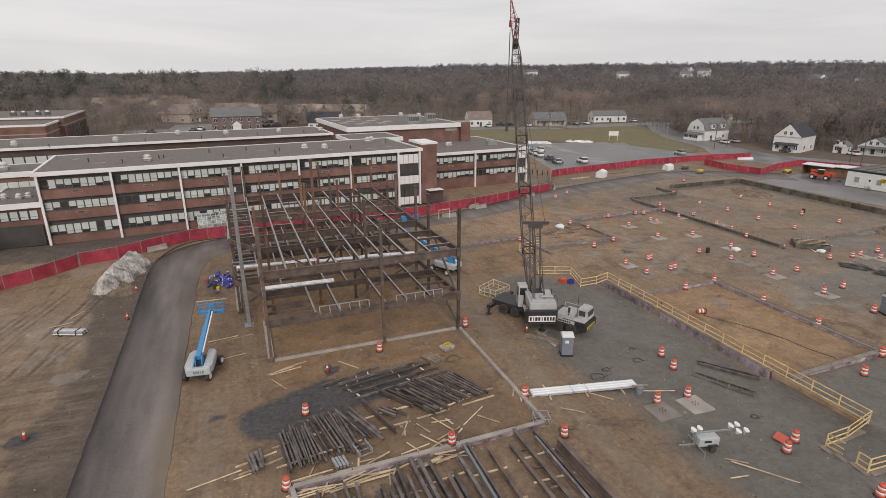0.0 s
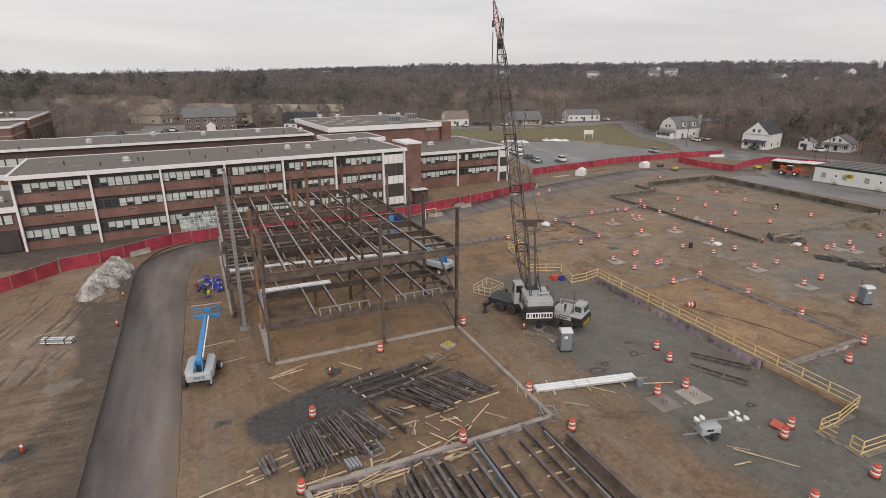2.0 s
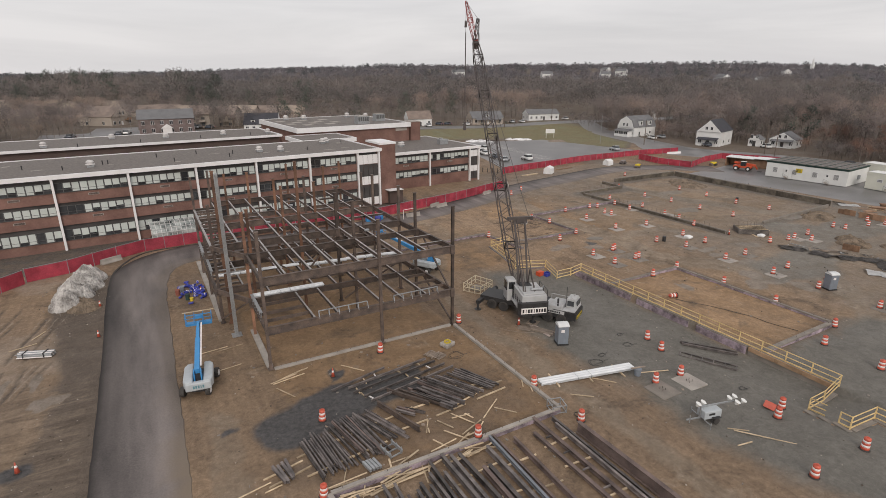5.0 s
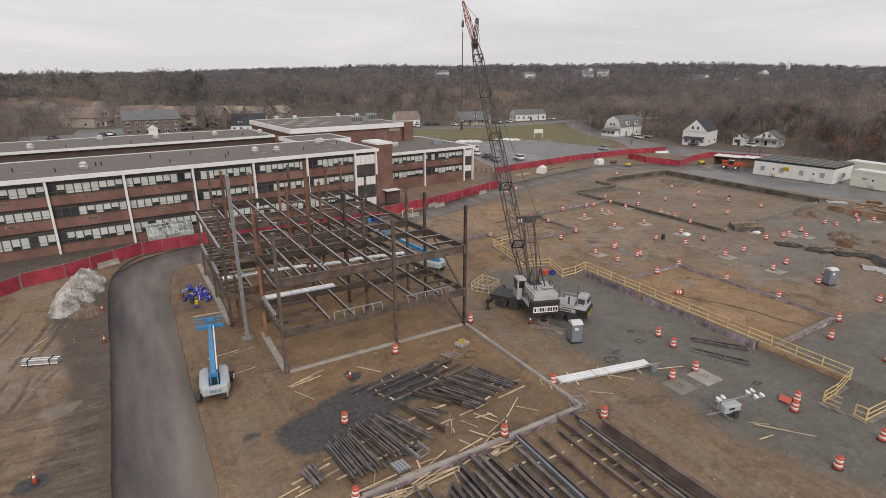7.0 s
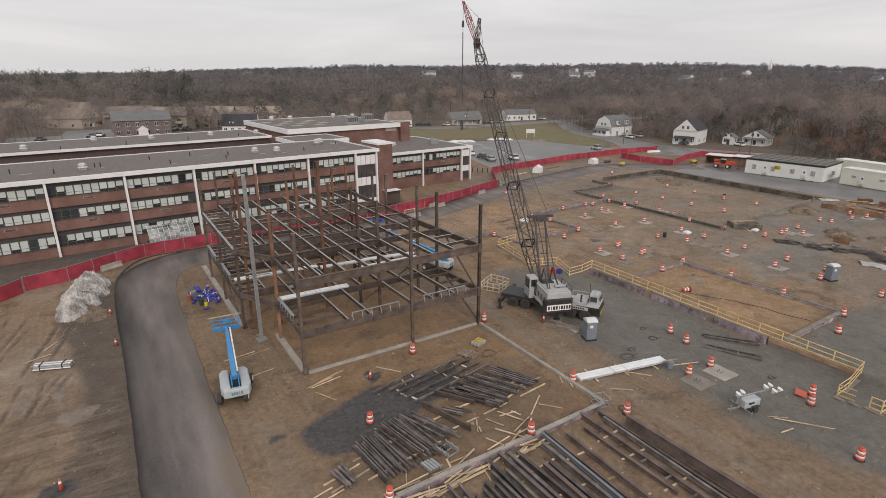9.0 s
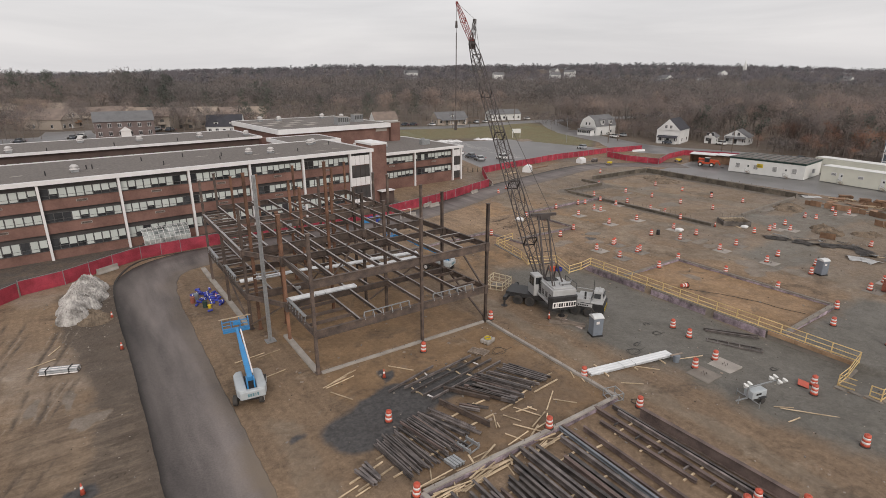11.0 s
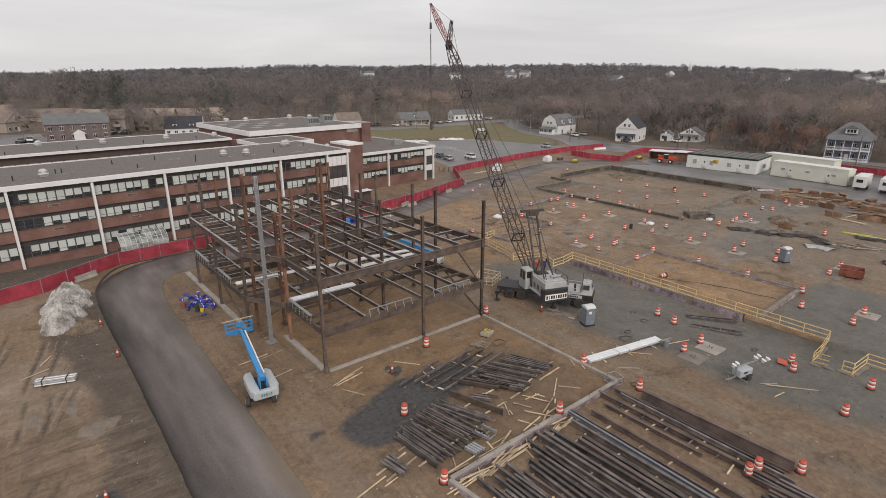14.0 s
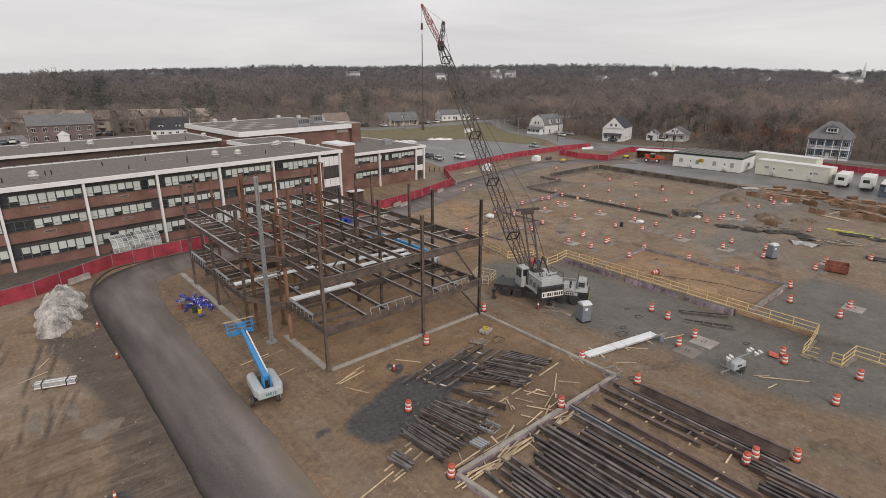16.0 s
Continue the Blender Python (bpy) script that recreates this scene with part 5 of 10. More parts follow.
# ---------------------------------------------------------------- drums, cones, toilets
def build_drum():
    t = thing("traffic_drum", pose(0, 0, 0), "orange and white striped plastic traffic drum on a black rubber base", "traffic drum", "traffic drums")
    r = [0.30, 0.285, 0.27, 0.255, 0.24, 0.225]
    cut = [0.08, 0.28, 0.46, 0.64, 0.82, 1.0]
    for i in range(5):
        b = bmesh.new()
        rod(b, (0, 0, cut[i]), (0, 0, cut[i + 1]), r[i] - (0.0 if i % 2 == 0 else 0.01), r[i + 1] + 0.008, 16)
        part("body" if i % 2 == 0 else "reflective_band", b, ORANGE if i % 2 == 0 else BAND_WHITE, t, "", True)
    b = bmesh.new()
    rod(b, (0, 0, 1.0), (0, 0, 1.05), 0.2, 0.16, 14)
    bar(b, (-0.1, 0, 1.09), (0.1, 0, 1.09), 0.04, 0.05)
    part("lid", b, ORANGE, t)
    b = bmesh.new()
    rod(b, (0, 0, 0), (0, 0, 0.08), 0.38, 0.34, 16)
    part("rubber_base", b, RUBBER, t)
    return t


drum = build_drum()
NEAR_DRUMS = [(2.9, 39.4), (11.3, 47.5), (21.7, 49.6), (21.2, 35.2), (21.4, 29.3), (12.7, 31.2), (0.6, 31.3), (38.4, 37.4), (37.6, 34.9), (35.0, 30.5), (31.7, 30.6), (38.6, 23.0), (36.6, 22.2),
              (53.4, 27.2), (59.8, 36.2), (59.0, 29.0), (31.3, 16.6), (17.7, 18.5), (20.9, 16.3), (37.7, 16.4), (57.3, 21.9), (52.8, 21.8), (18.8, 18.3)]
MID_DRUMS = [(43.1, 75.9), (57.8, 83.0), (59.0, 79.0), (67.8, 84.6), (58.6, 71.2), (53.3, 69.3), (67.5, 78.1), (74.5, 84.6), (76.1, 84.0), (73.9, 79.6), (74.2, 78.1), (84.8, 89.0), (81.6, 84.4),
             (81.1, 79.7), (67.4, 70.3), (74.1, 69.1), (94.7, 87.7), (95.5, 80.9), (67.4, 61.0), (74.6, 61.4), (69.4, 56.7), (74.2, 56.7), (52.7, 60.7), (57.3, 61.1), (58.0, 61.4), (52.7, 56.2),
             (57.3, 56.4), (58.2, 56.6), (53.7, 49.9), (59.5, 50.6), (74.1, 49.5), (69.5, 49.7), (69.5, 42.3), (73.9, 42.8), (60.0, 43.4), (69.5, 36.2), (74.1, 37.5), (69.4, 29.1), (74.2, 29.1)]
FAR_DRUMS = [(85.3, 80.0), (84.0, 73.1), (83.7, 69.5), (82.3, 65.0), (95.3, 73.4), (108.4, 81.4), (109.1, 89.5), (107.5, 73.3), (95.9, 66.2), (108.5, 66.4), (84.4, 51.7), (88.9, 51.2), (91.0, 51.4),
             (95.6, 51.6), (92.3, 49.2), (105.5, 52.3), (105.9, 50.4), (116.5, 51.6), (112.3, 49.5), (116.3, 48.5), (93.1, 36.9), (81.5, 25.1), (125.8, 41.3), (96.9, 97.9), (72.4, 106.1), (67.4, 103.2), (111.6, 109.8)]
WALL_TOP = {(12.7, 31.2): 0.4, (0.6, 31.3): 0.0, (59.5, 50.6): 0.0, (59.0, 29.0): 0.0}
first = True
for x, y in NEAR_DRUMS + MID_DRUMS + FAR_DRUMS:
    m = pose(x, y, base_z(x, y) + relief(x, y) + WALL_TOP.get((x, y), 0) + 0.005, rng.uniform(-2, 2), rng.uniform(-2, 2), rng.uniform(0, 360))
    if first:
        drum.matrix_basis = m
        first = False
    else:
        copy_thing(drum, m)
tipped = copy_thing(drum, pose(50.0, 43.0, base_z(50.0, 43.0) + 0.34, 90, 0, 250))
tagged(tipped, "orange and white traffic drum lying tipped over on brown earth")


def cone(x, y, h=0.75, label="orange traffic cone with a white collar standing on dark soil"):
    t = thing("traffic_cone", pose(x, y, base_z(x, y) + relief(x, y) + 0.01), label, "traffic cone", "traffic cones")
    b = bmesh.new()
    rod(b, (0, 0, 0.04), (0, 0, h), 0.17, 0.035, 14)
    part("body", b, ORANGE, t, "", True)
    b = bmesh.new()
    rod(b, (0, 0, h * 0.55), (0, 0, h * 0.75), 0.105, 0.075, 14)
    part("collar", b, BAND_WHITE, t)
    b = bmesh.new()
    box(b, 0, 0, 0, 0.42, 0.42, 0.045)
    part("base", b, RUBBER, t)


cone(-17.8, 43.9, 0.9)
cone(-13.9, 65.1, 0.8, "small orange traffic cone at the asphalt edge")
cone(-14.2, 74.2, 0.8, "small orange traffic cone at the asphalt edge")
cone(5.7, 45.4, 0.9)
cone(27.6, 46.2, 0.9, "orange traffic cone beside the crane")
cone(-3.0, 73.4, 0.7, "small orange traffic cone beside a heap of blue bundles")
cone(82.6, 58.0, 0.9, "orange traffic cone by an open footing pit")


def toilet(x, y, rz, label):
    t = thing("portable_toilet", pose(x, y, base_z(x, y) + 0.02, 0, 0, rz), label, "portable toilet", "portable toilets")
    b = bmesh.new()
    box(b, 0, 0, 0, 1.24, 1.24, 0.14)
    part("skid", b, BLACK, t)
    b = bmesh.new()
    box(b, 0, 0, 0.14, 1.12, 1.12, 1.98)
    soften(b, 0.04)
    part("cabin", b, POTTY_GREY, t)
    for s in (-1, 1):
        for k in range(4):
            b = bmesh.new()
            box(b, -0.42 + k * 0.28, s * 0.57, 0.3, 0.08, 0.03, 1.6)
            part("panel_rib", b, POTTY_GREY, t)
    b = bmesh.new()
    box(b, 0, -0.0, 2.12, 1.22, 1.22, 0.07)
    profile(b, [(-0.6, 2.19), (0.6, 2.19), (0.42, 2.33), (0.15, 2.4), (-0.15, 2.4), (-0.42, 2.33)], -0.58, 0.58)
    part("roof", b, POTTY_ROOF, t)
    b = bmesh.new()
    box(b, 0.575, 0, 0.24, 0.04, 0.76, 1.78)
    soften(b, 0.015, 1)
    door = part("door", b, POTTY_GREY, t)
    b = bmesh.new()
    box(b, 0.605, 0.27, 1.1, 0.03, 0.08, 0.14)
    part("latch", b, BLACK, door)
    b = bmesh.new()
    box(b, 0.6, 0, 1.62, 0.02, 0.42, 0.26)
    part("sign", b, BAND_WHITE, door, "white sign plate")
    b = bmesh.new()
    box(b, -0.1, -0.592, 1.5, 0.36, 0.02, 0.3)
    part("sign", b, BAND_WHITE, t, "white sign plate")
    b = bmesh.new()
    rod(b, (-0.45, 0.45, 2.1), (-0.45, 0.45, 2.6), 0.05, None, 8)
    part("vent_pipe", b, BLACK, t)


toilet(29.0, 40.6, -22, "grey portable toilet with a pale domed roof on the gravel")
toilet(70.6, 35.4, -20, "grey portable toilet with a pale roof between drums")


# ---------------------------------------------------------------- guard rail
RAIL_STOP = [(44.5, 71.9), (40.3, 71.0), (38.8, 63.4), (37.7, 60.7), (42.2, 59.5), (41.7, 56.3), (44.4, 56.5), (45.6, 55.8), (45.6, 22.0), (40.3, 21.7), (40.0, 20.3)]
RAIL_TWO = [(39.6, 19.1), (39.4, 18.2), (42.8, 18.0), (42.5, 12.0)]


def guard_rail(pts, label):
    t = thing("guard_rail", pose(0, 0, 0), label, "guard rail", "guard rails")
    for (x0, y0), (x1, y1) in zip(pts, pts[1:]):
        length = math.hypot(x1 - x0, y1 - y0)
        n = max(1, round(length / 2.4))
        for k in range(n):
            a = Vector((x0 + (x1 - x0) * k / n, y0 + (y1 - y0) * k / n, 0))
            e = Vector((x0 + (x1 - x0) * (k + 1) / n, y0 + (y1 - y0) * (k + 1) / n, 0))
            a.z, e.z = base_z(a.x + 0.1, a.y) + 0.1, base_z(e.x + 0.1, e.y) + 0.1
            b = bmesh.new()
            box(b, a.x, a.y, a.z - 0.1, 0.09, 0.09, 1.22)
            part("post", b, YELLOW_RAIL, t)
            for h, w in ((1.08, 0.09), (0.56, 0.09), (0.08, 0.14)):
                b = bmesh.new()
                up = Vector((0, 0, h + 0.02 * rng.random()))
                bar(b, a + up, e + up, 0.04, w)
                part("rail" if h > 0.3 else "toe_board", b, YELLOW_RAIL, t)
    return t


guard_rail(RAIL_STOP, "yellow timber guard rail along the top of a retaining wall")
guard_rail(RAIL_TWO, "yellow timber guard rail along the gravel pad")


CAGE_WOOD = material("pale_rail_timber", (0.50, 0.43, 0.31), 0.8, 0, 0.2, 1.2, 12, 0.1, (0.56, 0.48, 0.36), 0.15)


def rail_cage():
    x0, x1, y0, y1 = 27.0, 30.6, 55.6, 59.2
    t = thing("rail_cage", pose(0, 0, base_z(29, 57)), "square pen of pale timber guard rails round a low block", "guard rail")
    pts = [(27.1, 57.6), (28.4, 55.5), (30.9, 56.6), (29.9, 59.2), (27.1, 57.6)]
    for a, e in zip(pts, pts[1:]):
        for k in range(3):
            u = k / 3
            b = bmesh.new()
            box(b, a[0] + (e[0] - a[0]) * u, a[1] + (e[1] - a[1]) * u, 0, 0.09, 0.09, 1.2)
            part("post", b, CAGE_WOOD, t)
        for h in (0.1, 0.6, 1.12):
            b = bmesh.new()
            bar(b, (*a, h), (*e, h), 0.04, 0.1)
            part("rail", b, CAGE_WOOD, t)
    b = bmesh.new()
    prism(b, [(28.0, 57.6), (28.6, 56.4), (30.1, 57.0), (29.5, 58.4)], 0, 0.25)
    part("low_block", b, CONCRETE, t)


rail_cage()


# ---------------------------------------------------------------- footing pads
def pad(x, y, s, rz, mat=PALE_CONCRETE):
    t = thing("footing_pad", pose(x, y, base_z(x, y) + relief(x, y) - 0.12, 0, 0, rz), "square concrete footing with four anchor bolts set in earth", "footing", "footings")
    b = bmesh.new()
    box(b, 0, 0, 0, s, s, 0.2)
    soften(b, 0.03, 1)
    part("slab", b, mat, t)
    for i in (-1, 1):
        for j in (-1, 1):
            b = bmesh.new()
            rod(b, (i * 0.17, j * 0.17, 0.2), (i * 0.17, j * 0.17, 0.42), 0.025, None, 6)
            part("anchor_bolt", b, RUST, t)


for x, y in ((31.2, 29.4), (34.7, 29.3)):
    pad(x, y, 2.3, 0, CONCRETE if x < 33 else PALE_CONCRETE)
for x, y in ((67.2, 69.8), (74.0, 68.8), (67.2, 77.6), (74.0, 60.8), (57.6, 60.6), (57.6, 56.0), (74.0, 78.4), (81.6, 79.4), (69.5, 56.2), (52.7, 60.0), (52.7, 55.6), (69.4, 49.2), (74.0, 49.0), (69.4, 41.8),
             (90.9, 50.8), (106, 51.0), (112, 49.2), (116, 48.2), (57.4, 21.5), (69.4, 28.6), (74.0, 28.6), (92.4, 48.9), (94.7, 87.2), (84.6, 72.6)):
    pad(x, y, 2.2, 0, CONCRETE if (int(x) + int(y)) % 2 else PALE_CONCRETE)


# ---------------------------------------------------------------- red fence
def fence(pts, label, h=2.0, group="fences"):
    t = thing("site_fence", pose(0, 0, 0), label, "fence", group)
    panels = 0
    for (x0, y0), (x1, y1) in zip(pts, pts[1:]):
        length = math.hypot(x1 - x0, y1 - y0)
        n = max(1, round(length / 3.6))
        for k in range(n):
            a = Vector((x0 + (x1 - x0) * k / n, y0 + (y1 - y0) * k / n, 0))
            e = Vector((x0 + (x1 - x0) * (k + 1) / n, y0 + (y1 - y0) * (k + 1) / n, 0))
            d = (e - a).normalized()
            s = Vector((d.y, -d.x, 0))
            a.z, e.z = base_z(a.x, a.y), base_z(e.x, e.y)
            b = bmesh.new()
            rod(b, a, a + Vector((0, 0, h + 0.12)), 0.05, None, 6)
            part("post", b, GALV, t)
            b = bmesh.new()
            cols = []
            seed = rng.random() * 20
            for i in range(9):
                u = i / 8
                p = a.lerp(e, u)
                bulge = math.sin(u * math.pi) * (0.05 * noise.noise((seed, u * 2, 0)) + 0.015)
                cols.append([b.verts.new(p + s * (bulge * math.sin(v * math.pi)) + Vector((0, 0, 0.06 + v * (h - 0.1) - 0.03 * math.sin(u * math.pi) * v))) for v in (0, 0.35, 0.7, 1)])
            for i in range(8):
                for j in range(3):
                    b.faces.new((cols[i][j], cols[i + 1][j], cols[i + 1][j + 1], cols[i][j + 1]))
            bmesh.ops.solidify(b, geom=b.faces[:], thickness=0.012)
            part("fabric_panel", b, FENCE_RED, t)
            b = bmesh.new()
            bar(b, a + Vector((0, 0, h)), e + Vector((0, 0, h)), 0.06, 0.06)
            part("top_rail", b, GALV, t)
            panels += 1
    return t


RED = "chain-link site fence covered with red fabric panels"
fence([(-48, 66), (-40, 72.5), (-33, 79), (-27.7, 82.8), (-23.4, 87.4)], RED)
fence([(-23.3, 87.9), (-18.6, 89.4), (-12.8, 93.2), (-9.0, 95.4), (-3.4, 96.0), (0.7, 96.4), (26.0, 97.4), (32.0, 97.4), (43.7, 100.9), (49.4, 102.7), (66.7, 109.4), (70.5, 110.6)], RED)
fence([(71.5, 112.5), (80.8, 126.6), (93.6, 130.3), (107.9, 133.1), (123.8, 136.5), (144.0, 140.5), (152.0, 141.0), (170.0, 138.5)], RED)
fence([(144.0, 134.0), (142.0, 124.0), (144.8, 113.4), (158.8, 119.0), (171.0, 121.0), (177.0, 109.0), (181, 90), (182.5, 70), (181, 50), (179, 30), (176, 5)], RED)


def barrier(x, y, rz, mat=PALE_CONCRETE, label="short pale concrete road barrier at the fence foot", n=3.0):
    b = bmesh.new()
    profile(b, [(-0.3, 0), (0.3, 0), (0.3, 0.12), (0.12, 0.38), (0.08, 0.8), (-0.08, 0.8), (-0.12, 0.38), (-0.3, 0.12)], -n / 2, n / 2)
    solid("road_barrier", b, mat, label, "road barrier", "road barriers", m=pose(x, y, base_z(x, y) + 0.02, 0, 0, rz))


for x, y, rz in ((-13.6, 92.0, 30), (45.6, 100.6, 25), (46.8, 99.7, 18), (62.6, 106.4, 22), (72.6, 112.0, 55), (73.6, 113.8, 62), (37.6, 94.6, 3)):
    barrier(x, y, rz)
barrier(166, 137, -12, WHITE_TRIM, "long white plastic road barrier by a gate", 6)


# ---------------------------------------------------------------- mobile boom lifts
TEAL_MARK = material("dull_teal_marking", (0.13, 0.25, 0.29), 0.5, 0, 0.1, 2, 12, 0.0)


def boom_lift(m, turn, reach, rise, label):
    t = thing("boom_lift", m, label, "boom lift", "boom lifts")
    b = bmesh.new()
    box(b, 0, 0, 0.5, 1.5, 3.4, 0.35)
    box(b, 0, 1.45, 0.42, 2.0, 0.3, 0.3)
    box(b, 0, -1.45, 0.42, 2.0, 0.3, 0.3)
    part("chassis", b, BLACK, t)
    for i in (-1, 1):
        for j in (-1, 1):
            b = bmesh.new()
            rod(b, (i * 0.86, j * 1.45, 0.46), (i * 1.24, j * 1.45, 0.46), 0.46, None, 20)
            soften(b, 0.04, 1)
            w = part("wheel", b, RUBBER, t)
            b = bmesh.new()
            rod(b, (i * 1.22, j * 1.45, 0.46), (i * 1.26, j * 1.45, 0.46), 0.27, None, 16)
            part("rim", b, WHITE_TRIM, w)
    r = pose(0, 0, 0, 0, 0, turn)
    for s in (-1, 1):
        b = bmesh.new()
        prism(b, [(s * 0.42, -2.1), (s * 1.02, -2.1), (s * 1.22, -1.6), (s * 1.2, 0.9), (s * 0.95, 1.35), (s * 0.42, 1.4)][::s], 0.92, 1.72)
        soften(b, 0.12, 3)
        bmesh.ops.transform(b, matrix=r, verts=b.verts[:])
        part("cowling", b, LIFT_GREY, t, "pale grey rounded engine cover", True)
    b = bmesh.new()
    box(b, 0, -1.95, 0.85, 2.1, 0.5, 0.75)
    soften(b, 0.12, 3)
    bmesh.ops.transform(b, matrix=r, verts=b.verts[:])
    part("counterweight", b, LIFT_GREY, t)
    b = bmesh.new()
    for k, w in enumerate((0.15, 0.13, 0.14, 0.06, 0.13)):
        box(b, -0.36 + k * 0.19, -2.22, 1.1, w, 0.03, 0.26)
    bmesh.ops.transform(b, matrix=r, verts=b.verts[:])
    part("maker_mark", b, TEAL_MARK, t, "dull teal maker's mark drawn as blocks")
    b = bmesh.new()
    box(b, 0, -0.3, 0.86, 0.8, 2.2, 0.5)
    bmesh.ops.transform(b, matrix=r, verts=b.verts[:])
    part("turret", b, BLACK, t)
    b = bmesh.new()
    for s in (-1, 1):
        profile(b, [(-1.5, 1.3), (-0.6, 1.3), (-0.9, 2.35), (-1.45, 2.35)], s * 0.28 - 0.05, s * 0.28 + 0.05)
    bmesh.ops.transform(b, matrix=r, verts=b.verts[:])
    part("boom_mount", b, LIFT_BLUE, t)
    p = Vector((0, -1.2, 2.2))
    q = Vector((0, reach, rise))
    for k, (a, e, w) in enumerate(((0.0, 0.62, 0.42), (0.55, 0.86, 0.32), (0.8, 1.0, 0.24))):
        b = bmesh.new()
        bar(b, p.lerp(q, a), p.lerp(q, e), w, w * 1.15)
        soften(b, 0.02, 1)
        bmesh.ops.transform(b, matrix=r, verts=b.verts[:])
        part("boom_section", b, LIFT_BLUE, t)
    b = bmesh.new()
    off = Vector((0.3, 0, 0.1))
    bar(b, p.lerp(q, 0.08) + off, p.lerp(q, 0.95) + off, 0.12, 0.1)
    bmesh.ops.transform(b, matrix=r, verts=b.verts[:])
    part("cable_track", b, BAND_WHITE, t, "pale cable track")
    # platform
    b = bmesh.new()
    box(b, 0, reach + 1.0, rise - 0.6, 2.4, 0.95, 0.08)
    bmesh.ops.transform(b, matrix=r, verts=b.verts[:])
    pl = part("platform", b, LIFT_BLUE, t)
    for z in (0.35, 0.75, 1.1):
        for a, e in (((-1.2, 0.53), (1.2, 0.53)), ((1.2, 0.53), (1.2, 1.47)), ((1.2, 1.47), (-1.2, 1.47)), ((-1.2, 1.47), (-1.2, 0.53))):
            b = bmesh.new()
            rod(b, (a[0], reach + a[1], rise - 0.55 + z), (e[0], reach + e[1], rise - 0.55 + z), 0.028, None, 6)
            bmesh.ops.transform(b, matrix=r, verts=b.verts[:])
            part("guard_bar", b, LIFT_BLUE, pl)
    for x in (-1.2, -0.4, 0.4, 1.2):
        for y in (0.53, 1.47):
            b = bmesh.new()
            rod(b, (x, reach + y, rise - 0.55), (x, reach + y, rise + 0.55), 0.028, None, 6)
            bmesh.ops.transform(b, matrix=r, verts=b.verts[:])
            part("guard_post", b, LIFT_BLUE, pl)
    b = bmesh.new()
    box(b, 0, reach + 0.5, rise - 0.5, 2.38, 0.03, 0.14)
    box(b, 0.1, reach + 0.64, rise + 0.12, 0.7, 0.22, 0.3)
    box(b, 0, reach + 0.2, rise - 0.45, 0.3, 0.6, 0.35)
    bmesh.ops.transform(b, matrix=r, verts=b.verts[:])
    part("control_box", b, LIFT_BLUE, pl)
    b = bmesh.new()
    bar(b, (-1.45, reach + 1.25, rise + 0.6), (1.5, reach + 1.35, rise + 0.62), 0.16, 0.05)
    bmesh.ops.transform(b, matrix=r, verts=b.verts[:])
    part("timber_board", b, LUMBER, pl, "yellow timber laid across the rails")
    return t


boom_lift(pose(-5.25, 49.6, 0.02, 0, 0, -20), 13, 6.4, 3.5, "blue boom lift with a pale grey body beside the asphalt road")
boom_lift(pose(25.9, 66.6, 0.0, 0, 0, 24), 8, 6.8, 4.4, "blue boom lift with a grey body standing behind the steel frame")


# ---------------------------------------------------------------- crane
def lattice(parent, p, q, w0, w1, mat, name, n, chord=0.13, lace=0.06, frame_ends=True):
    """A lattice section between p and q, square, tapering from w0 to w1."""
    p, q = Vector(p), Vector(q)
    d = (q - p).normalized()
    s = d.cross(Vector((0, 0, 1))).normalized()
    u = s.cross(d).normalized()
    b = bmesh.new()

    def corner(f, a, c):
        w = w0 + (w1 - w0) * f
        return p.lerp(q, f) + s * (a * w / 2) + u * (c * w / 2)

    quad = ((-1, -1), (1, -1), (1, 1), (-1, 1))
    for a, c in quad:
        bar(b, corner(0, a, c), corner(1, a, c), chord, chord)
    for i in range(n):
        f0, f1 = i / n, (i + 1) / n
        for k in range(4):
            a, e = quad[k], quad[(k + 1) % 4]
            if i % 2:
                a, e = e, a
            bar(b, corner(f0, *a), corner(f1, *e), lace, lace)
    if frame_ends:
        for f in (0, 1):
            for k in range(4):
                bar(b, corner(f, *quad[k]), corner(f, *quad[(k + 1) % 4]), chord, chord)
    return part(name, b, mat, parent)


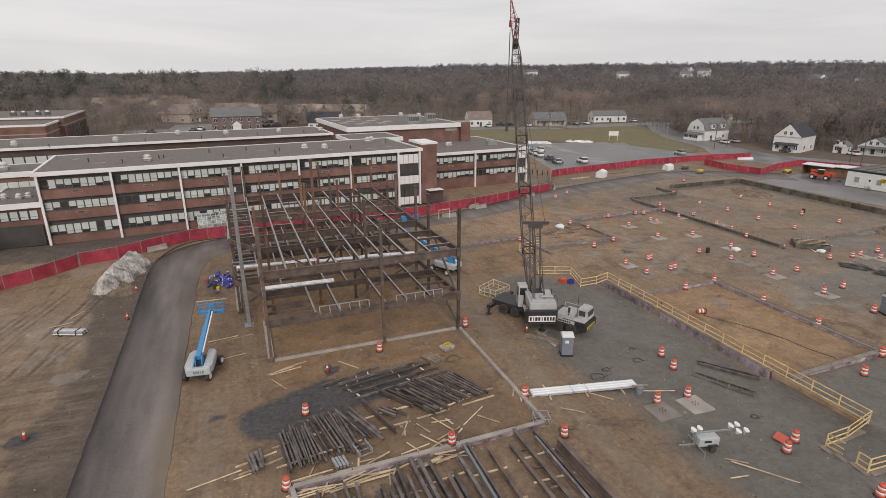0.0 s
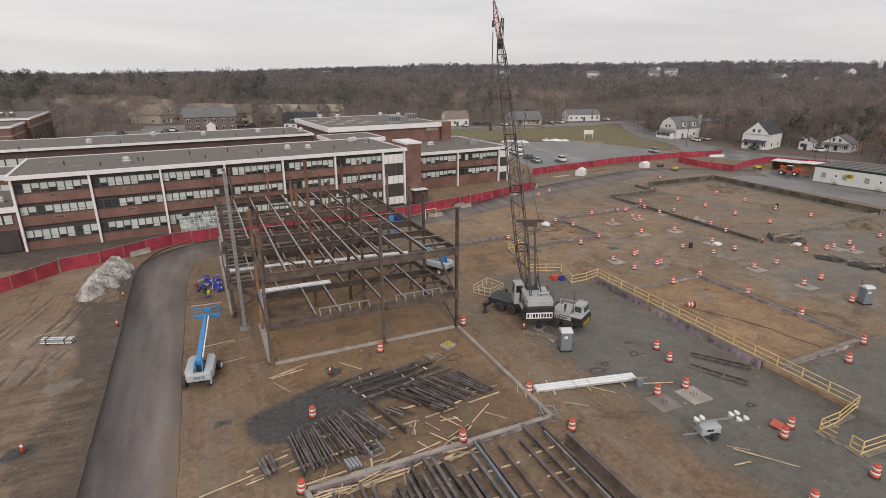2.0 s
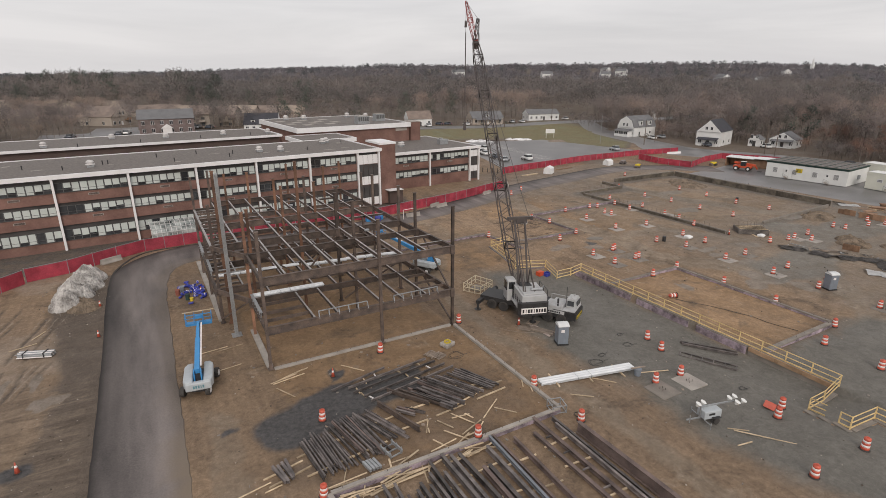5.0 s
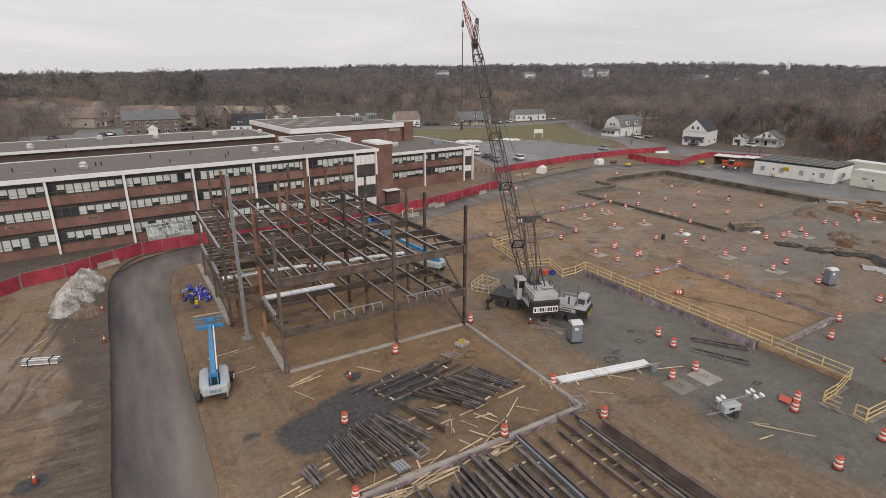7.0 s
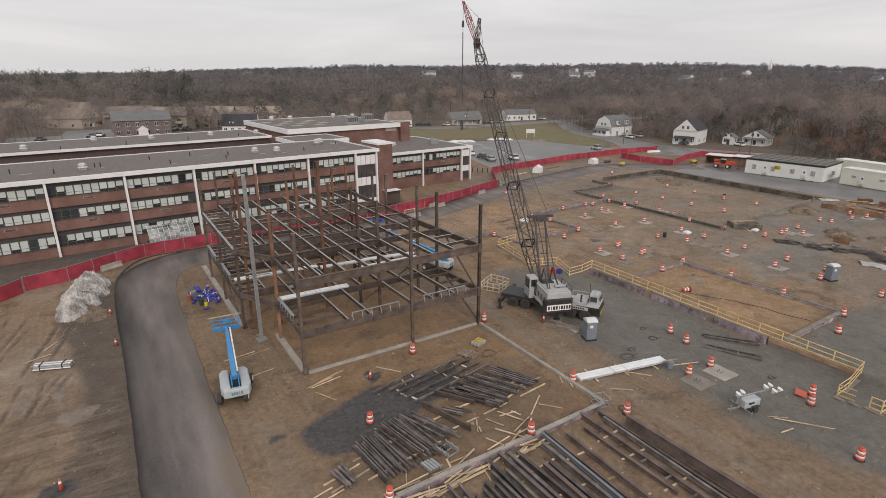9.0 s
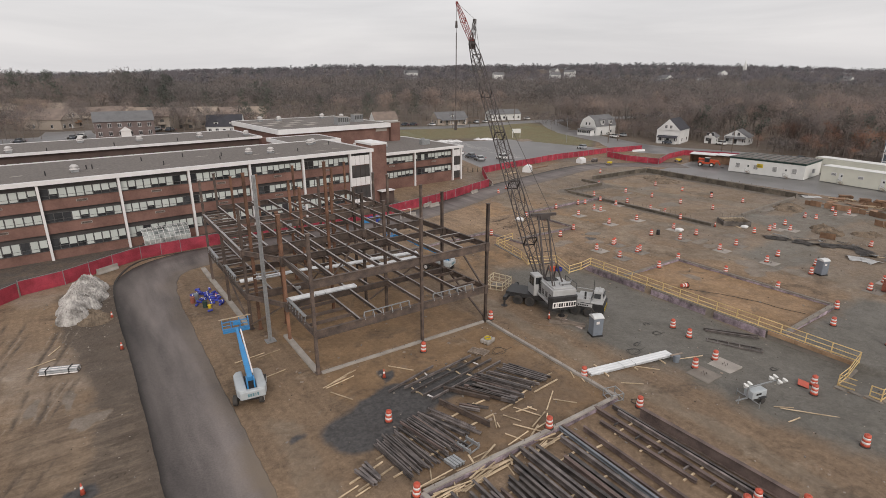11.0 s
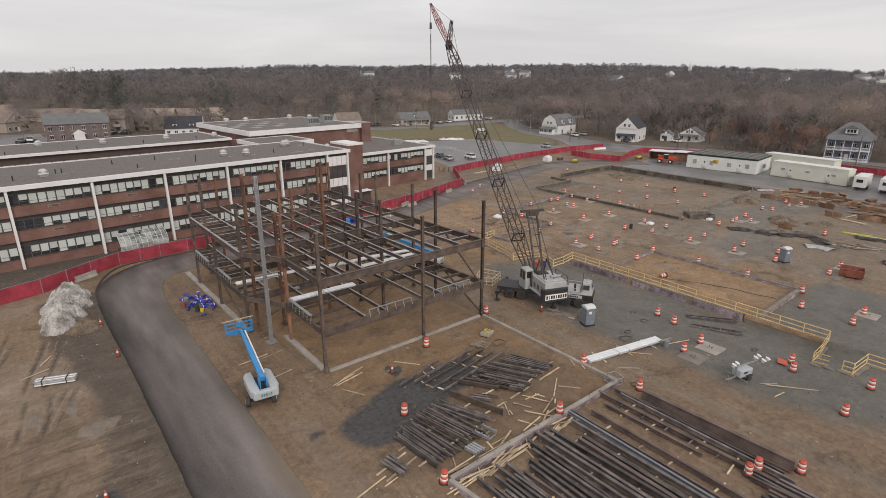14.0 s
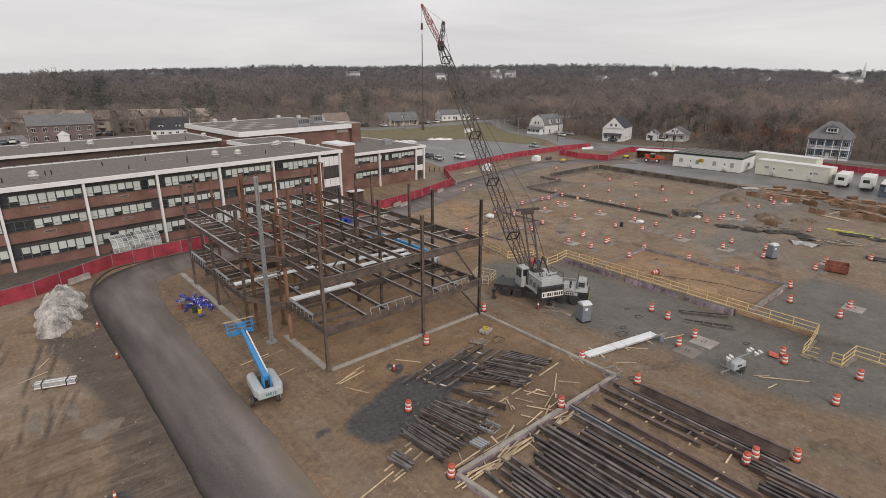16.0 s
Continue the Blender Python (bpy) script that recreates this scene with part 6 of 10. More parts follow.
def build_crane():
    g = base_z(30, 48)
    t = thing("crawler_truck_crane", pose(0, 0, 0), "grey truck-mounted lattice boom crane with a raised dark boom", "crane")
    # carrier
    c = pose(31.0, 48.2, g, 0, 0, 211.4)
    b = bmesh.new()
    box(b, 0, -0.4, 0.95, 2.7, 11.6, 0.55, m=c)
    box(b, 0, 4.2, 0.75, 2.7, 2.6, 0.95, m=c)
    part("carrier_frame", b, BLACK, t)
    b = bmesh.new()
    box(b, 0.0, 3.2, 1.72, 2.6, 1.5, 0.32, m=c)
    box(b, 0.0, 2.9, 1.5, 2.7, 2.4, 0.22, m=c)
    part("engine_deck", b, CRANE_GREY, t)
    b = bmesh.new()
    prism(b, [(-1.34, 4.1), (1.34, 4.1), (1.34, 5.44), (-1.34, 5.44)], 1.5, 1.8, m=c)
    profile(b, [(4.1, 1.8), (5.4, 1.8), (5.15, 2.75), (4.15, 2.75)], -1.3, 0.3, m=c)
    part("carrier_cab", b, CRANE_GREY, t)
    b = bmesh.new()
    box(b, -1.31, 4.65, 1.98, 0.05, 0.75, 0.6, m=c)
    box(b, -0.5, 5.3, 1.98, 1.3, 0.1, 0.6, m=c)
    box(b, 0.31, 4.65, 1.98, 0.05, 0.75, 0.6, m=c)
    box(b, -0.5, 4.1, 1.98, 1.2, 0.06, 0.55, m=c)
    part("cab_window", b, WINDOW_DARK, t)
    for x0, y0, hh in ((1.0, 3.4, 0.9), (0.6, 3.3, 0.75)):
        b = bmesh.new()
        rod(b, c @ Vector((x0, y0, 2.0)), c @ Vector((x0, y0, 2.0 + hh)), 0.1, None, 10)
        part("exhaust_stack", b, BLACK, t)
    b = bmesh.new()
    rod(b, c @ Vector((0.5, 4.2, 1.8)), c @ Vector((0.5, 4.2, 4.3)), 0.03, None, 6)
    part("aerial", b, BLACK, t)
    b = bmesh.new()
    box(b, -0.5, 4.65, 2.75, 1.5, 0.9, 0.07, m=c)
    rod(b, c @ Vector((-1.0, 4.7, 2.8)), c @ Vector((-1.0, 4.7, 2.98)), 0.1, None, 10)
    rod(b, c @ Vector((0.0, 4.7, 2.8)), c @ Vector((0.0, 4.7, 2.98)), 0.1, None, 10)
    part("cab_roof", b, CRANE_GREY, t)
    for q in (-1.3, 1.3):
        b = bmesh.new()
        bar(b, c @ Vector((q, 1.9, 1.75)), c @ Vector((q, 1.9, 2.4)), 0.05, 0.05)
        bar(b, c @ Vector((q, 3.9, 1.75)), c @ Vector((q, 3.9, 2.4)), 0.05, 0.05)
        bar(b, c @ Vector((q, 1.9, 2.4)), c @ Vector((q, 3.9, 2.4)), 0.05, 0.05)
        part("deck_rail", b, CRANE_GREY, t)
    b = bmesh.new()
    box(b, 1.36, 3.2, 1.2, 0.03, 2.2, 0.4, m=c)
    part("side_panel", b, CRANE_GREY, t)
    for k in range(6):
        b = bmesh.new()
        box(b, 1.385, 2.5 + k * 0.25, 1.3, 0.02, 0.17, 0.18, m=c)
        part("lettering_block", b, BLACK, t)
    b = bmesh.new()
    box(b, 0, 5.56, 0.7, 2.74, 0.14, 0.85, m=c)
    part("front_panel", b, BLACK, t)
    b = bmesh.new()
    box(b, 0, 5.65, 0.85, 1.9, 0.04, 0.34, m=c)
    part("marker_plate", b, YELLOW, t, "yellow marker plate")
    for k in range(6):
        b = bmesh.new()
        box(b, -0.75 + k * 0.3, 5.675, 0.95, 0.2, 0.01, 0.14, m=c)
        part("lettering_block", b, BLACK, t)
    for s in (-1, 1):
        for y in (-4.6, -3.1, 2.4, 4.0):
            b = bmesh.new()
            rod(b, c @ Vector((s * 0.95, y, 0.62)), c @ Vector((s * 1.5, y, 0.62)), 0.62, None, 20)
            soften(b, 0.05, 1)
            w = part("wheel", b, RUBBER, t)
            b = bmesh.new()
            rod(b, c @ Vector((s * 1.47, y, 0.62)), c @ Vector((s * 1.52, y, 0.62)), 0.32, None, 14)
            part("rim", b, BLACK, w)
    for y in (-5.9, 1.1):
        b = bmesh.new()
        box(b, 0, y, 0.85, 5.4, 0.45, 0.4, m=c)
        part("outrigger_beam", b, BLACK, t)
        for s in (-1, 1):
            b = bmesh.new()
            rod(b, c @ Vector((s * 2.6, y, 0.12)), c @ Vector((s * 2.6, y, 1.3)), 0.13, None, 10)
            rod(b, c @ Vector((s * 2.6, y, 0.1)), c @ Vector((s * 2.6, y, 0.18)), 0.4, None, 12)
            part("outrigger_jack", b, BLACK, t)
            b = bmesh.new()
            box(b, s * 2.6, y, 0.0, 1.2, 1.2, 0.1, m=c)
            part("timber_mat", b, OLD_WOOD, t)
    # upper works
    u = pose(29.9, 48.5, g, 0, 0, -20)
    b = bmesh.new()
    rod(b, u @ Vector((0, 0, 1.45)), u @ Vector((0, 0, 1.7)), 1.2, None, 24)
    part("slew_ring", b, BLACK, t)
    b = bmesh.new()
    box(b, 0.1, -0.6, 1.7, 3.0, 4.4, 0.25, m=u)
    box(b, 0.3, -1.1, 1.95, 2.9, 4.0, 1.6, m=u)
    soften(b, 0.06, 2)
    part("machinery_house", b, CRANE_GREY, t)
    b = bmesh.new()
    box(b, 0.35, -1.6, 3.54, 2.5, 2.4, 0.14, m=u)
    soften(b, 0.04, 1)
    part("house_roof", b, CRANE_GREY, t)
    b = bmesh.new()
    rod(b, u @ Vector((0.2, -1.9, 3.86)), u @ Vector((1.5, -1.9, 3.86)), 0.17, None, 12)
    rod(b, u @ Vector((1.5, -1.9, 3.86)), u @ Vector((1.7, -1.9, 4.2)), 0.07, None, 8)
    part("muffler", b, GALV, t)
    for k in range(3):
        b = bmesh.new()
        rod(b, u @ Vector((-0.55, 0.3 + 0.42 * k - 0.6, 3.6)), u @ Vector((0.75, 0.3 + 0.42 * k - 0.6, 3.6)), 0.22, None, 12)
        part("winch_drum", b, BLACK, t)
    for yy in (-2.4, -1.5, -0.6):
        b = bmesh.new()
        box(b, -1.175, yy, 2.1, 0.03, 0.7, 1.15, m=u)
        part("side_door", b, CRANE_GREY, t)
        b = bmesh.new()
        for q in range(5):
            box(b, -1.2, yy, 2.25 + q * 0.13, 0.03, 0.5, 0.06, m=u)
        part("louvre", b, BLACK, t)
    b = bmesh.new()
    for q in range(7):
        bar(b, u @ Vector((-1.24, 0.05, 1.75 + 0.32 * q)), u @ Vector((-1.24, 0.45, 1.75 + 0.32 * q)), 0.04, 0.05)
    for yy in (0.05, 0.45):
        bar(b, u @ Vector((-1.24, yy, 1.6)), u @ Vector((-1.24, yy, 3.9)), 0.05, 0.05)
    part("access_ladder", b, BLACK, t)
    b = bmesh.new()
    for yy in (-3.2, -1.8, -0.4):
        bar(b, u @ Vector((1.7, yy, 3.5)), u @ Vector((1.7, yy, 4.2)), 0.05, 0.05)
    bar(b, u @ Vector((1.7, -3.2, 4.2)), u @ Vector((1.7, -0.4, 4.2)), 0.05, 0.05)
    part("roof_rail", b, BLACK, t)
    b = bmesh.new()
    profile(b, [(0.55, 1.5), (2.3, 1.5), (2.35, 2.6), (2.0, 4.05), (0.55, 4.05)], -1.85, -0.8, m=u)
    soften(b, 0.04, 1)
    part("operator_cab", b, CRANE_GREY, t)
    b = bmesh.new()
    box(b, -1.86, 1.7, 2.75, 0.04, 0.55, 1.05, m=u)
    box(b, -1.86, 1.02, 2.75, 0.04, 0.6, 1.05, m=u)
    box(b, -1.32, 0.54, 3.0, 0.75, 0.06, 0.85, m=u)
    box(b, -1.32, 2.28, 2.2, 0.8, 0.08, 0.6, m=u)
    part("cab_window", b, WINDOW_DARK, t)
    b = bmesh.new()
    prism(b, [(-1.65, -3.3), (-1.3, -3.6), (1.5, -3.6), (1.85, -3.3), (1.85, -3.0), (-1.65, -3.0)], 1.35, 2.85, m=u)
    part("counterweight", b, BLACK, t)
    b = bmesh.new()
    box(b, 0.1, -3.63, 1.65, 2.9, 0.05, 0.68, m=u)
    plate = part("maker_plate", b, BAND_WHITE, t, "white maker's plate with dark blocks")
    for k, w in enumerate((0.2, 0.08, 0.24, 0.22, 0.1, 0.24, 0.2, 0.2, 0.24)):
        b = bmesh.new()
        box(b, -1.13 + k * 0.31, -3.665, 1.78, w, 0.02, 0.42, m=u)
        part("lettering_block", b, BLACK, plate)
    # gantry mast
    for s in (-1, 1):
        b = bmesh.new()
        bar(b, u @ Vector((s * 0.55, 0.4, 3.2)), (31.35 + s * 0.55, 51.9 - s * 0.25, 10.5), 0.18, 0.18)
        part("mast_leg", b, LATTICE, t)
    b = bmesh.new()
    bar(b, (29.9, 52.4, 10.5), (32.8, 51.2, 10.5), 0.4, 0.3)
    bar(b, (30.6, 52.1, 10.1), (32.1, 51.45, 10.1), 0.3, 0.5)
    part("mast_head", b, LATTICE, t)
    for k in range(4):
        b = bmesh.new()
        f = 0.2 + k * 0.2
        zz = 3.2 + 7.2 * f
        bar(b, (30.7 + 0.2 * f, 50.1 + 1.9 * f, zz), (31.9 + 0.1 * f, 49.7 + 1.9 * f, zz), 0.07, 0.07)
        part("mast_tie", b, LATTICE, t)
    for s in (-0.5, 0.5):
        b = bmesh.new()
        rod(b, (31.35 + s, 51.8, 10.5), u @ Vector((s, -2.6, 3.1)), 0.05, None, 6)
        part("backstay", b, LATTICE, t)
    for s in (-1, 1):
        b = bmesh.new()
        bar(b, u @ Vector((s * 0.7, -2.4, 3.2)), u @ Vector((s * 0.5, -0.2, 5.6)), 0.14, 0.14)
        bar(b, u @ Vector((s * 0.5, -0.2, 5.6)), u @ Vector((s * 0.6, 0.6, 3.2)), 0.12, 0.12)
        part("gantry_frame", b, LATTICE, t)
    # boom
    foot, head, tip = Vector((30.7, 50.6, g + 2.3)), Vector((46.9, 87.4, 31.6)), Vector((52.35, 99.9, 40.0))
    cuts = [0, 0.13, 0.33, 0.53, 0.73, 0.92, 1.0]
    wide = [0.7, 1.5, 1.5, 1.5, 1.5, 1.45, 0.9]
    for i in range(6):
        lattice(t, foot.lerp(head, cuts[i]), foot.lerp(head, cuts[i + 1]), wide[i], wide[i + 1], LATTICE, "boom_section", max(3, round(50 * (cuts[i + 1] - cuts[i]) / 1.35)), 0.125, 0.05)
    b = bmesh.new()
    d = (head - foot).normalized()
    bar(b, head - d * 0.5, head + d * 0.9, 0.9, 1.1)
    part("boom_head", b, LATTICE, t)
    lattice(t, head + Vector((0, 0, 0.4)), head.lerp(tip, 0.55), 0.6, 0.85, LATTICE_RED, "jib_section", 7, 0.09, 0.045)
    lattice(t, head.lerp(tip, 0.55), tip, 0.85, 0.3, LATTICE_RED, "jib_section", 7, 0.09, 0.045)
    mast = Vector((46.8, 86.6, 35.7))
    lattice(t, head + Vector((0, 0, 0.2)), mast, 0.7, 0.35, LATTICE, "jib_strut", 4, 0.09, 0.05)
    for a, e, r in ((mast, tip, 0.03), (mast, foot.lerp(head, 0.75), 0.03), (Vector((30.3, 52.2, 10.4)), head, 0.035), (Vector((32.4, 51.4, 10.4)), head, 0.035),
                    (tip, Vector((52.35, 99.9, 17.0)), 0.035), (head + Vector((0.6, 0.4, 0)), foot.lerp(head, 0.35) + Vector((1.4, -0.6, -5)), 0.03)):
        b = bmesh.new()
        rod(b, a, e, r, None, 6)
        part("wire_rope", b, LATTICE, t)
    b = bmesh.new()
    rod(b, (52.35, 99.9, 35.4), (52.35, 99.9, 36.6), 0.28, 0.2, 10)
    rod(b, (52.35, 99.9, 20.5), (52.35, 99.9, 34.5), 0.09, None, 6)
    rod(b, (52.35, 99.9, 15.5), (52.35, 99.9, 17.2), 0.3, 0.25, 10)
    part("hook_block", b, LATTICE, t)


build_crane()


# ---------------------------------------------------------------- light tower
def light_tower():
    t = thing("light_tower_trailer", pose(30.9, 24.6, base_z(31, 24.6), 0, 0, -14) @ Matrix.Diagonal((0.82, 0.82, 0.82, 1)), "white towable light tower with its mast folded down", "light tower")
    b = bmesh.new()
    box(b, 0, 0, 0.55, 2.0, 1.1, 0.85)
    soften(b, 0.06, 2)
    part("engine_box", b, LIFT_GREY, t)
    for s in (-1, 1):
        b = bmesh.new()
        rod(b, (0.3, s * 0.62, 0.34), (0.3, s * 0.82, 0.34), 0.34, None, 16)
        part("wheel", b, RUBBER, t)
        b = bmesh.new()
        box(b, 0.3, s * 0.72, 0.7, 0.9, 0.3, 0.05)
        part("mudguard", b, BLACK, t)
    b = bmesh.new()
    bar(b, (-1.0, 0, 0.5), (-2.6, 0, 0.5), 0.12, 0.12)
    part("drawbar", b, GALV, t)
    b = bmesh.new()
    bar(b, (-2.2, 0, 0.0), (-2.2, 0, 0.9), 0.08, 0.08)
    part("jack", b, GALV, t)
    for s in (-1, 1):
        b = bmesh.new()
        bar(b, (-0.9, s * 0.5, 0.5), (-0.9, s * 1.4, 0.5), 0.08, 0.08)
        leg = part("outrigger", b, GALV, t)
        b = bmesh.new()
        bar(b, (-0.9, s * 1.4, 0.0), (-0.9, s * 1.4, 0.8), 0.06, 0.06)
        part("jack", b, GALV, leg)
    b = bmesh.new()
    bar(b, (-1.1, 0, 0.5), (-1.1, 0, 1.75), 0.14, 0.14)
    bar(b, (-1.2, 0.0, 1.75), (2.9, 0.1, 1.7), 0.13, 0.13)
    part("mast", b, GALV, t)
    for x, y in ((-1.3, 0.35), (-0.6, 0.5), (2.5, 0.5), (3.2, 0.6), (2.7, -0.35), (3.5, -0.3)):
        b = bmesh.new()
        rod(b, (x, y, 1.62), (x + 0.1, y - 0.1, 1.95), 0.12, 0.30, 14)
        part("lamp_head", b, TRAILER_WHITE, t)
    b = bmesh.new()
    box(b, -0.15, -0.56, 0.95, 0.7, 0.02, 0.22)
    part("lettering_block", b, PUTTY, t)


light_tower()
b = bmesh.new()
prism(b, [(-0.6, -0.45), (0.6, -0.45), (0.6, 0.45), (-0.6, 0.45)], 0, 0.02)
solid("road_sign", b, ORANGE, "orange road sign lying almost flat beside a drum", "road sign", m=pose(37.7, 23.5, base_z(37.7, 23.5) + 0.16, 10, 0, 20))


# ---------------------------------------------------------------- steel on the ground
SECTIONS = {}


def section(length, depth, width, mat, box_type=False):
    key = (round(length, 1), depth, width, mat.name, box_type)
    if key not in SECTIONS:
        b = bmesh.new()
        if box_type:
            box(b, 0, 0, 0, length, width, depth)
            soften(b, 0.015, 1)
        else:
            ibeam(b, (-length / 2, 0, depth), (length / 2, 0, depth), depth, width, 0.022, 0.016)
        SECTIONS[key] = mesh_of("steel_beam", b, mat)
    return SECTIONS[key]


def loose_beam(x0, y0, x1, y1, z, depth, width, mat, label, tilt=0.0, box_type=False):
    length = math.hypot(x1 - x0, y1 - y0)
    x, y = (x0 + x1) / 2, (y0 + y1) / 2
    ob = new("steel_beam", section(length, depth, width, mat, box_type))
    ob.matrix_basis = pose(x, y, base_z(x, y) + z, 0, 0, math.degrees(math.atan2(y1 - y0, x1 - x0))) @ pose(0, 0, 0, tilt, 0, 0)
    return tagged(ob, label, "steel beam", "steel on the ground")


def row(x0, y0, x1, y1, step, n, depth, width, mat, label, layers=1, jitter=0.25, box_type=False, z=0.12):
    """n beams side by side, each shifted by step from the last."""
    length = math.hypot(x1 - x0, y1 - y0)
    for k in range(layers):
        for i in range(n - k):
            if k and rng.random() < 0.45:
                continue
            sx, sy = step[0] * (i + 0.5 * k), step[1] * (i + 0.5 * k)
            a, e = rng.uniform(-jitter, jitter), rng.uniform(-jitter, jitter)
            d = Vector((x1 - x0, y1 - y0)).normalized()
            sk = rng.gauss(0, 0.14) if length < 8 else rng.gauss(0, 0.26)
            if length >= 8:
                a *= 1.7
                x0 += rng.uniform(-0.06, 0.06)
            loose_beam(x0 + sx + d.x * a, y0 + sy + d.y * a, x1 + sx + d.x * (a + 0.0) + sk, y1 + sy + d.y * (a + 0.0), z + k * (depth + 0.02), depth, width, mat if n == 1 else rng.choice((mat, mat, mat, mat, mat, DARK_STEEL, DARK_STEEL, PLATE_RUST)), label,
                       rng.choice((0, 0, 0, 90)) if not box_type and k == 0 and depth < 0.3 else 0, box_type)


DARKB = "dark mill-finish steel beam lying on timber bearers in a row"
RUSTB = "brown rusted steel beam lying on timber bearers"
row(0.5, 37.3, 1.0, 32.9, (0.215, 0.03), 13, 0.18, 0.13, DARK_STEEL, DARKB, 2, 0.45)
row(3.3, 38.2, 4.1, 33.5, (0.21, -0.01), 11, 0.18, 0.13, DARK_STEEL, DARKB, 2, 0.5)
row(-1.9, 35.7, -1.6, 33.7, (0.34, 0.0), 4, 0.22, 0.2, DARK_STEEL, "short dark steel beam stub in a small stack", 1, 0.2)
row(5.3, 38.6, 6.9, 34.2, (0.45, 0.05), 4, 0.26, 0.16, DARK_STEEL, RUSTB, 1, 0.4)
row(7.5, 39.2, 9.4, 34.3, (0.7, 0.1), 1, 0.5, 0.2, RUST, "deep brown rusted steel girder lying on earth")
row(8.6, 37.6, 9.8, 36.2, (0.4, 0.1), 3, 0.22, 0.18, DARK_STEEL, "short dark steel beam stub in a small stack", 1, 0.3)
row(9.2, 40.4, 11.4, 36.8, (0.75, -0.25), 3, 0.34, 0.2, RUST, RUSTB, 1, 0.5)
row(10.6, 39.4, 12.7, 35.6, (0.4, 0.08), 4, 0.34, 0.22, DARK_STEEL, DARKB, 1, 0.5)
row(12.1, 40.4, 14.4, 36.2, (0.3, 0.03), 7, 0.2, 0.14, DARK_STEEL, DARKB, 2, 0.5)
row(14.9, 40.4, 16.8, 36.4, (0.34, 0.07), 6, 0.18, 0.14, DARK_STEEL, "slender dark steel beam lying on timber bearers", 1, 0.3)
for i, (x0, y0, x1, y1) in enumerate(((6.2, 42.6, 14.6, 43.9), (6.4, 41.7, 15.2, 43.1), (7.0, 40.7, 15.8, 42.2), (7.3, 39.8, 16.3, 41.4), (4.8, 42.9, 10.4, 44.3))):
    loose_beam(x0, y0, x1, y1, 0.12, 0.2, 0.15, DARK_STEEL, "long dark steel beam on pale bearers over black soil")
# long girders on the near side of the wall
row(20.1, 28.3, 20.2, 16.6, (0, 0), 1, 0.95, 0.36, PLATE_RUST, "very deep brown rusted plate girder standing upright on earth", 1, 0)
LONG = "long dark steel girder on timber bearers"
row(19.0, 30.4, 19.2, 16.8, (0.34, 0), 2, 0.36, 0.2, DARK_STEEL, LONG, 1, 0.6)
row(17.9, 31.0, 18.1, 16.8, (0, 0), 1, 0.34, 0.3, PLATE_RUST, "brown rusted girder with short stubs along its side", 1, 0.3)
row(16.9, 29.8, 17.1, 21.6, (0, 0), 1, 0.22, 0.3, PLATE_RUST, RUSTB, 1, 0.2)
for k in range(6):
    loose_beam(17.2, 28.6 - k * 2.0, 17.9, 28.6 - k * 2.0, 0.30, 0.12, 0.1, DARK_STEEL, "short steel stub between two girders")
row(15.0, 30.2, 15.1, 16.8, (0.5, 0.0), 1, 0.42, 0.22, PLATE_RUST, RUSTB, 1, 0.4)
row(13.5, 30.4, 13.3, 16.5, (0.3, 0.0), 2, 0.3, 0.2, BLUE_STEEL, "long blue-grey primed steel girder on timber bearers", 1, 0.5)
row(12.6, 30.0, 12.5, 16.5, (0, 0), 1, 0.42, 0.26, DARK_STEEL, LONG, 1, 0.5)
row(11.2, 28.9, 11.2, 16.0, (0.5, 0.0), 2, 0.42, 0.3, PLATE_RUST, LONG, 1, 0.5)
row(9.2, 29.9, 9.2, 16.0, (0.6, 0.0), 3, 0.42, 0.26, DARK_STEEL, LONG, 1, 0.6)
row(6.1, 29.4, 6.1, 17.0, (0.48, 0.0), 6, 0.38, 0.22, DARK_STEEL, LONG, 1, 0.7)
row(2.5, 28.8, 2.6, 18.0, (0.37, 0.0), 9, 0.34, 0.2, DARK_STEEL, LONG, 1, 0.7)
row(15.6, 17.4, 15.9, 8.0, (0.42, 0.0), 8, 0.3, 0.22, DARK_STEEL, LONG, 1, 0.5)
row(40.9, 35.0, 44.0, 30.6, (0.3, 0.3), 2, 0.2, 0.15, DARK_STEEL, "dark steel angle lying on gravel", 1, 0.1)
for k in range(7):
    y = 27.6 - k * 1.75
    b = bmesh.new()
    profile(b, [(-0.05, 0), (0.05, 0), (0.05, 0.75), (-0.05, 0.75)], 0, 0.06)
    bar(b, (0.0, 0, 0.7), (0.9, 0, 0.02), 0.08, 0.08)
    bar(b, (0.0, 0, 0.04), (0.9, 0, 0.04), 0.1, 0.06)
    solid("timber_prop", b, OLD_WOOD, "short timber prop bracing an upright plate girder", "timber prop", "timber props", m=pose(20.45, y, 0.02))


def ladder_frame():
    x0, y0, x1, y1 = 38.8, 33.6, 41.4, 28.9
    t = thing("ladder_truss", pose((x0 + x1) / 2, (y0 + y1) / 2, base_z(40, 31), 0, 0, math.degrees(math.atan2(y1 - y0, x1 - x0))), "dark steel ladder frame lying flat on gravel", "steel frame")
    for s in (-1, 1):
        b = bmesh.new()
        bar(b, (-2.7, s * 0.38, 0.1), (2.7, s * 0.38, 0.1), 0.1, 0.16)
        part("stringer", b, DARK_STEEL, t)
    for k in range(6):
        b = bmesh.new()
        bar(b, (-2.6 + k * 1.04, -0.36, 0.1), (-2.6 + k * 1.04, 0.36, 0.1), 0.1, 0.12)
        part("rung", b, DARK_STEEL, t)


ladder_frame()


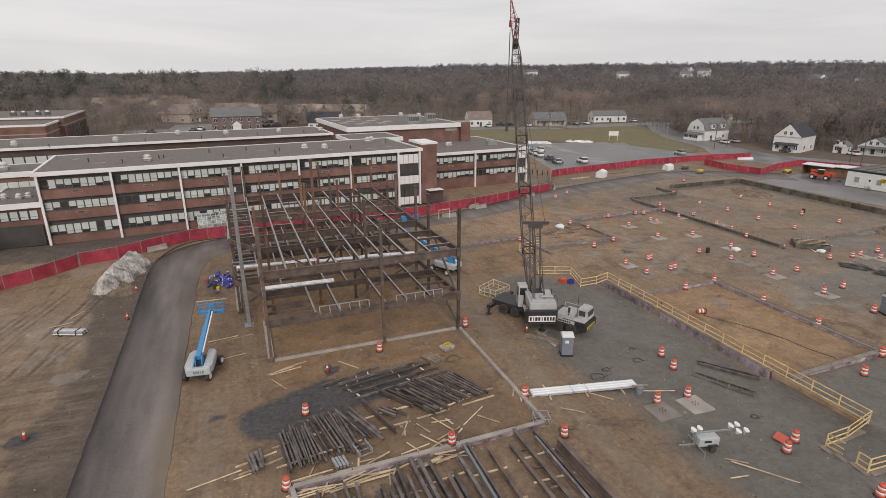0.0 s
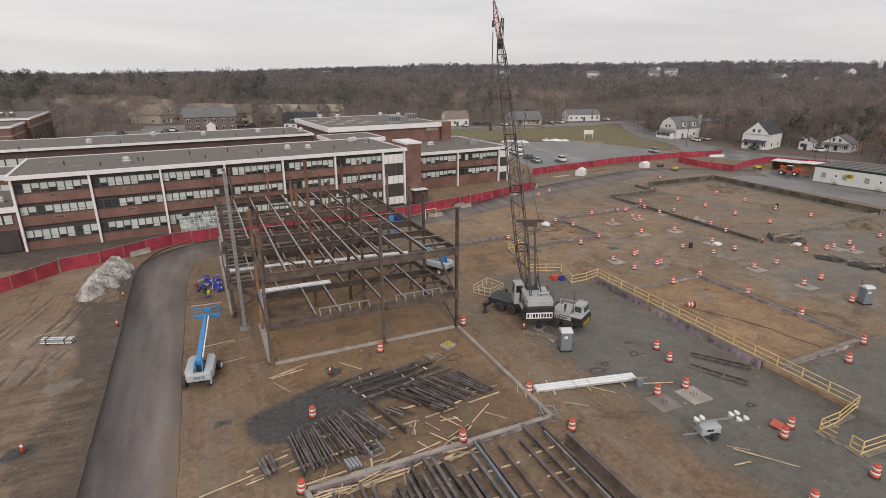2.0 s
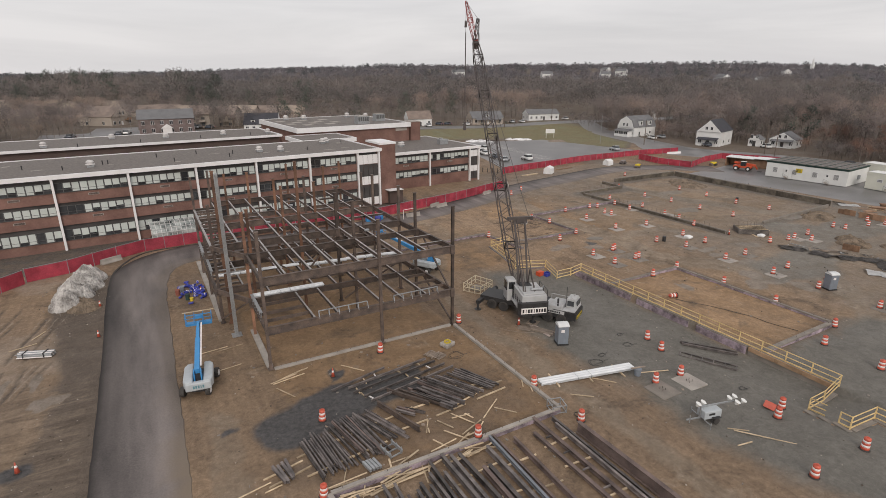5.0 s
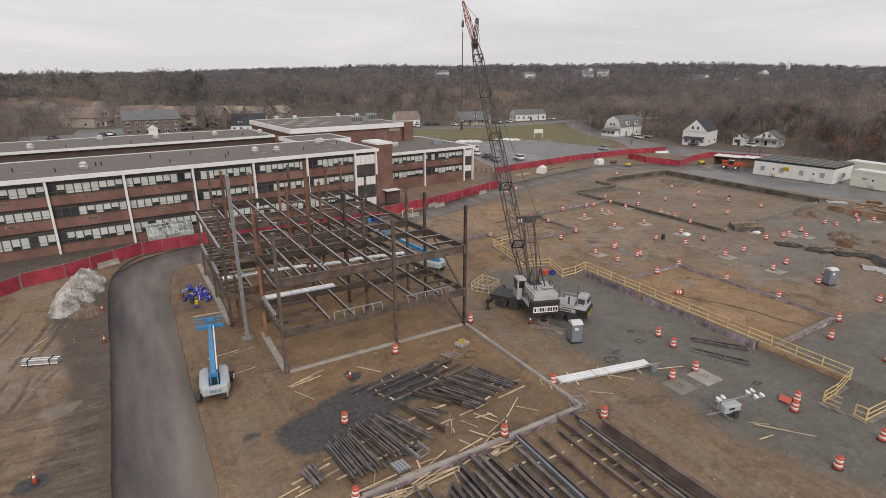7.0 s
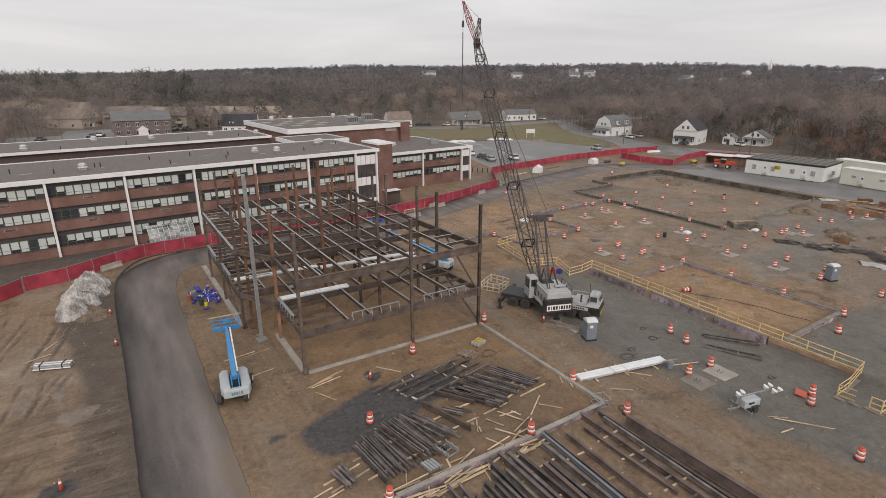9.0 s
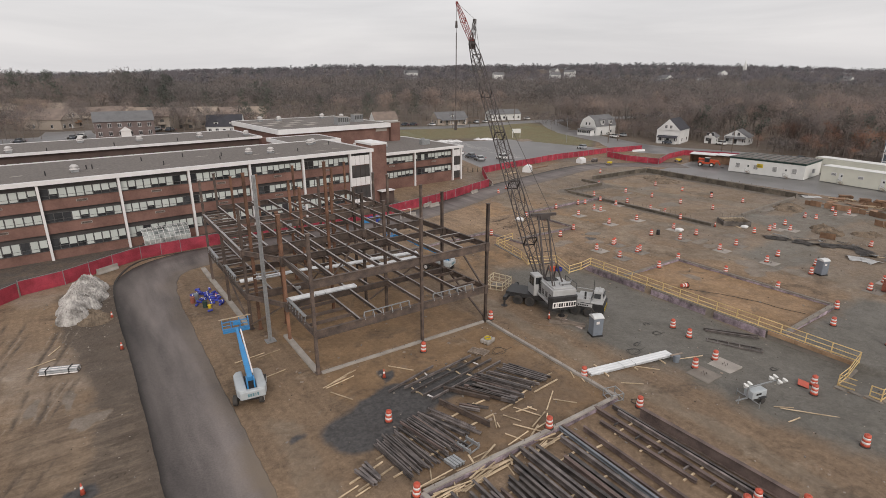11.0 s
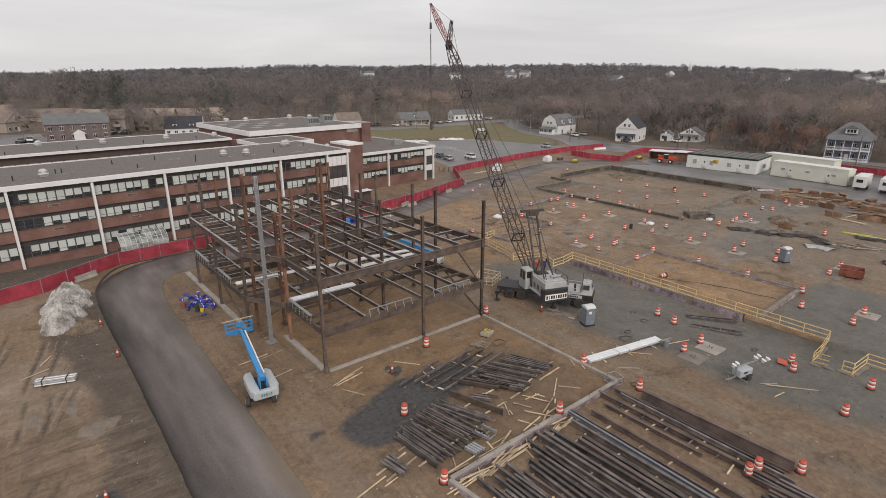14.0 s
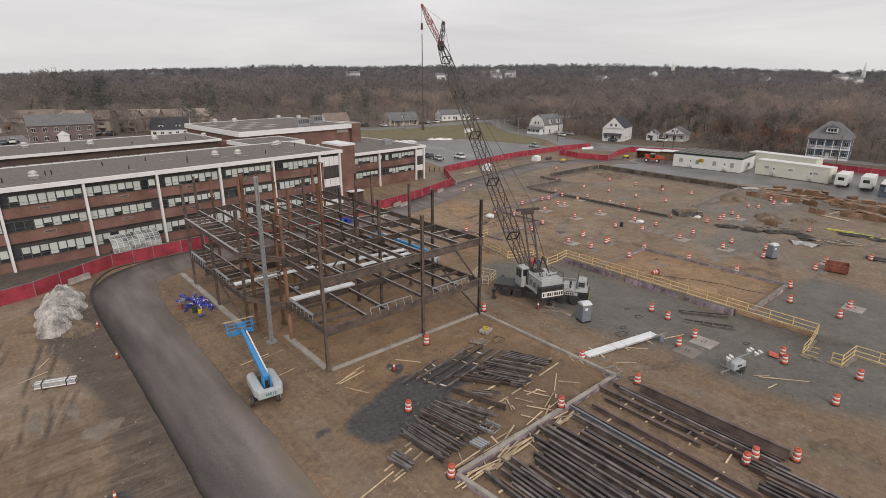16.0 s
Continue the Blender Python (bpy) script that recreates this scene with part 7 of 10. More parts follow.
BOARD_PALE = material("pale_pinkish_board", (0.46, 0.38, 0.34), 0.8, 0, 0.2, 1.0, 10, 0.1, None, 0.2)


def lumber(x, y, z, length, rz, label="raw pale timber board lying on the ground", mat=LUMBER, w=0.1, h=0.05, rx=0, ry=0):
    key = ("lumber", round(length, 1), w, h, mat.name)
    if key not in SECTIONS:
        b = bmesh.new()
        box(b, 0, 0, 0, round(length, 1), w, h)
        SECTIONS[key] = mesh_of("timber_board", b, mat)
    ob = new("timber_board", SECTIONS[key])
    ob.matrix_basis = pose(x, y, base_z(x, y) + relief(x, y) + z, rx, ry, rz)
    return tagged(ob, label, "timber", "loose timber")


# bearers under the steel
for x0, x1, y in ((0.2, 3.4, 36.2), (0.4, 3.6, 33.8), (3.2, 6.0, 36.6), (3.4, 6.2, 34.2), (-2.4, 0.0, 35.1), (-2.2, 0.4, 34.2), (5.6, 7.6, 37.0), (7.6, 9.8, 37.2), (8.4, 10.2, 35.3), (10.4, 12.8, 37.4), (11.6, 14.0, 35.6),
                  (12.6, 15.0, 38.3), (13.6, 16.2, 36.4), (15.2, 17.4, 37.9), (15.8, 18.4, 36.0), (16.6, 18.8, 37.2)):
    lumber((x0 + x1) / 2, y, 0.02, x1 - x0 + 0.6, 8 + rng.uniform(-6, 6), w=0.12, h=0.1)
for y in (28.0, 25.2, 22.4, 19.6):
    for x0, x1 in ((2.0, 5.6), (5.7, 9.3), (9.4, 12.8), (12.9, 15.6), (16.6, 19.8)):
        lumber((x0 + x1) / 2, y + rng.uniform(-0.5, 0.5), 0.02, x1 - x0, rng.uniform(-6, 6), w=0.12, h=0.1)
for x, y in ((6.9, 42.0), (7.1, 41.2), (7.6, 40.4), (8.0, 43.2), (11.4, 43.2), (11.8, 42.3), (12.4, 41.4), (13.6, 43.8), (14.2, 42.6), (9.2, 43.9)):
    lumber(x, y, 0.03, 0.9, 100 + rng.uniform(-15, 15), "short pale bearer under dark steel", BAND_WHITE if rng.random() < 0.4 else LUMBER, 0.1, 0.09)
# heap of boards along the low wall
for k in range(46):
    x = rng.uniform(1.4, 13.0)
    side = rng.choice((-1, -1, -1, 1))
    lumber(x, 31.0 + side * rng.uniform(0.4, 1.1), 0.03 + 0.07 * (k % 4), rng.uniform(1.2, 3.8), rng.gauss(4, 9) + (0 if rng.random() < 0.9 else 60), w=rng.choice((0.09, 0.14)), ry=rng.uniform(-2, 2))
for k in range(10):
    lumber(rng.uniform(9.5, 15.5), rng.uniform(31.8, 34.6), 0.03 + 0.05 * (k % 3), rng.choice((0.6, 0.9, 1.6, 2.4, 3.2)), rng.uniform(0, 180))
for x, y, length, rz in ((15.8, 34.2, 3.0, 35), (16.8, 33.4, 2.0, -50), (-4.0, 33.9, 3.6, 12), (-2.2, 33.6, 1.2, 10), (1.6, 47.2, 2.6, 14), (2.2, 47.5, 2.8, 20), (2.0, 46.9, 3.0, 10), (3.0, 47.7, 2.2, 18), (1.2, 44.8, 2.4, -62), (7.8, 46.0, 2.6, -52),
                         (-25.4, 46.0, 3.2, 58), (-27.8, 49.0, 2.6, 10), (-28.5, 50, 2.0, -8), (-27, 57, 2.2, 40), (-30.4, 58, 2.6, 35), (-3.6, 56.0, 3.0, 8), (-1.9, 55.8, 2.6, 10), (-3.0, 51.6, 3.2, 10), (-20.6, 66, 2.4, 20), (-19.6, 68.5, 2.0, 60),
                         (27.6, 33.0, 2.2, -50), (33.0, 20.6, 5.2, -52), (30.6, 21.2, 1.4, -10), (31.9, 22.6, 1.6, -40), (24.0, 32.0, 2.0, -40), (33.1, 32.0, 3.0, -20), (20.6, 36.2, 1.6, 60), (20.9, 36.0, 1.7, 75), (21.2, 34.8, 1.5, 50), (20.8, 35.2, 1.6, 65)):
    lumber(x, y, 0.03, length, rz)


for k in range(7):
    lumber(28.72 + 0.13 * (k % 5), 43.7 + 0.12 * (k % 3), 0.04 + 0.06 * (k // 5), 2.9, -87 + 2 * (k % 3), "pale board in a small pile beside the crane", BOARD_PALE, 0.12, 0.05)


def pallet(x, y, rz, mat=OLD_WOOD, label="weathered wooden pallet lying on earth"):
    t = thing("pallet", pose(x, y, base_z(x, y) + relief(x, y) + 0.02, 0, 0, rz), label, "pallet", "pallets")
    for i in range(3):
        b = bmesh.new()
        box(b, 0, -0.5 + i * 0.5, 0, 1.2, 0.09, 0.09)
        part("bearer", b, mat, t)
    for i in range(7):
        b = bmesh.new()
        box(b, -0.54 + i * 0.18, 0, 0.092, 0.1, 1.08, 0.022)
        part("slat", b, mat, t)


pallet(16.1, 44.0, 20)
pallet(15.6, 44.6, 25)


def sack_pallet():
    t = thing("loaded_pallet", pose(17.9, 45.4, base_z(17.9, 45.4), 0, 0, 18), "pallet of pale sacks with a yellow coil on top", "pallet")
    for k in range(3):
        b = bmesh.new()
        box(b, 0, -0.42 + 0.42 * k, 0, 1.2, 0.1, 0.1)
        part("bearer", b, OLD_WOOD, t)
    for k in range(6):
        b = bmesh.new()
        box(b, -0.34 + 0.68 * (k % 2), -0.36 + 0.36 * (k // 2), 0.1, 0.64, 0.34, 0.4)
        soften(b, 0.08, 2)
        part("sack", b, PALE_CONCRETE, t, "", True)
    for r, z in ((0.34, 0.5), (0.26, 0.56), (0.3, 0.62)):
        b = bmesh.new()
        for i in range(14):
            a, e = 2 * math.pi * i / 14, 2 * math.pi * (i + 1) / 14
            bar(b, (r * math.cos(a), r * math.sin(a), z), (r * math.cos(e), r * math.sin(e), z), 0.06, 0.05)
        part("coil", b, YELLOW, t)


sack_pallet()


def plank_stack(x, y, rz, n, length, label, mat=OLD_WOOD):
    t = thing("plank_stack", pose(x, y, base_z(x, y) + 0.03, 0, 0, rz), label, "timber stack", "timber stacks")
    for k in range(n):
        b = bmesh.new()
        box(b, rng.uniform(-0.15, 0.15), -0.45 + 0.24 * (k % 4), 0.06 * (k // 4), length, 0.22, 0.055)
        part("plank", b, mat, t)


plank_stack(29.0, 43.8, -62, 11, 2.6, "stack of pale timber planks beside the crane")
plank_stack(27.6, 45.2, -50, 4, 1.4, "few short timber planks on earth beside the crane")


def galvanised_pieces():
    for i in range(4):
        for k in range(2):
            loose_beam(4.0 + i * 0.25, 33.0, 4.2 + i * 0.25, 31.9, 0.03 + k * 0.14, 0.12, 0.2, GALV, "short grey galvanised steel section in a neat stack", 0, True)
    t = thing("steel_cradle", pose(6.3, 33.2, base_z(6.3, 33.2) + 0.02, 0, 0, 12), "small open steel cradle on the ground", "steel cradle")
    for s in (-1, 1):
        b = bmesh.new()
        bar(b, (s * 0.5, -0.7, 0.3), (s * 0.5, 0.7, 0.3), 0.1, 0.25)
        part("side", b, GALV, t)
        for y in (-0.6, 0.0, 0.6):
            b = bmesh.new()
            bar(b, (s * 0.5, y, 0), (s * 0.5, y, 0.55), 0.08, 0.08)
            part("upright", b, GALV, t)
    for y in (-0.6, 0.0, 0.6):
        b = bmesh.new()
        bar(b, (-0.5, y, 0.1), (0.5, y, 0.1), 0.08, 0.1)
        part("cross_bar", b, GALV, t)
    t = thing("steel_cage", pose(20.6, 31.4, base_z(20.6, 31.4), 0, 0, -15), "small pale steel cage at the wall corner", "steel cage")
    for z in (0.1, 0.7):
        for a, e in (((-0.6, -0.6), (0.6, -0.6)), ((0.6, -0.6), (0.6, 0.6)), ((0.6, 0.6), (-0.6, 0.6)), ((-0.6, 0.6), (-0.6, -0.6))):
            b = bmesh.new()
            bar(b, (*a, z), (*e, z), 0.06, 0.06)
            part("bar", b, GALV, t)
    for x in (-0.6, 0.6):
        for y in (-0.6, 0.6):
            b = bmesh.new()
            bar(b, (x, y, 0), (x, y, 0.75), 0.06, 0.06)
            part("post", b, GALV, t)


galvanised_pieces()


def mast_ladder():
    """The pale lattice mast standing at the corner of the frame."""
    t = thing("hoist_mast", pose(-0.85, 58.3, 0.05), "tall pale galvanised lattice mast standing beside the steel frame", "mast")
    lattice(t, (0, 0, 0.2), (-0.1, -0.7, 17.6), 0.27, 0.24, GALV, "mast_section", 44, 0.1, 0.05)
    b = bmesh.new()
    bar(b, (0, 0, 0.2), (-0.1, -0.7, 17.5), 0.17, 0.17)
    part("inner_tube", b, GALV, t)
    b = bmesh.new()
    box(b, 0, 0, 0, 1.0, 0.9, 0.16)
    part("base_plate", b, GALV, t)
    for z in (7.2, 7.6):
        b = bmesh.new()
        bar(b, (-0.9, 0.1, z), (1.6, 0.0, z), 0.1, 0.1)
        part("tie_arm", b, GALV, t)


mast_ladder()


# ---------------------------------------------------------------- heaps and clutter
def heap(name, pts, height, mat, label, category, seed=0, res=26, rough=0.3, kind=""):
    """A heap over a rounded plan: pts are (x, y, radius) of its swellings."""
    x0, x1 = min(p[0] - p[2] for p in pts), max(p[0] + p[2] for p in pts)
    y0, y1 = min(p[1] - p[2] for p in pts), max(p[1] + p[2] for p in pts)
    n = res
    b = bmesh.new()
    grid = []
    for j in range(n + 1):
        line = []
        for i in range(n + 1):
            x, y = x0 + (x1 - x0) * i / n, y0 + (y1 - y0) * j / n
            h = max((max(0, 1 - math.hypot(x - px, y - py) / r) for px, py, r in pts)) ** 0.8 * height
            h += (rough * noise.noise((x * 1.3, y * 1.3, seed)) + rough * 0.7 * noise.noise((x * 3.1, y * 3.1, seed)) + rough * 0.45 * noise.noise((x * 8.0, y * 8.0, seed))) * (1 if h > 0.1 else 0)
            line.append(b.verts.new((x, y, base_z(x, y) + (h if h > 0.02 else -0.25))))
        grid.append(line)
    for j in range(n):
        for i in range(n):
            b.faces.new((grid[j][i], grid[j][i + 1], grid[j + 1][i + 1], grid[j + 1][i]))
    return solid(name, b, mat, label, category, kind=kind)


WET_SOIL = material("wet_brown_soil", (0.125, 0.095, 0.068), 0.9, 0, 0.4, 0.8, 6, 0.3, (0.19, 0.145, 0.105))
heap("crushed_stone_mound", [(-17.3, 79.0, 2.4), (-16.7, 82.2, 2.7), (-16.2, 85.4, 2.4), (-17.8, 76.2, 1.9)], 2.3, RUBBLE, "heap of pale crushed stone beside the site road", "rubble heap", 3, 110, 0.35)
heap("earth_mound", [(-15.8, 74.6, 1.9), (-16.6, 76.4, 1.7)], 0.8, WET_SOIL, "low mound of brown earth at the foot of the stone heap", "soil heap", 8, 40, 0.25)
heap("earth_mound", [(96.5, 44.6, 2.6), (98.5, 46.2, 2.2)], 1.1, WET_SOIL, "mound of dug brown earth behind a formwork panel", "soil heap", 9, 40, 0.3)
heap("earth_mound", [(116, 92, 4.5), (118.4, 95.5, 4.0)], 0.9, WET_SOIL, "low mound of dug brown earth inside the foundation walls", "soil heap", 10, 40, 0.25)
heap("earth_mound", [(110, 57.6, 3.0), (113, 58.2, 2.6)], 0.9, WET_SOIL, "low mound of dug brown earth beside a foundation wall", "soil heap", 11, 40, 0.25)
heap("earth_mound", [(100.5, 40.4, 2.0), (102.2, 39.6, 1.6)], 0.7, WET_SOIL, "small mound of dug brown earth among plastic sheets", "soil heap", 12, 36, 0.25)


def stones():
    """Loose stones round the heap and over the left-hand ground, as one scatter."""
    b = bmesh.new()
    r = random.Random(5)
    for k in range(120):
        if k < 95:
            x, y = -15.6 + r.gauss(0, 2.2), 79 + r.gauss(0, 4.5)
        else:
            x, y = r.uniform(-32, -14), r.uniform(24, 86)
        s = r.uniform(0.04, 0.11)
        bmesh.ops.create_icosphere(b, subdivisions=1, radius=s, matrix=pose(x, y, base_z(x, y) + relief(x, y) + s * 0.3, r.uniform(0, 90), r.uniform(0, 90), 0) @ Matrix.Diagonal((1, r.uniform(0.6, 1), r.uniform(0.5, 0.9), 1)))
    solid("loose_stones", b, CONCRETE, "loose pale stones scattered over brown earth", "stones", kind="stuff")


stones()


def litter():
    """Small dark and pale scraps trodden into the mud all over the site."""
    r = random.Random(9)
    for mat, n, lab in ((CONCRETE, 340, "scattered grey crumbs of concrete on brown earth"), (OLD_WOOD, 260, "scattered wood scraps on brown earth")):
        b = bmesh.new()
        for k in range(n):
            x, y = r.uniform(-5, 120), r.uniform(14, 104)
            if x < 22 and y > 62:
                continue
            s = r.uniform(0.08, 0.3)
            box(b, x, y, base_z(x, y) + relief(x, y) - 0.01, s, s * r.uniform(0.3, 1), r.uniform(0.03, 0.1), r.uniform(0, 180))
        solid("site_debris", b, mat, lab, "debris", kind="stuff")


litter()


def clods():
    """Small lumps of earth and gravel lying about the open ground."""
    r = random.Random(31)
    for mat, n, lab in ((CLOD_DARK, 500, "small dark clods of earth lying on the site"), (CLOD_PALE, 500, "small pale pebbles lying on the site")):
        co, faces = [], []
        for k in range(n):
            zone = r.random()
            x, y = (r.uniform(-4, 46), r.uniform(10, 50)) if zone < 0.45 else (r.gauss(-16, 2.2), r.uniform(26, 80)) if zone < 0.75 else (r.uniform(46, 110), r.uniform(26, 100))
            if -13.6 < x < -6.6 or (-2.5 < x < 21 and 49 < y < 86):
                continue
            s = r.uniform(0.03, 0.11) * (1.0 if zone < 0.75 else 1.6)
            z = base_z(x, y) + relief(x, y)
            i = len(co)
            for a in range(5):
                co.append((x + s * r.uniform(0.7, 1.2) * math.cos(a * 1.257), y + s * r.uniform(0.7, 1.2) * math.sin(a * 1.257), z - 0.02))
            co.append((x + s * r.uniform(-0.3, 0.3), y + s * r.uniform(-0.3, 0.3), z + s * r.uniform(0.5, 1.0)))
            faces += [(i + a, i + (a + 1) % 5, i + 5) for a in range(5)]
        me = bpy.data.meshes.new("loose_clods")
        me.from_pydata(co, [], faces)
        me.materials.append(mat)
        tagged(new("loose_clods", me), lab, "debris", kind="stuff")


CLOD_DARK = material("dark_clod", (0.075, 0.058, 0.045), 0.95, 0, 0.4, 1.5, 9, 0.2)
CLOD_PALE = material("pale_pebble", (0.32, 0.28, 0.24), 0.9, 0, 0.4, 1.5, 9, 0.2)
clods()


def hose(pts, r, mat, label, rise=0.03):
    """A hose or cable lying on the ground along a curve."""
    line = smooth_line(pts, 0.25)
    b = bmesh.new()
    ring = []
    for i, (x, y) in enumerate(line):
        a, e = line[max(0, i - 1)], line[min(len(line) - 1, i + 1)]
        d = Vector((e[0] - a[0], e[1] - a[1], 0)).normalized()
        s = Vector((d.y, -d.x, 0))
        c = Vector((x, y, base_z(x, y) + relief(x, y) + rise))
        ring.append([b.verts.new(c + s * (r * math.cos(k * 1.257)) + Vector((0, 0, r * math.sin(k * 1.257)))) for k in range(5)])
    for p, q in zip(ring, ring[1:]):
        for k in range(5):
            b.faces.new((p[k], p[(k + 1) % 5], q[(k + 1) % 5], q[k]))
    solid("hose", b, mat, label, "hose", "hoses and cables")


def coil(x, y, s, seed):
    r = random.Random(seed)
    pts = [(x + s * (0.7 + 0.4 * r.random()) * math.cos(a * 0.9), y + s * (0.6 + 0.4 * r.random()) * math.sin(a * 0.9)) for a in range(12)]
    hose(pts + [(x + s * 2.0, y + s * r.uniform(-0.6, 0.8))], 0.016, BLACK, "tangled black cable lying in loose loops", 0.04)


hose([(49.3, 42.7), (51.3, 39.5), (53.0, 35.5), (53.4, 33.0), (54.2, 30.3)], 0.03, BLACK, "long dark hose lying across an earth-filled bay")
for x, y, s, k in ((35.2, 37.2, 0.6, 1), (29.3, 35.8, 0.8, 2), (17.7, 43.3, 0.8, 3), (31.0, 36.6, 0.5, 4), (36.4, 39.4, 0.4, 5), (21.8, 30.0, 0.45, 6), (38.4, 26.4, 0.4, 7)):
    coil(x, y, s, k)
hose([(24.2, 47.6), (26.5, 44.6), (30.0, 43.4), (33.4, 44.0)], 0.02, OLD_WOOD, "thin pale rope strung along the ground by the crane")


def pipe_bundle():
    t = thing("pipe_bundle", pose(-19.1, 63.2, base_z(-19, 63) + 0.14, 0, 0, -21), "strapped bundle of pale grey pipes lying on mud", "pipe bundle")
    for k, (y, z) in enumerate([(i * 0.13 + (0.065 if j % 2 else 0), j * 0.115) for j in range(4) for i in range(7 - j % 2)]):
        b = bmesh.new()
        rod(b, (-1.6 + rng.uniform(-0.1, 0.1), y - 0.4, z), (1.6, y - 0.4, z), 0.06, None, 8)
        part("pipe", b, GALV if k % 3 else BAND_WHITE, t)
    for x in (-1.0, 0.9):
        b = bmesh.new()
        box(b, x, 0, -0.08, 0.06, 0.98, 0.55)
        part("strap", b, BLACK, t)


pipe_bundle()


def blue_bundles():
    r = random.Random(4)
    for k in range(52):
        x, y = r.gauss(-3.9, 0.8), r.gauss(73.6, 1.9)
        x = min(-2.7, max(-5.9, x))
        t = thing("hose_bundle", pose(x, y, base_z(x, y) + 0.02 + 0.2 * (k % 3 > 1), r.uniform(-12, 12), r.uniform(-12, 12), r.uniform(0, 180)), "deep blue wrapped bundle in a loose heap on earth", "bundle", "blue bundles")
        b = bmesh.new()
        box(b, 0, 0, 0, 0.6, 0.26, 0.22)
        soften(b, 0.05, 2)
        part("wrapped_roll", b, DEEP_BLUE, t, "", True)
        if k % 2 == 0:
            b = bmesh.new()
            box(b, 0.1, 0, 0.0, 0.08, 0.28, 0.23)
            part("band", b, BAND_WHITE, t)
    for x, y, mat, nm in ((-5.7, 73.6, DUMP_RED, "rust-red open barrel"), (-5.1, 74.6, POTTY_GREY, "grey open barrel"), (-4.7, 71.4, DARK_GREEN, "dark green open barrel"), (-4.3, 70.9, YELLOW, "yellow plastic pail")):
        b = bmesh.new()
        h = 0.35 if mat is YELLOW else 0.7
        rod(b, (0, 0, 0), (0, 0, h), 0.2 if h < 0.5 else 0.27, 0.22 if h < 0.5 else 0.27, 16)
        rod(b, (0, 0, h - 0.01), (0, 0, h + 0.04), 0.23 if h < 0.5 else 0.29, 0.23 if h < 0.5 else 0.29, 16)
        solid("barrel", b, mat, nm + " beside a heap of blue bundles", "barrel", "barrels", m=pose(x, y, base_z(x, y) + 0.01, rng.uniform(-10, 10), 0, 0))


blue_bundles()


def crate(x, y, z, sx, sy, h, rz, col, label):
    t = thing("storage_bin", pose(x, y, base_z(x, y) + z, 0, 0, rz), label, "storage bin", "storage bins")
    for s in (-1, 1):
        for nm, bx in (("side", (0, s * sy / 2, 0, sx, 0.05, h)), ("end", (s * sx / 2, 0, 0, 0.05, sy - 0.06, h))):
            b = bmesh.new()
            box(b, *bx)
            part(nm, b, col, t)
    b = bmesh.new()
    box(b, 0, 0, 0.05, sx - 0.06, sy - 0.06, 0.04)
    part("floor", b, col, t)


crate(39.9, 57.9, 0, 0.9, 0.7, 0.55, 15, MACHINE_RED, "orange gang box by the yellow guard rail")
crate(40.85, 57.5, 0, 0.8, 0.6, 0.5, 15, DEEP_BLUE, "blue gang box by the yellow guard rail")
b = bmesh.new()
box(b, 0, 0, 0, 1.24, 0.94, 0.06)
solid("box_lid", b, MACHINE_RED, "orange lid on a gang box", "lid", m=pose(39.9, 57.9, base_z(39.9, 57.9) + 0.555, 0, 0, 15) @ Matrix.Diagonal((0.68, 0.68, 0.68, 1)))


def dumpster():
    t = thing("skip", pose(71.0, 26.9, base_z(71, 27) + 0.02, 0, 0, -75) @ Matrix.Diagonal((0.8, 0.8, 0.85, 1)), "worn dark red open-topped steel skip with ribbed sides", "skip")
    for s in (-1, 1):
        b = bmesh.new()
        profile(b, [(s * 0.95, 0.25), (s * 1.0, 0.25), (s * 1.25, 1.5), (s * 1.2, 1.5)], -1.7, 1.7)
        part("side", b, DUMP_RED, t)
        for k in range(5):
            b = bmesh.new()
            bar(b, (-1.6 + 0.8 * k, s * 1.0, 0.25), (-1.6 + 0.8 * k, s * 1.27, 1.5), 0.1, 0.1)
            part("rib", b, DUMP_RED, t)
        b = bmesh.new()
        bar(b, (s * 1.7, -1.2, 1.0), (s * 1.7, 1.2, 1.0), 0.06, 1.2)
        part("end", b, DUMP_RED, t)
        b = bmesh.new()
        bar(b, (-1.75, s * 1.25, 1.5), (1.75, s * 1.25, 1.5), 0.12, 0.12)
        part("rim", b, DUMP_RED, t)
    b = bmesh.new()
    box(b, 0, 0, 0.2, 3.4, 2.0, 0.08)
    part("floor", b, DUMP_RED, t)
    b = bmesh.new()
    box(b, 0, 0, 0, 3.2, 0.3, 0.2)
    part("skid", b, BLACK, t)


dumpster()


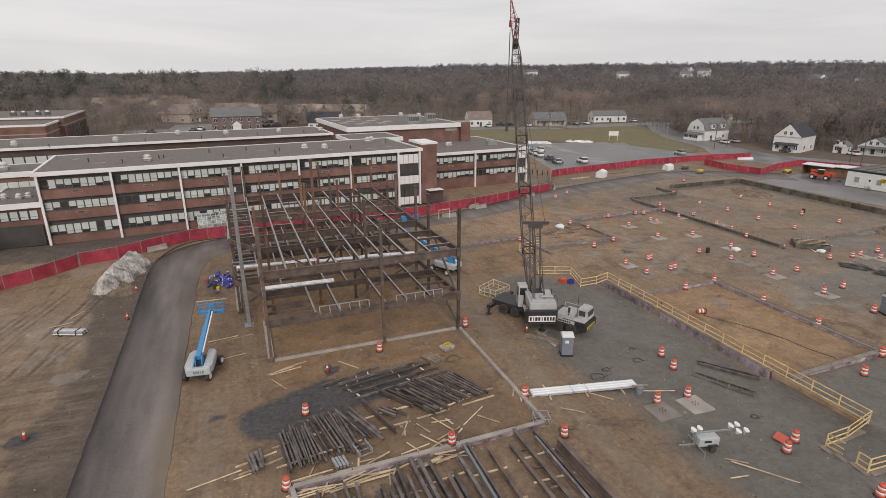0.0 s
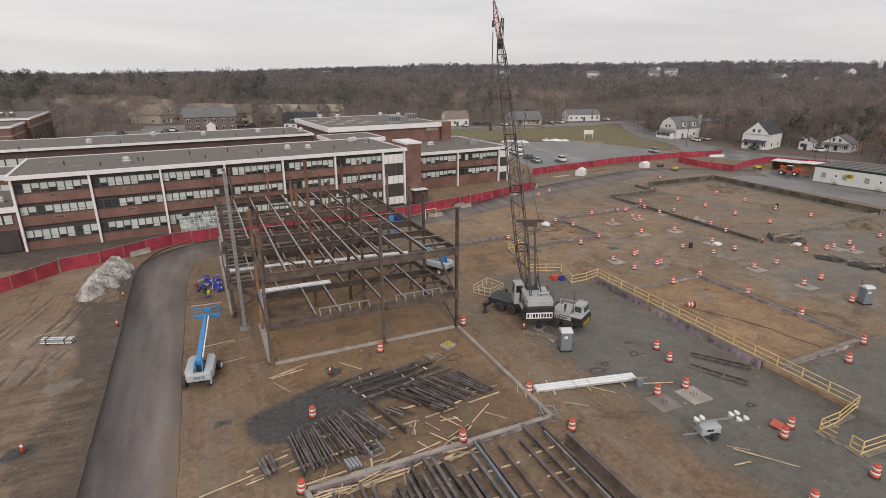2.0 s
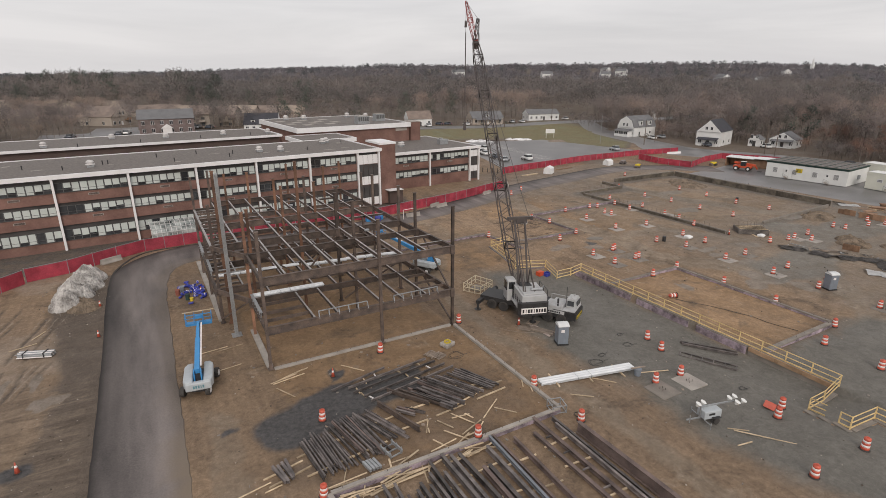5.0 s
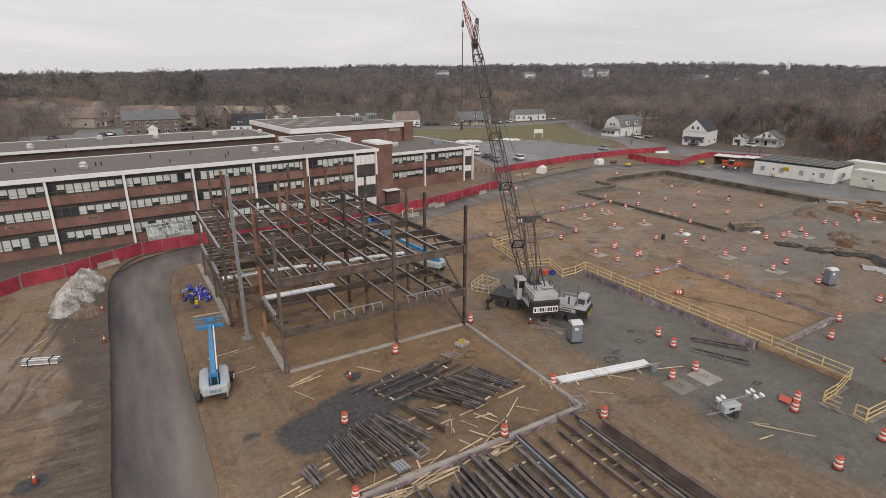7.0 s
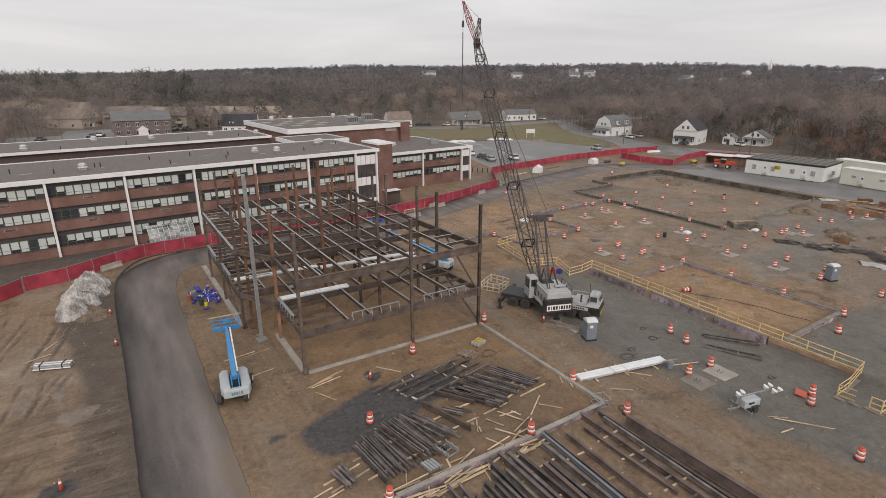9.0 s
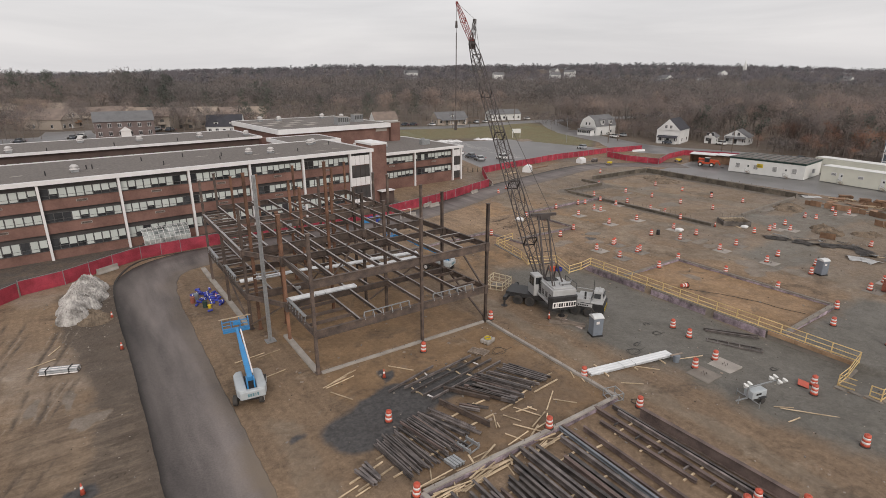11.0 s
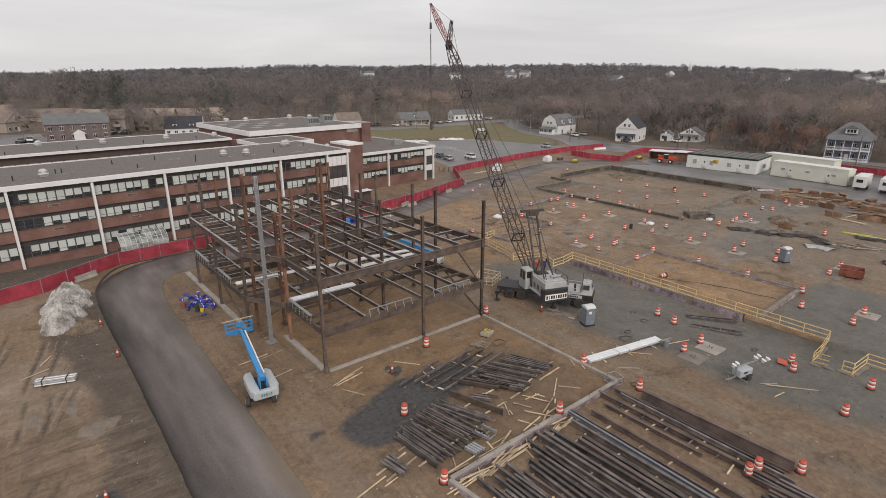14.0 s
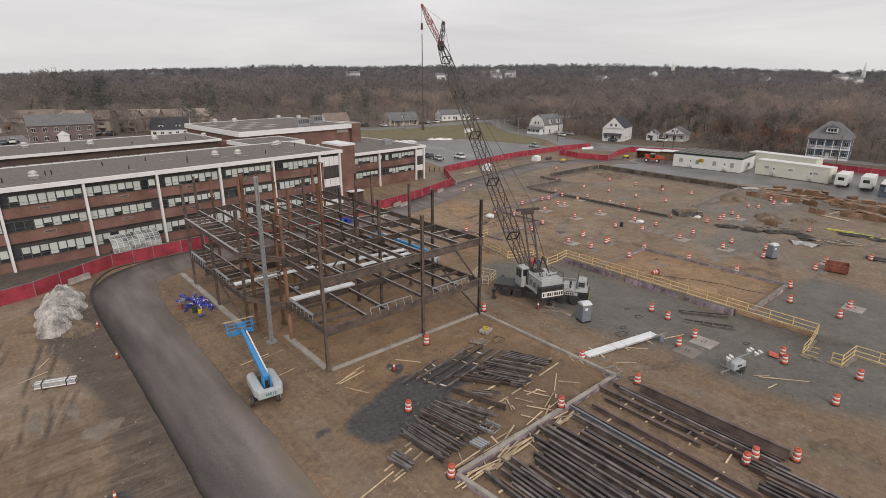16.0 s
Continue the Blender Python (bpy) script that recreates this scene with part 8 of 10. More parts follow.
def form_stack(x, y, rz, n, w, h, label, lean=0):
    """Formwork panels standing or stacked: brown faces with timber ribs."""
    t = thing("formwork_stack", pose(x, y, base_z(x, y) + 0.02, 0, 0, rz), label, "formwork", "formwork stacks")
    for k in range(n):
        m = pose(0, k * 0.16, 0, lean, 0, rng.uniform(-4, 4)) if h > 0.5 else pose(rng.uniform(-0.2, 0.2), rng.uniform(-0.1, 0.1), k * 0.15, 0, 0, rng.uniform(-5, 5))
        b = bmesh.new()
        if h > 0.5:
            n_rib = max(2, int(w / 0.6))
            teeth = [(w / 2, 0), (-w / 2, 0)][::-1]
            for q in range(n_rib, -1, -1):
                c = -w / 2 + 0.05 + (w - 0.1) * q / n_rib
                teeth += [(c + 0.04, 0.03), (c + 0.04, 0.12), (c - 0.04, 0.12), (c - 0.04, 0.03)]
            prism(b, teeth, 0, h, m=m)
        else:
            profile(b, [(-0.6, 0.12), (-0.6, 0.09), (-0.55, 0.09), (-0.55, 0), (-0.47, 0), (-0.47, 0.09), (-0.04, 0.09), (-0.04, 0), (0.04, 0), (0.04, 0.09), (0.47, 0.09), (0.47, 0), (0.55, 0), (0.55, 0.09), (0.6, 0.09), (0.6, 0.12)], -w / 2, w / 2, m=m)
        part("form_panel", b, PLYWOOD, t)


FP = "stack of brown plywood formwork panels with timber ribs"
fw = random.Random(17)
STANDING = [((118.6, 58.0), (118.4, 54.4), 3), ((118.4, 54.0), (118.8, 46.4), 6), ((118.9, 46.0), (117.6, 42.6), 2), ((110.6, 42.3), (109.4, 39.0), 2), ((111.8, 37.0), (112.6, 29.4), 6), ((112.6, 29.2), (112.8, 24.0), 4), ((124.5, 42.5), (124.9, 40.4), 2), ((131.0, 50.6), (129.4, 42.4), 5), ((122.0, 39.0), (121.0, 31.0), 6)]
for (x0, y0), (x1, y1), n in STANDING:
    along = math.degrees(math.atan2(y1 - y0, x1 - x0))
    for k in range(n):
        u = (k + 0.5 + fw.uniform(-0.12, 0.12)) / n
        form_stack(x0 + (x1 - x0) * u + fw.uniform(-0.15, 0.15), y0 + (y1 - y0) * u, along + fw.gauss(0, 4), fw.randint(1, 2), math.hypot(x1 - x0, y1 - y0) / n * fw.uniform(0.85, 1.1), fw.uniform(0.9, 1.25), "brown plywood formwork panel standing in a long row", fw.uniform(-8, 8))
form_stack(92.2, 43.0, 105, 2, 2.3, 1.0, "single brown formwork panel standing beside a trench", -4)
for x, y, rz, n in ((136.8, 56.6, -50, 5), (131.4, 56.2, -40, 4), (134.1, 51.7, -60, 7), (134.2, 48.6, -75, 8), (135.0, 45.9, 20, 9), (132.4, 46.4, -80, 6), (128.6, 45.0, -60, 4), (126.0, 32.0, -70, 6), (124.5, 38.5, -40, 5), (121.4, 30.5, -30, 4), (125.6, 41.2, -60, 7), (133.4, 36.6, -70, 5), (136.4, 40.6, -20, 5),
                    (131.5, 29.0, -30, 6), (122.6, 50.0, -20, 3), (121.4, 53.4, -60, 4), (125.6, 49.6, -70, 4), (121.8, 46.0, 20, 4), (116.4, 33.0, 40, 5), (117.6, 28.6, -50, 6), (115.2, 26.0, -80, 5)):
    form_stack(x, y, rz, n, fw.uniform(1.8, 2.8), 0.3, FP)
for k in range(190):
    x, y = fw.uniform(113.5, 136), fw.uniform(23, 57)
    if x < 119.5 and y > 38:
        continue
    lumber(x, y, 0.05 + 0.1 * (k % 3), fw.choice((1.0, 1.6, 2.4, 3.2, 4.4)), fw.gauss(-80, 30), "timber board lying among formwork", fw.choice((OLD_WOOD, LUMBER, PLYWOOD, PLYWOOD, PLYWOOD)), fw.choice((0.12, 0.2, 0.5, 0.9)), fw.choice((0.06, 0.1)))
for k in range(60):
    u = fw.random()
    x, y = (84 + 8 * u + fw.gauss(0, 0.9), 50 - 13 * u + fw.gauss(0, 1.0)) if k < 34 else (83 + 9 * u + fw.gauss(0, 1.2), 36 - 9 * u + fw.gauss(0, 1.2))
    lumber(x, y, 0.04 + 0.12 * (k % 3), fw.choice((0.6, 1.0, 1.6, 2.6)), fw.uniform(0, 180), "dirty board or pipe lying along an open trench", fw.choice((OLD_WOOD, OLD_WOOD, CONCRETE, DARK_STEEL, TARP_BLACK, GALV)), fw.choice((0.08, 0.14, 0.3)), fw.choice((0.05, 0.1)))
for x, y, length, rz in ((108.7, 37.3, 5.7, -105), (109.0, 37.2, 5.4, -103), (109.3, 37.0, 5.2, -101), (113.4, 38.4, 4.6, -10), (129.4, 46.5, 7.4, -96), (128.7, 46.8, 6.6, -99), (88.2, 31.2, 7.0, -68), (88.8, 30.4, 4.0, -70), (112.0, 61.2, 6.0, 20), (90.0, 57.0, 4.0, -20), (86.5, 56.2, 3.5, 60), (104.5, 61.4, 3.0, 5)):
    lumber(x, y, 0.06, length, rz, "long pale scaffold plank lying on the site", LUMBER, 0.26, 0.06)
for k in range(6):
    x, y = 98.2 - 0.25 * k, 34.0 - 1.4 * k
    b = bmesh.new()
    box(b, 0, 0, 0, 3.2, 0.25, 0.2)
    solid("yellow_joist", b, material("lime_yellow_paint", (0.55, 0.55, 0.12), 0.6) if k == 0 else bpy.data.materials["lime_yellow_paint"], "lime-yellow formwork joist lying on earth", "formwork joist", "formwork joists", m=pose(x, y, base_z(x, y) + 0.02 + 0.1 * (k % 2), 0, 0, -80 + 8 * (k % 3)))


def tarp(pts, mat, label, seed):
    """A crumpled sheet lying along a line."""
    b = bmesh.new()
    line = smooth_line(pts, 0.5)
    rows_ = []
    for i, (x, y) in enumerate(line):
        a, e = line[max(0, i - 1)], line[min(len(line) - 1, i + 1)]
        d = Vector((e[0] - a[0], e[1] - a[1])).normalized()
        w = 1.3 + 0.9 * noise.noise((i * 0.45, seed, 0))
        rr = []
        for k in range(7):
            u = (k / 3 - 1) * w
            px, py = x + d.y * u, y - d.x * u
            rr.append(b.verts.new((px, py, base_z(px, py) + 0.06 + 0.28 * (1 - abs(k / 3 - 1)) + 0.16 * abs(noise.noise((px * 1.7, py * 1.7, seed))))))
        rows_.append(rr)
    for i in range(len(rows_) - 1):
        for k in range(6):
            b.faces.new((rows_[i][k], rows_[i][k + 1], rows_[i + 1][k + 1], rows_[i + 1][k]))
    bmesh.ops.solidify(b, geom=b.faces[:], thickness=0.02)
    solid("plastic_sheet", b, mat, label, "plastic sheet", "plastic sheets")


BT = "crumpled black plastic sheet over a trench edge"
tarp([(83.3, 49.4), (84.6, 47.6), (85.0, 46.2)], TARP_BLACK, BT, 11)
tarp([(85.6, 45.2), (85.2, 42.3)], TARP_BLACK, BT, 1)
tarp([(86.0, 42.0), (88.6, 39.6), (89.4, 37.2), (86.0, 34.6)], TARP_BLACK, BT, 2)
tarp([(82.4, 36.4), (83.4, 34.6), (83.0, 32.6)], TARP_WHITE, "crumpled white plastic sheet on earth", 3)
tarp([(82.4, 25.8), (83.2, 23.0), (83.0, 20.0)], TARP_BLACK, BT, 4)
tarp([(96.0, 33.0), (97.0, 29.4), (96.4, 26.0)], TARP_BLACK, BT, 8)
tarp([(128.0, 62.6), (129.6, 61.2), (131.2, 60.0)], TARP_WHITE, "crumpled white plastic sheet on asphalt", 5)


def footing_pit():
    t = thing("covered_footing", pose(87.6, 57.2, base_z(87.6, 57.2), 0, 0, -40), "raised footing form wrapped in black plastic with rebar showing", "footing form")
    for s in (-1, 1):
        b = bmesh.new()
        box(b, 0, s * 1.6, 0, 5.0, 0.12, 0.9)
        soften(b, 0.03, 1)
        part("side", b, TARP_BLACK, t)
        b = bmesh.new()
        box(b, s * 2.45, 0, 0, 0.12, 3.2, 0.9)
        part("end", b, TARP_BLACK, t)
    for k in range(9):
        b = bmesh.new()
        rod(b, (-2.0 + 0.5 * k, rng.uniform(-1, 1), 0), (-2.0 + 0.5 * k, rng.uniform(-1, 1), 1.9), 0.02, None, 5)
        part("rebar", b, RUST, t)
    for k in range(4):
        b = bmesh.new()
        bar(b, (-2.3, -1.2 + 0.8 * k, 0.92), (2.4, -1.0 + 0.8 * k, 0.95), 0.1, 0.06)
        part("plank", b, LUMBER, t)


footing_pit()
for k in range(11):
    lumber(130.6 - 0.02 * k + fw.uniform(-0.15, 0.15), 103 - 3.9 * k, 0.05, 3.8, 91 + fw.uniform(-3, 3), "dark timber baulk along the edge of the asphalt yard", DARK_FORM, 0.25, 0.22)
for x, y, s in ((86.6, 54.6, 0.62), (54.4, 81.2, 0.85), (74.0, 59.8, 0.7)):
    b = bmesh.new()
    bmesh.ops.create_icosphere(b, subdivisions=3, radius=s)
    for v in b.verts:
        v.co.z = max(-0.35 * s, v.co.z * 0.6)
        v.co += v.co.normalized() * 0.18 * noise.noise(v.co * 2.2)
    solid("bulk_bag", b, TARP_WHITE, "slumped white bulk bag on brown earth", "bulk bag", "bulk bags", m=pose(x, y, base_z(x, y) + 0.33 * s, 0, 0, 30 * x), smooth=True)
for x, y in ((68.8, 60.6), (109.8, 74.6)):
    b = bmesh.new()
    rod(b, (0, 0, 0), (0, 0, 0.9), 0.3, 0.3, 14)
    rod(b, (0, 0, 0.3), (0, 0, 0.34), 0.32, 0.32, 14)
    rod(b, (0, 0, 0.6), (0, 0, 0.64), 0.32, 0.32, 14)
    solid("barrel", b, BLACK, "black steel barrel on brown earth", "barrel", "barrels", m=pose(x, y, base_z(x, y)))
b = bmesh.new()
rod(b, (0, 0, 0), (0, 0, 0.7), 0.28, 0.34, 16)
solid("bin", b, POTTY_GREY, "grey plastic tub beside the footing pads", "tub", m=pose(31.2, 32.3, base_z(31.2, 32.3)))
lumber(31.3, 32.4, 0.72, 1.5, -14, "weathered board lying across a grey tub", OLD_WOOD, 0.2, 0.05)


def rebar_field():
    """Dark mud with tied bars inside the unfinished corner, and starter bars on the far walls."""
    t = thing("rebar_mat", pose(52.2, 78.4, base_z(52, 78) + 0.06), "tied steel reinforcing mats lying in dark mud", "rebar mat")
    for k in range(12):
        for s in range(3):
            x = rng.uniform(-5.5, 6)
            y = rng.uniform(-5.5, 5.5)
            b = bmesh.new()
            rz = rng.uniform(-8, 8)
            bar(b, pose(x, y, 0.03, 0, 0, rz) @ Vector((-1.2, 0, 0)), pose(x, y, 0.03, 0, 0, rz) @ Vector((1.2, 0, 0)), 0.05, 0.04)
            bar(b, pose(x, y, 0.05, 0, 0, rz + 90) @ Vector((-0.5, 0, 0)), pose(x, y, 0.05, 0, 0, rz + 90) @ Vector((0.5, 0, 0)), 0.05, 0.04)
            part("bar", b, RUST, t)
    t = thing("starter_bars", pose(0, 0, 0), "row of thin upright steel starter bars on a foundation", "starter bars")
    for k in range(34):
        x = 84 + 13 * k / 33
        b = bmesh.new()
        rod(b, (x, 96.9 + rng.uniform(-0.15, 0.15), base_z(x, 97)), (x + rng.uniform(-0.1, 0.1), 96.9, base_z(x, 97) + 1.5), 0.022, None, 5)
        part("bar", b, RUST, t)
    for k in range(30):
        y = 62 + 1.1 * k
        b = bmesh.new()
        rod(b, (82.6, y, base_z(82, y)), (82.6, y, base_z(82, y) + 1.3), 0.022, None, 5)
        part("bar", b, RUST, t)
    for k in range(12):
        y = 66 + 3.0 * k + rng.uniform(-1, 1)
        b = bmesh.new()
        rod(b, (124, y, base_z(124, y)), (124, y, base_z(124, y) + 2.0), 0.025, None, 5)
        part("bar", b, RUST, t)


rebar_field()
for x, y, sx, sy, rz in ((106, 60.4, 7, 3.0, 4), (59.5, 67.4, 3, 1.8, -20)):
    b = bmesh.new()
    n = 14
    ring = [(sx / 2 * math.cos(2 * math.pi * i / n) * (1 + 0.22 * noise.noise((i * 0.9, x, y))), sy / 2 * math.sin(2 * math.pi * i / n) * (1 + 0.22 * noise.noise((i * 0.7, y, x)))) for i in range(n)]
    m = pose(x, y, 0, 0, 0, rz)
    zz = max(base_z(*(m @ Vector((px, py, 0))).to_2d()) for px, py in ring)
    prism(b, ring, zz - 0.4, zz + 0.075, m=m)
    solid("mud_mat", b, CONCRETE, "thin grey lean-concrete patch on brown earth", "concrete patch", "concrete patches", kind="structure")


def tent(x, y, rz, s, label):
    t = thing("covered_load", pose(x, y, base_z(x, y), 0, 0, rz), label, "covered load", "covered loads")
    b = bmesh.new()
    profile(b, [(-1.3 * s, 0), (1.3 * s, 0), (1.2 * s, 1.5 * s), (0.2 * s, 2.3 * s), (-1.15 * s, 1.7 * s)], -1.6 * s, 1.6 * s)
    soften(b, 0.12, 2)
    for v in b.verts:
        v.co += Vector((0.08 * noise.noise(v.co), 0.08 * noise.noise(v.co + Vector((5, 0, 0))), 0))
    part("cover", b, TARP_WHITE, t)


tent(94.6, 122.6, 35, 0.95, "white tarpaulin-covered load beside the site road")
tent(121.8, 126.4, 10, 0.85, "white tarpaulin-covered load beside the site road")
plank_stack(87.6, 122.6, 8, 12, 6.0, "long stack of pale yellow timbers beside the road", LUMBER)
plank_stack(104.0, 127.0, 10, 10, 7.0, "long stack of orange-brown timbers at the fence", PLYWOOD)
for x, y in ((79.0, 131.0), (80.2, 130.2), (81.4, 129.4), (78.2, 132.4)):
    b = bmesh.new()
    rod(b, (0, 0, 0), (0, 0, 1.3), 0.11, None, 10)
    solid("bollard", b, BLACK, "black steel bollard at the car park corner", "bollard", "bollards", m=pose(x, y, base_z(x, y)))


def compactor(x, y, rz, col, label):
    t = thing("compactor", pose(x, y, base_z(x, y) + 0.05, 0, 0, rz), label, "site machine", "small site machines")
    b = bmesh.new()
    box(b, 0, 0, 0.45, 1.8, 1.0, 0.7)
    soften(b, 0.08, 2)
    part("body", b, col, t)
    for s in (-0.7, 0.7):
        b = bmesh.new()
        rod(b, (s, -0.6, 0.4), (s, 0.6, 0.4), 0.4, None, 16)
        part("roller", b, DARK_STEEL, t)


compactor(126.8, 118.9, 10, YELLOW, "small yellow roller parked on the site road")
compactor(155.0, 112.8, -30, YELLOW, "small yellow machine parked by the fence gate")
compactor(128.5, 126.5, 5, DARK_STEEL, "dark trailer-mounted machine beside the fence")


t = thing("portable_stand", pose(36.2, 93.6, base_z(36, 93.6), 0, 0, 8), "bare white tubular stand behind the steel frame", "stand")
for p, q in (((-1.2, 0, 0), (-1.2, 0, 1.9)), ((1.2, 0, 0), (1.2, 0, 1.9)), ((-1.2, 0, 1.9), (1.2, 0, 1.9)), ((-1.2, 0, 0), (-1.2, 1.0, 0)), ((1.2, 0, 0), (1.2, 1.0, 0))):
    b = bmesh.new()
    rod(b, p, q, 0.05, None, 6)
    part("pipe", b, BAND_WHITE, t)
for k, (x, y) in enumerate(((28.6, 95.4), (29.8, 95.8), (31.0, 95.6), (30.2, 94.6))):
    b = bmesh.new()
    box(b, 0, 0, 0, 1.1, 0.9, 0.9)
    soften(b, 0.1, 2)
    solid("covered_bale", b, DEEP_BLUE if k % 2 else LIFT_BLUE, "blue tarpaulin-covered bale by the red fence", "bale", "blue bales", m=pose(x, y, base_z(x, y), 0, 0, 17 * k))


# ---------------------------------------------------------------- trailers
BLIND_GREY = material("grey_window_blind", (0.24, 0.24, 0.235), 0.6, 0, 0.2, 1, 8, 0.0)


def office(x, y, rz, length, width, h, wall, trim, label, flat_units=0, windows=3, doors=2):
    t = thing("office_trailer", pose(x, y, base_z(x, y), 0, 0, rz), label, "office trailer", "office trailers")
    b = bmesh.new()
    box(b, 0, 0, 0.15, length, width, h - 0.15)
    soften(b, 0.04, 1)
    part("body", b, wall, t)
    b = bmesh.new()
    over = 0.4 if trim is DARK_GREEN else 0.14
    box(b, 0, 0, h, length + over, width + over, 0.16 if trim is DARK_GREEN else 0.1)
    box(b, 0, 0, h - 0.35, length + 0.1, width + 0.1, 0.34)
    part("roof_edge", b, trim, t)
    b = bmesh.new()
    box(b, 0, 0, h + 0.162, length, width, 0.05)
    part("roof", b, ROOF_GREY if trim is DARK_GREEN else TRAILER_WHITE, t)
    for k in range(flat_units):
        b = bmesh.new()
        box(b, -length / 2 + length * (k + 0.5) / flat_units, 0, h + 0.214, 0.14, width, 0.1)
        part("roof_seam", b, DARK_GREEN, t)
    for k in range(4 if flat_units else 0):
        b = bmesh.new()
        box(b, 0, -width / 2 + width * (k + 0.5) / 4, h + 0.22, length, 0.1, 0.05)
        part("roof_seam", b, GALV, t)
    for s in (-1, 1):
        for k in range(windows):
            u = -length / 2 + length * (k + 0.5) / windows
            b = bmesh.new()
            wz, wh = (1.5, 1.5) if trim is DARK_GREEN else (2.2, 0.8)
            box(b, u, s * (width / 2 + 0.02), wz, 1.3, 0.08, wh)
            w = part("window", b, WHITE_TRIM, t)
            b = bmesh.new()
            for q in range(7 if wh > 1 else 3):
                box(b, u, s * (width / 2 + 0.05), wz + 0.08 + q * 0.195, 1.14, 0.05, 0.15)
            part("pane", b, BLIND_GREY, w)
    for k in range(doors):
        u = -length / 2 + length * (k + 0.62) / doors - 1
        b = bmesh.new()
        box(b, u, -width / 2 - 0.03, 0.95, 1.0, 0.07, 2.1)
        d = part("door", b, TRAILER_WHITE, t)
        b = bmesh.new()
        box(b, u + 0.2, -width / 2 - 0.07, 2.1, 0.4, 0.03, 0.5)
        part("pane", b, WINDOW_DARK, d)
        for q in range(4):
            b = bmesh.new()
            box(b, u + 0.2 + q * 0.3, -width / 2 - 0.7, 0.72 - 0.2 * q, 0.3, 1.1, 0.08)
            part("step", b, OLD_WOOD, t)
        for q in (-0.15, 1.3):
            b = bmesh.new()
            bar(b, (u + q, -width / 2 - 1.2, 0), (u + q, -width / 2 - 1.2, 1.7 if q < 0 else 1.0), 0.05, 0.05)
            part("rail_post", b, GALV, t)
        b = bmesh.new()
        bar(b, (u - 0.15, -width / 2 - 1.2, 1.7), (u + 1.3, -width / 2 - 1.2, 1.0), 0.05, 0.05)
        part("hand_rail", b, GALV, t)
    for k in range(2):
        b = bmesh.new()
        box(b, (-1) ** k * (length / 2 + 0.25), 0, 1.5, 0.45, 1.0, 1.1)
        part("air_unit", b, GALV, t)
    return t


t1 = office(159.8, 84.2, -83.5, 20.5, 14.0, 4.5, TRAILER_WHITE, DARK_GREEN, "wide white site office trailer with a dark green roof edge", 9, 4, 2)
b = bmesh.new()
box(b, -1.5, -7.06, 2.2, 1.7, 0.03, 1.1)
part("yellow_sign", b, YELLOW, t1, "yellow notice board")
for k in range(3):
    b = bmesh.new()
    box(b, -1.5, -7.09, 2.42 + 0.28 * k, 1.3 - 0.2 * k, 0.01, 0.12)
    part("lettering_block", b, PUTTY, t1)
office(157.8, 60.2, -96.5, 19.8, 4.2, 4.3, TRAILER_CREAM, TRAILER_CREAM, "long cream-white site office trailer with small windows", 0, 3, 2)
office(171.5, 67.5, -98, 20.0, 4.4, 4.6, TRAILER_CREAM, TRAILER_CREAM, "long cream-white site office trailer standing behind another", 0, 3, 1)


def camper(x, y, rz, label):
    t = thing("tool_trailer", pose(x, y, base_z(x, y) + 0.06, 0, 0, rz), label, "cargo trailer", "cargo trailers")
    b = bmesh.new()
    box(b, 0, 0, 0.7, 7.5, 2.7, 2.9)
    soften(b, 0.1, 2)
    part("body", b, TRAILER_WHITE, t)
    for s in (-1, 1):
        for q in (-0.5, 0.5):
            b = bmesh.new()
            rod(b, (0.4 + q, s * 1.1, 0.4), (0.4 + q, s * 1.32, 0.4), 0.4, None, 16)
            part("wheel", b, RUBBER, t)
    b = bmesh.new()
    bar(b, (-3.7, 0, 0.7), (-5.0, 0, 0.6), 0.15, 0.15)
    bar(b, (-4.9, 0, 0.0), (-4.9, 0, 0.7), 0.1, 0.1)
    part("drawbar", b, BLACK, t)
    b = bmesh.new()
    box(b, -3.77, 0.0, 2.0, 0.06, 1.4, 0.8)
    part("front_window", b, WINDOW_DARK, t)
    b = bmesh.new()
    box(b, -1.5, -1.32, 1.9, 0.9, 0.05, 0.7)
    part("side_window", b, WINDOW_DARK, t)


camper(155.4, 47.4, 4, "white cargo trailer parked on the asphalt yard")
camper(155.6, 42.0, 5, "white cargo trailer with a round vent parked on the yard")
office(150.6, 36.6, 6, 9, 3.2, 3.0, material("slate_blue_container", (0.10, 0.13, 0.17), 0.6), BLACK, "slate blue storage container on the asphalt yard", 0, 1, 1)


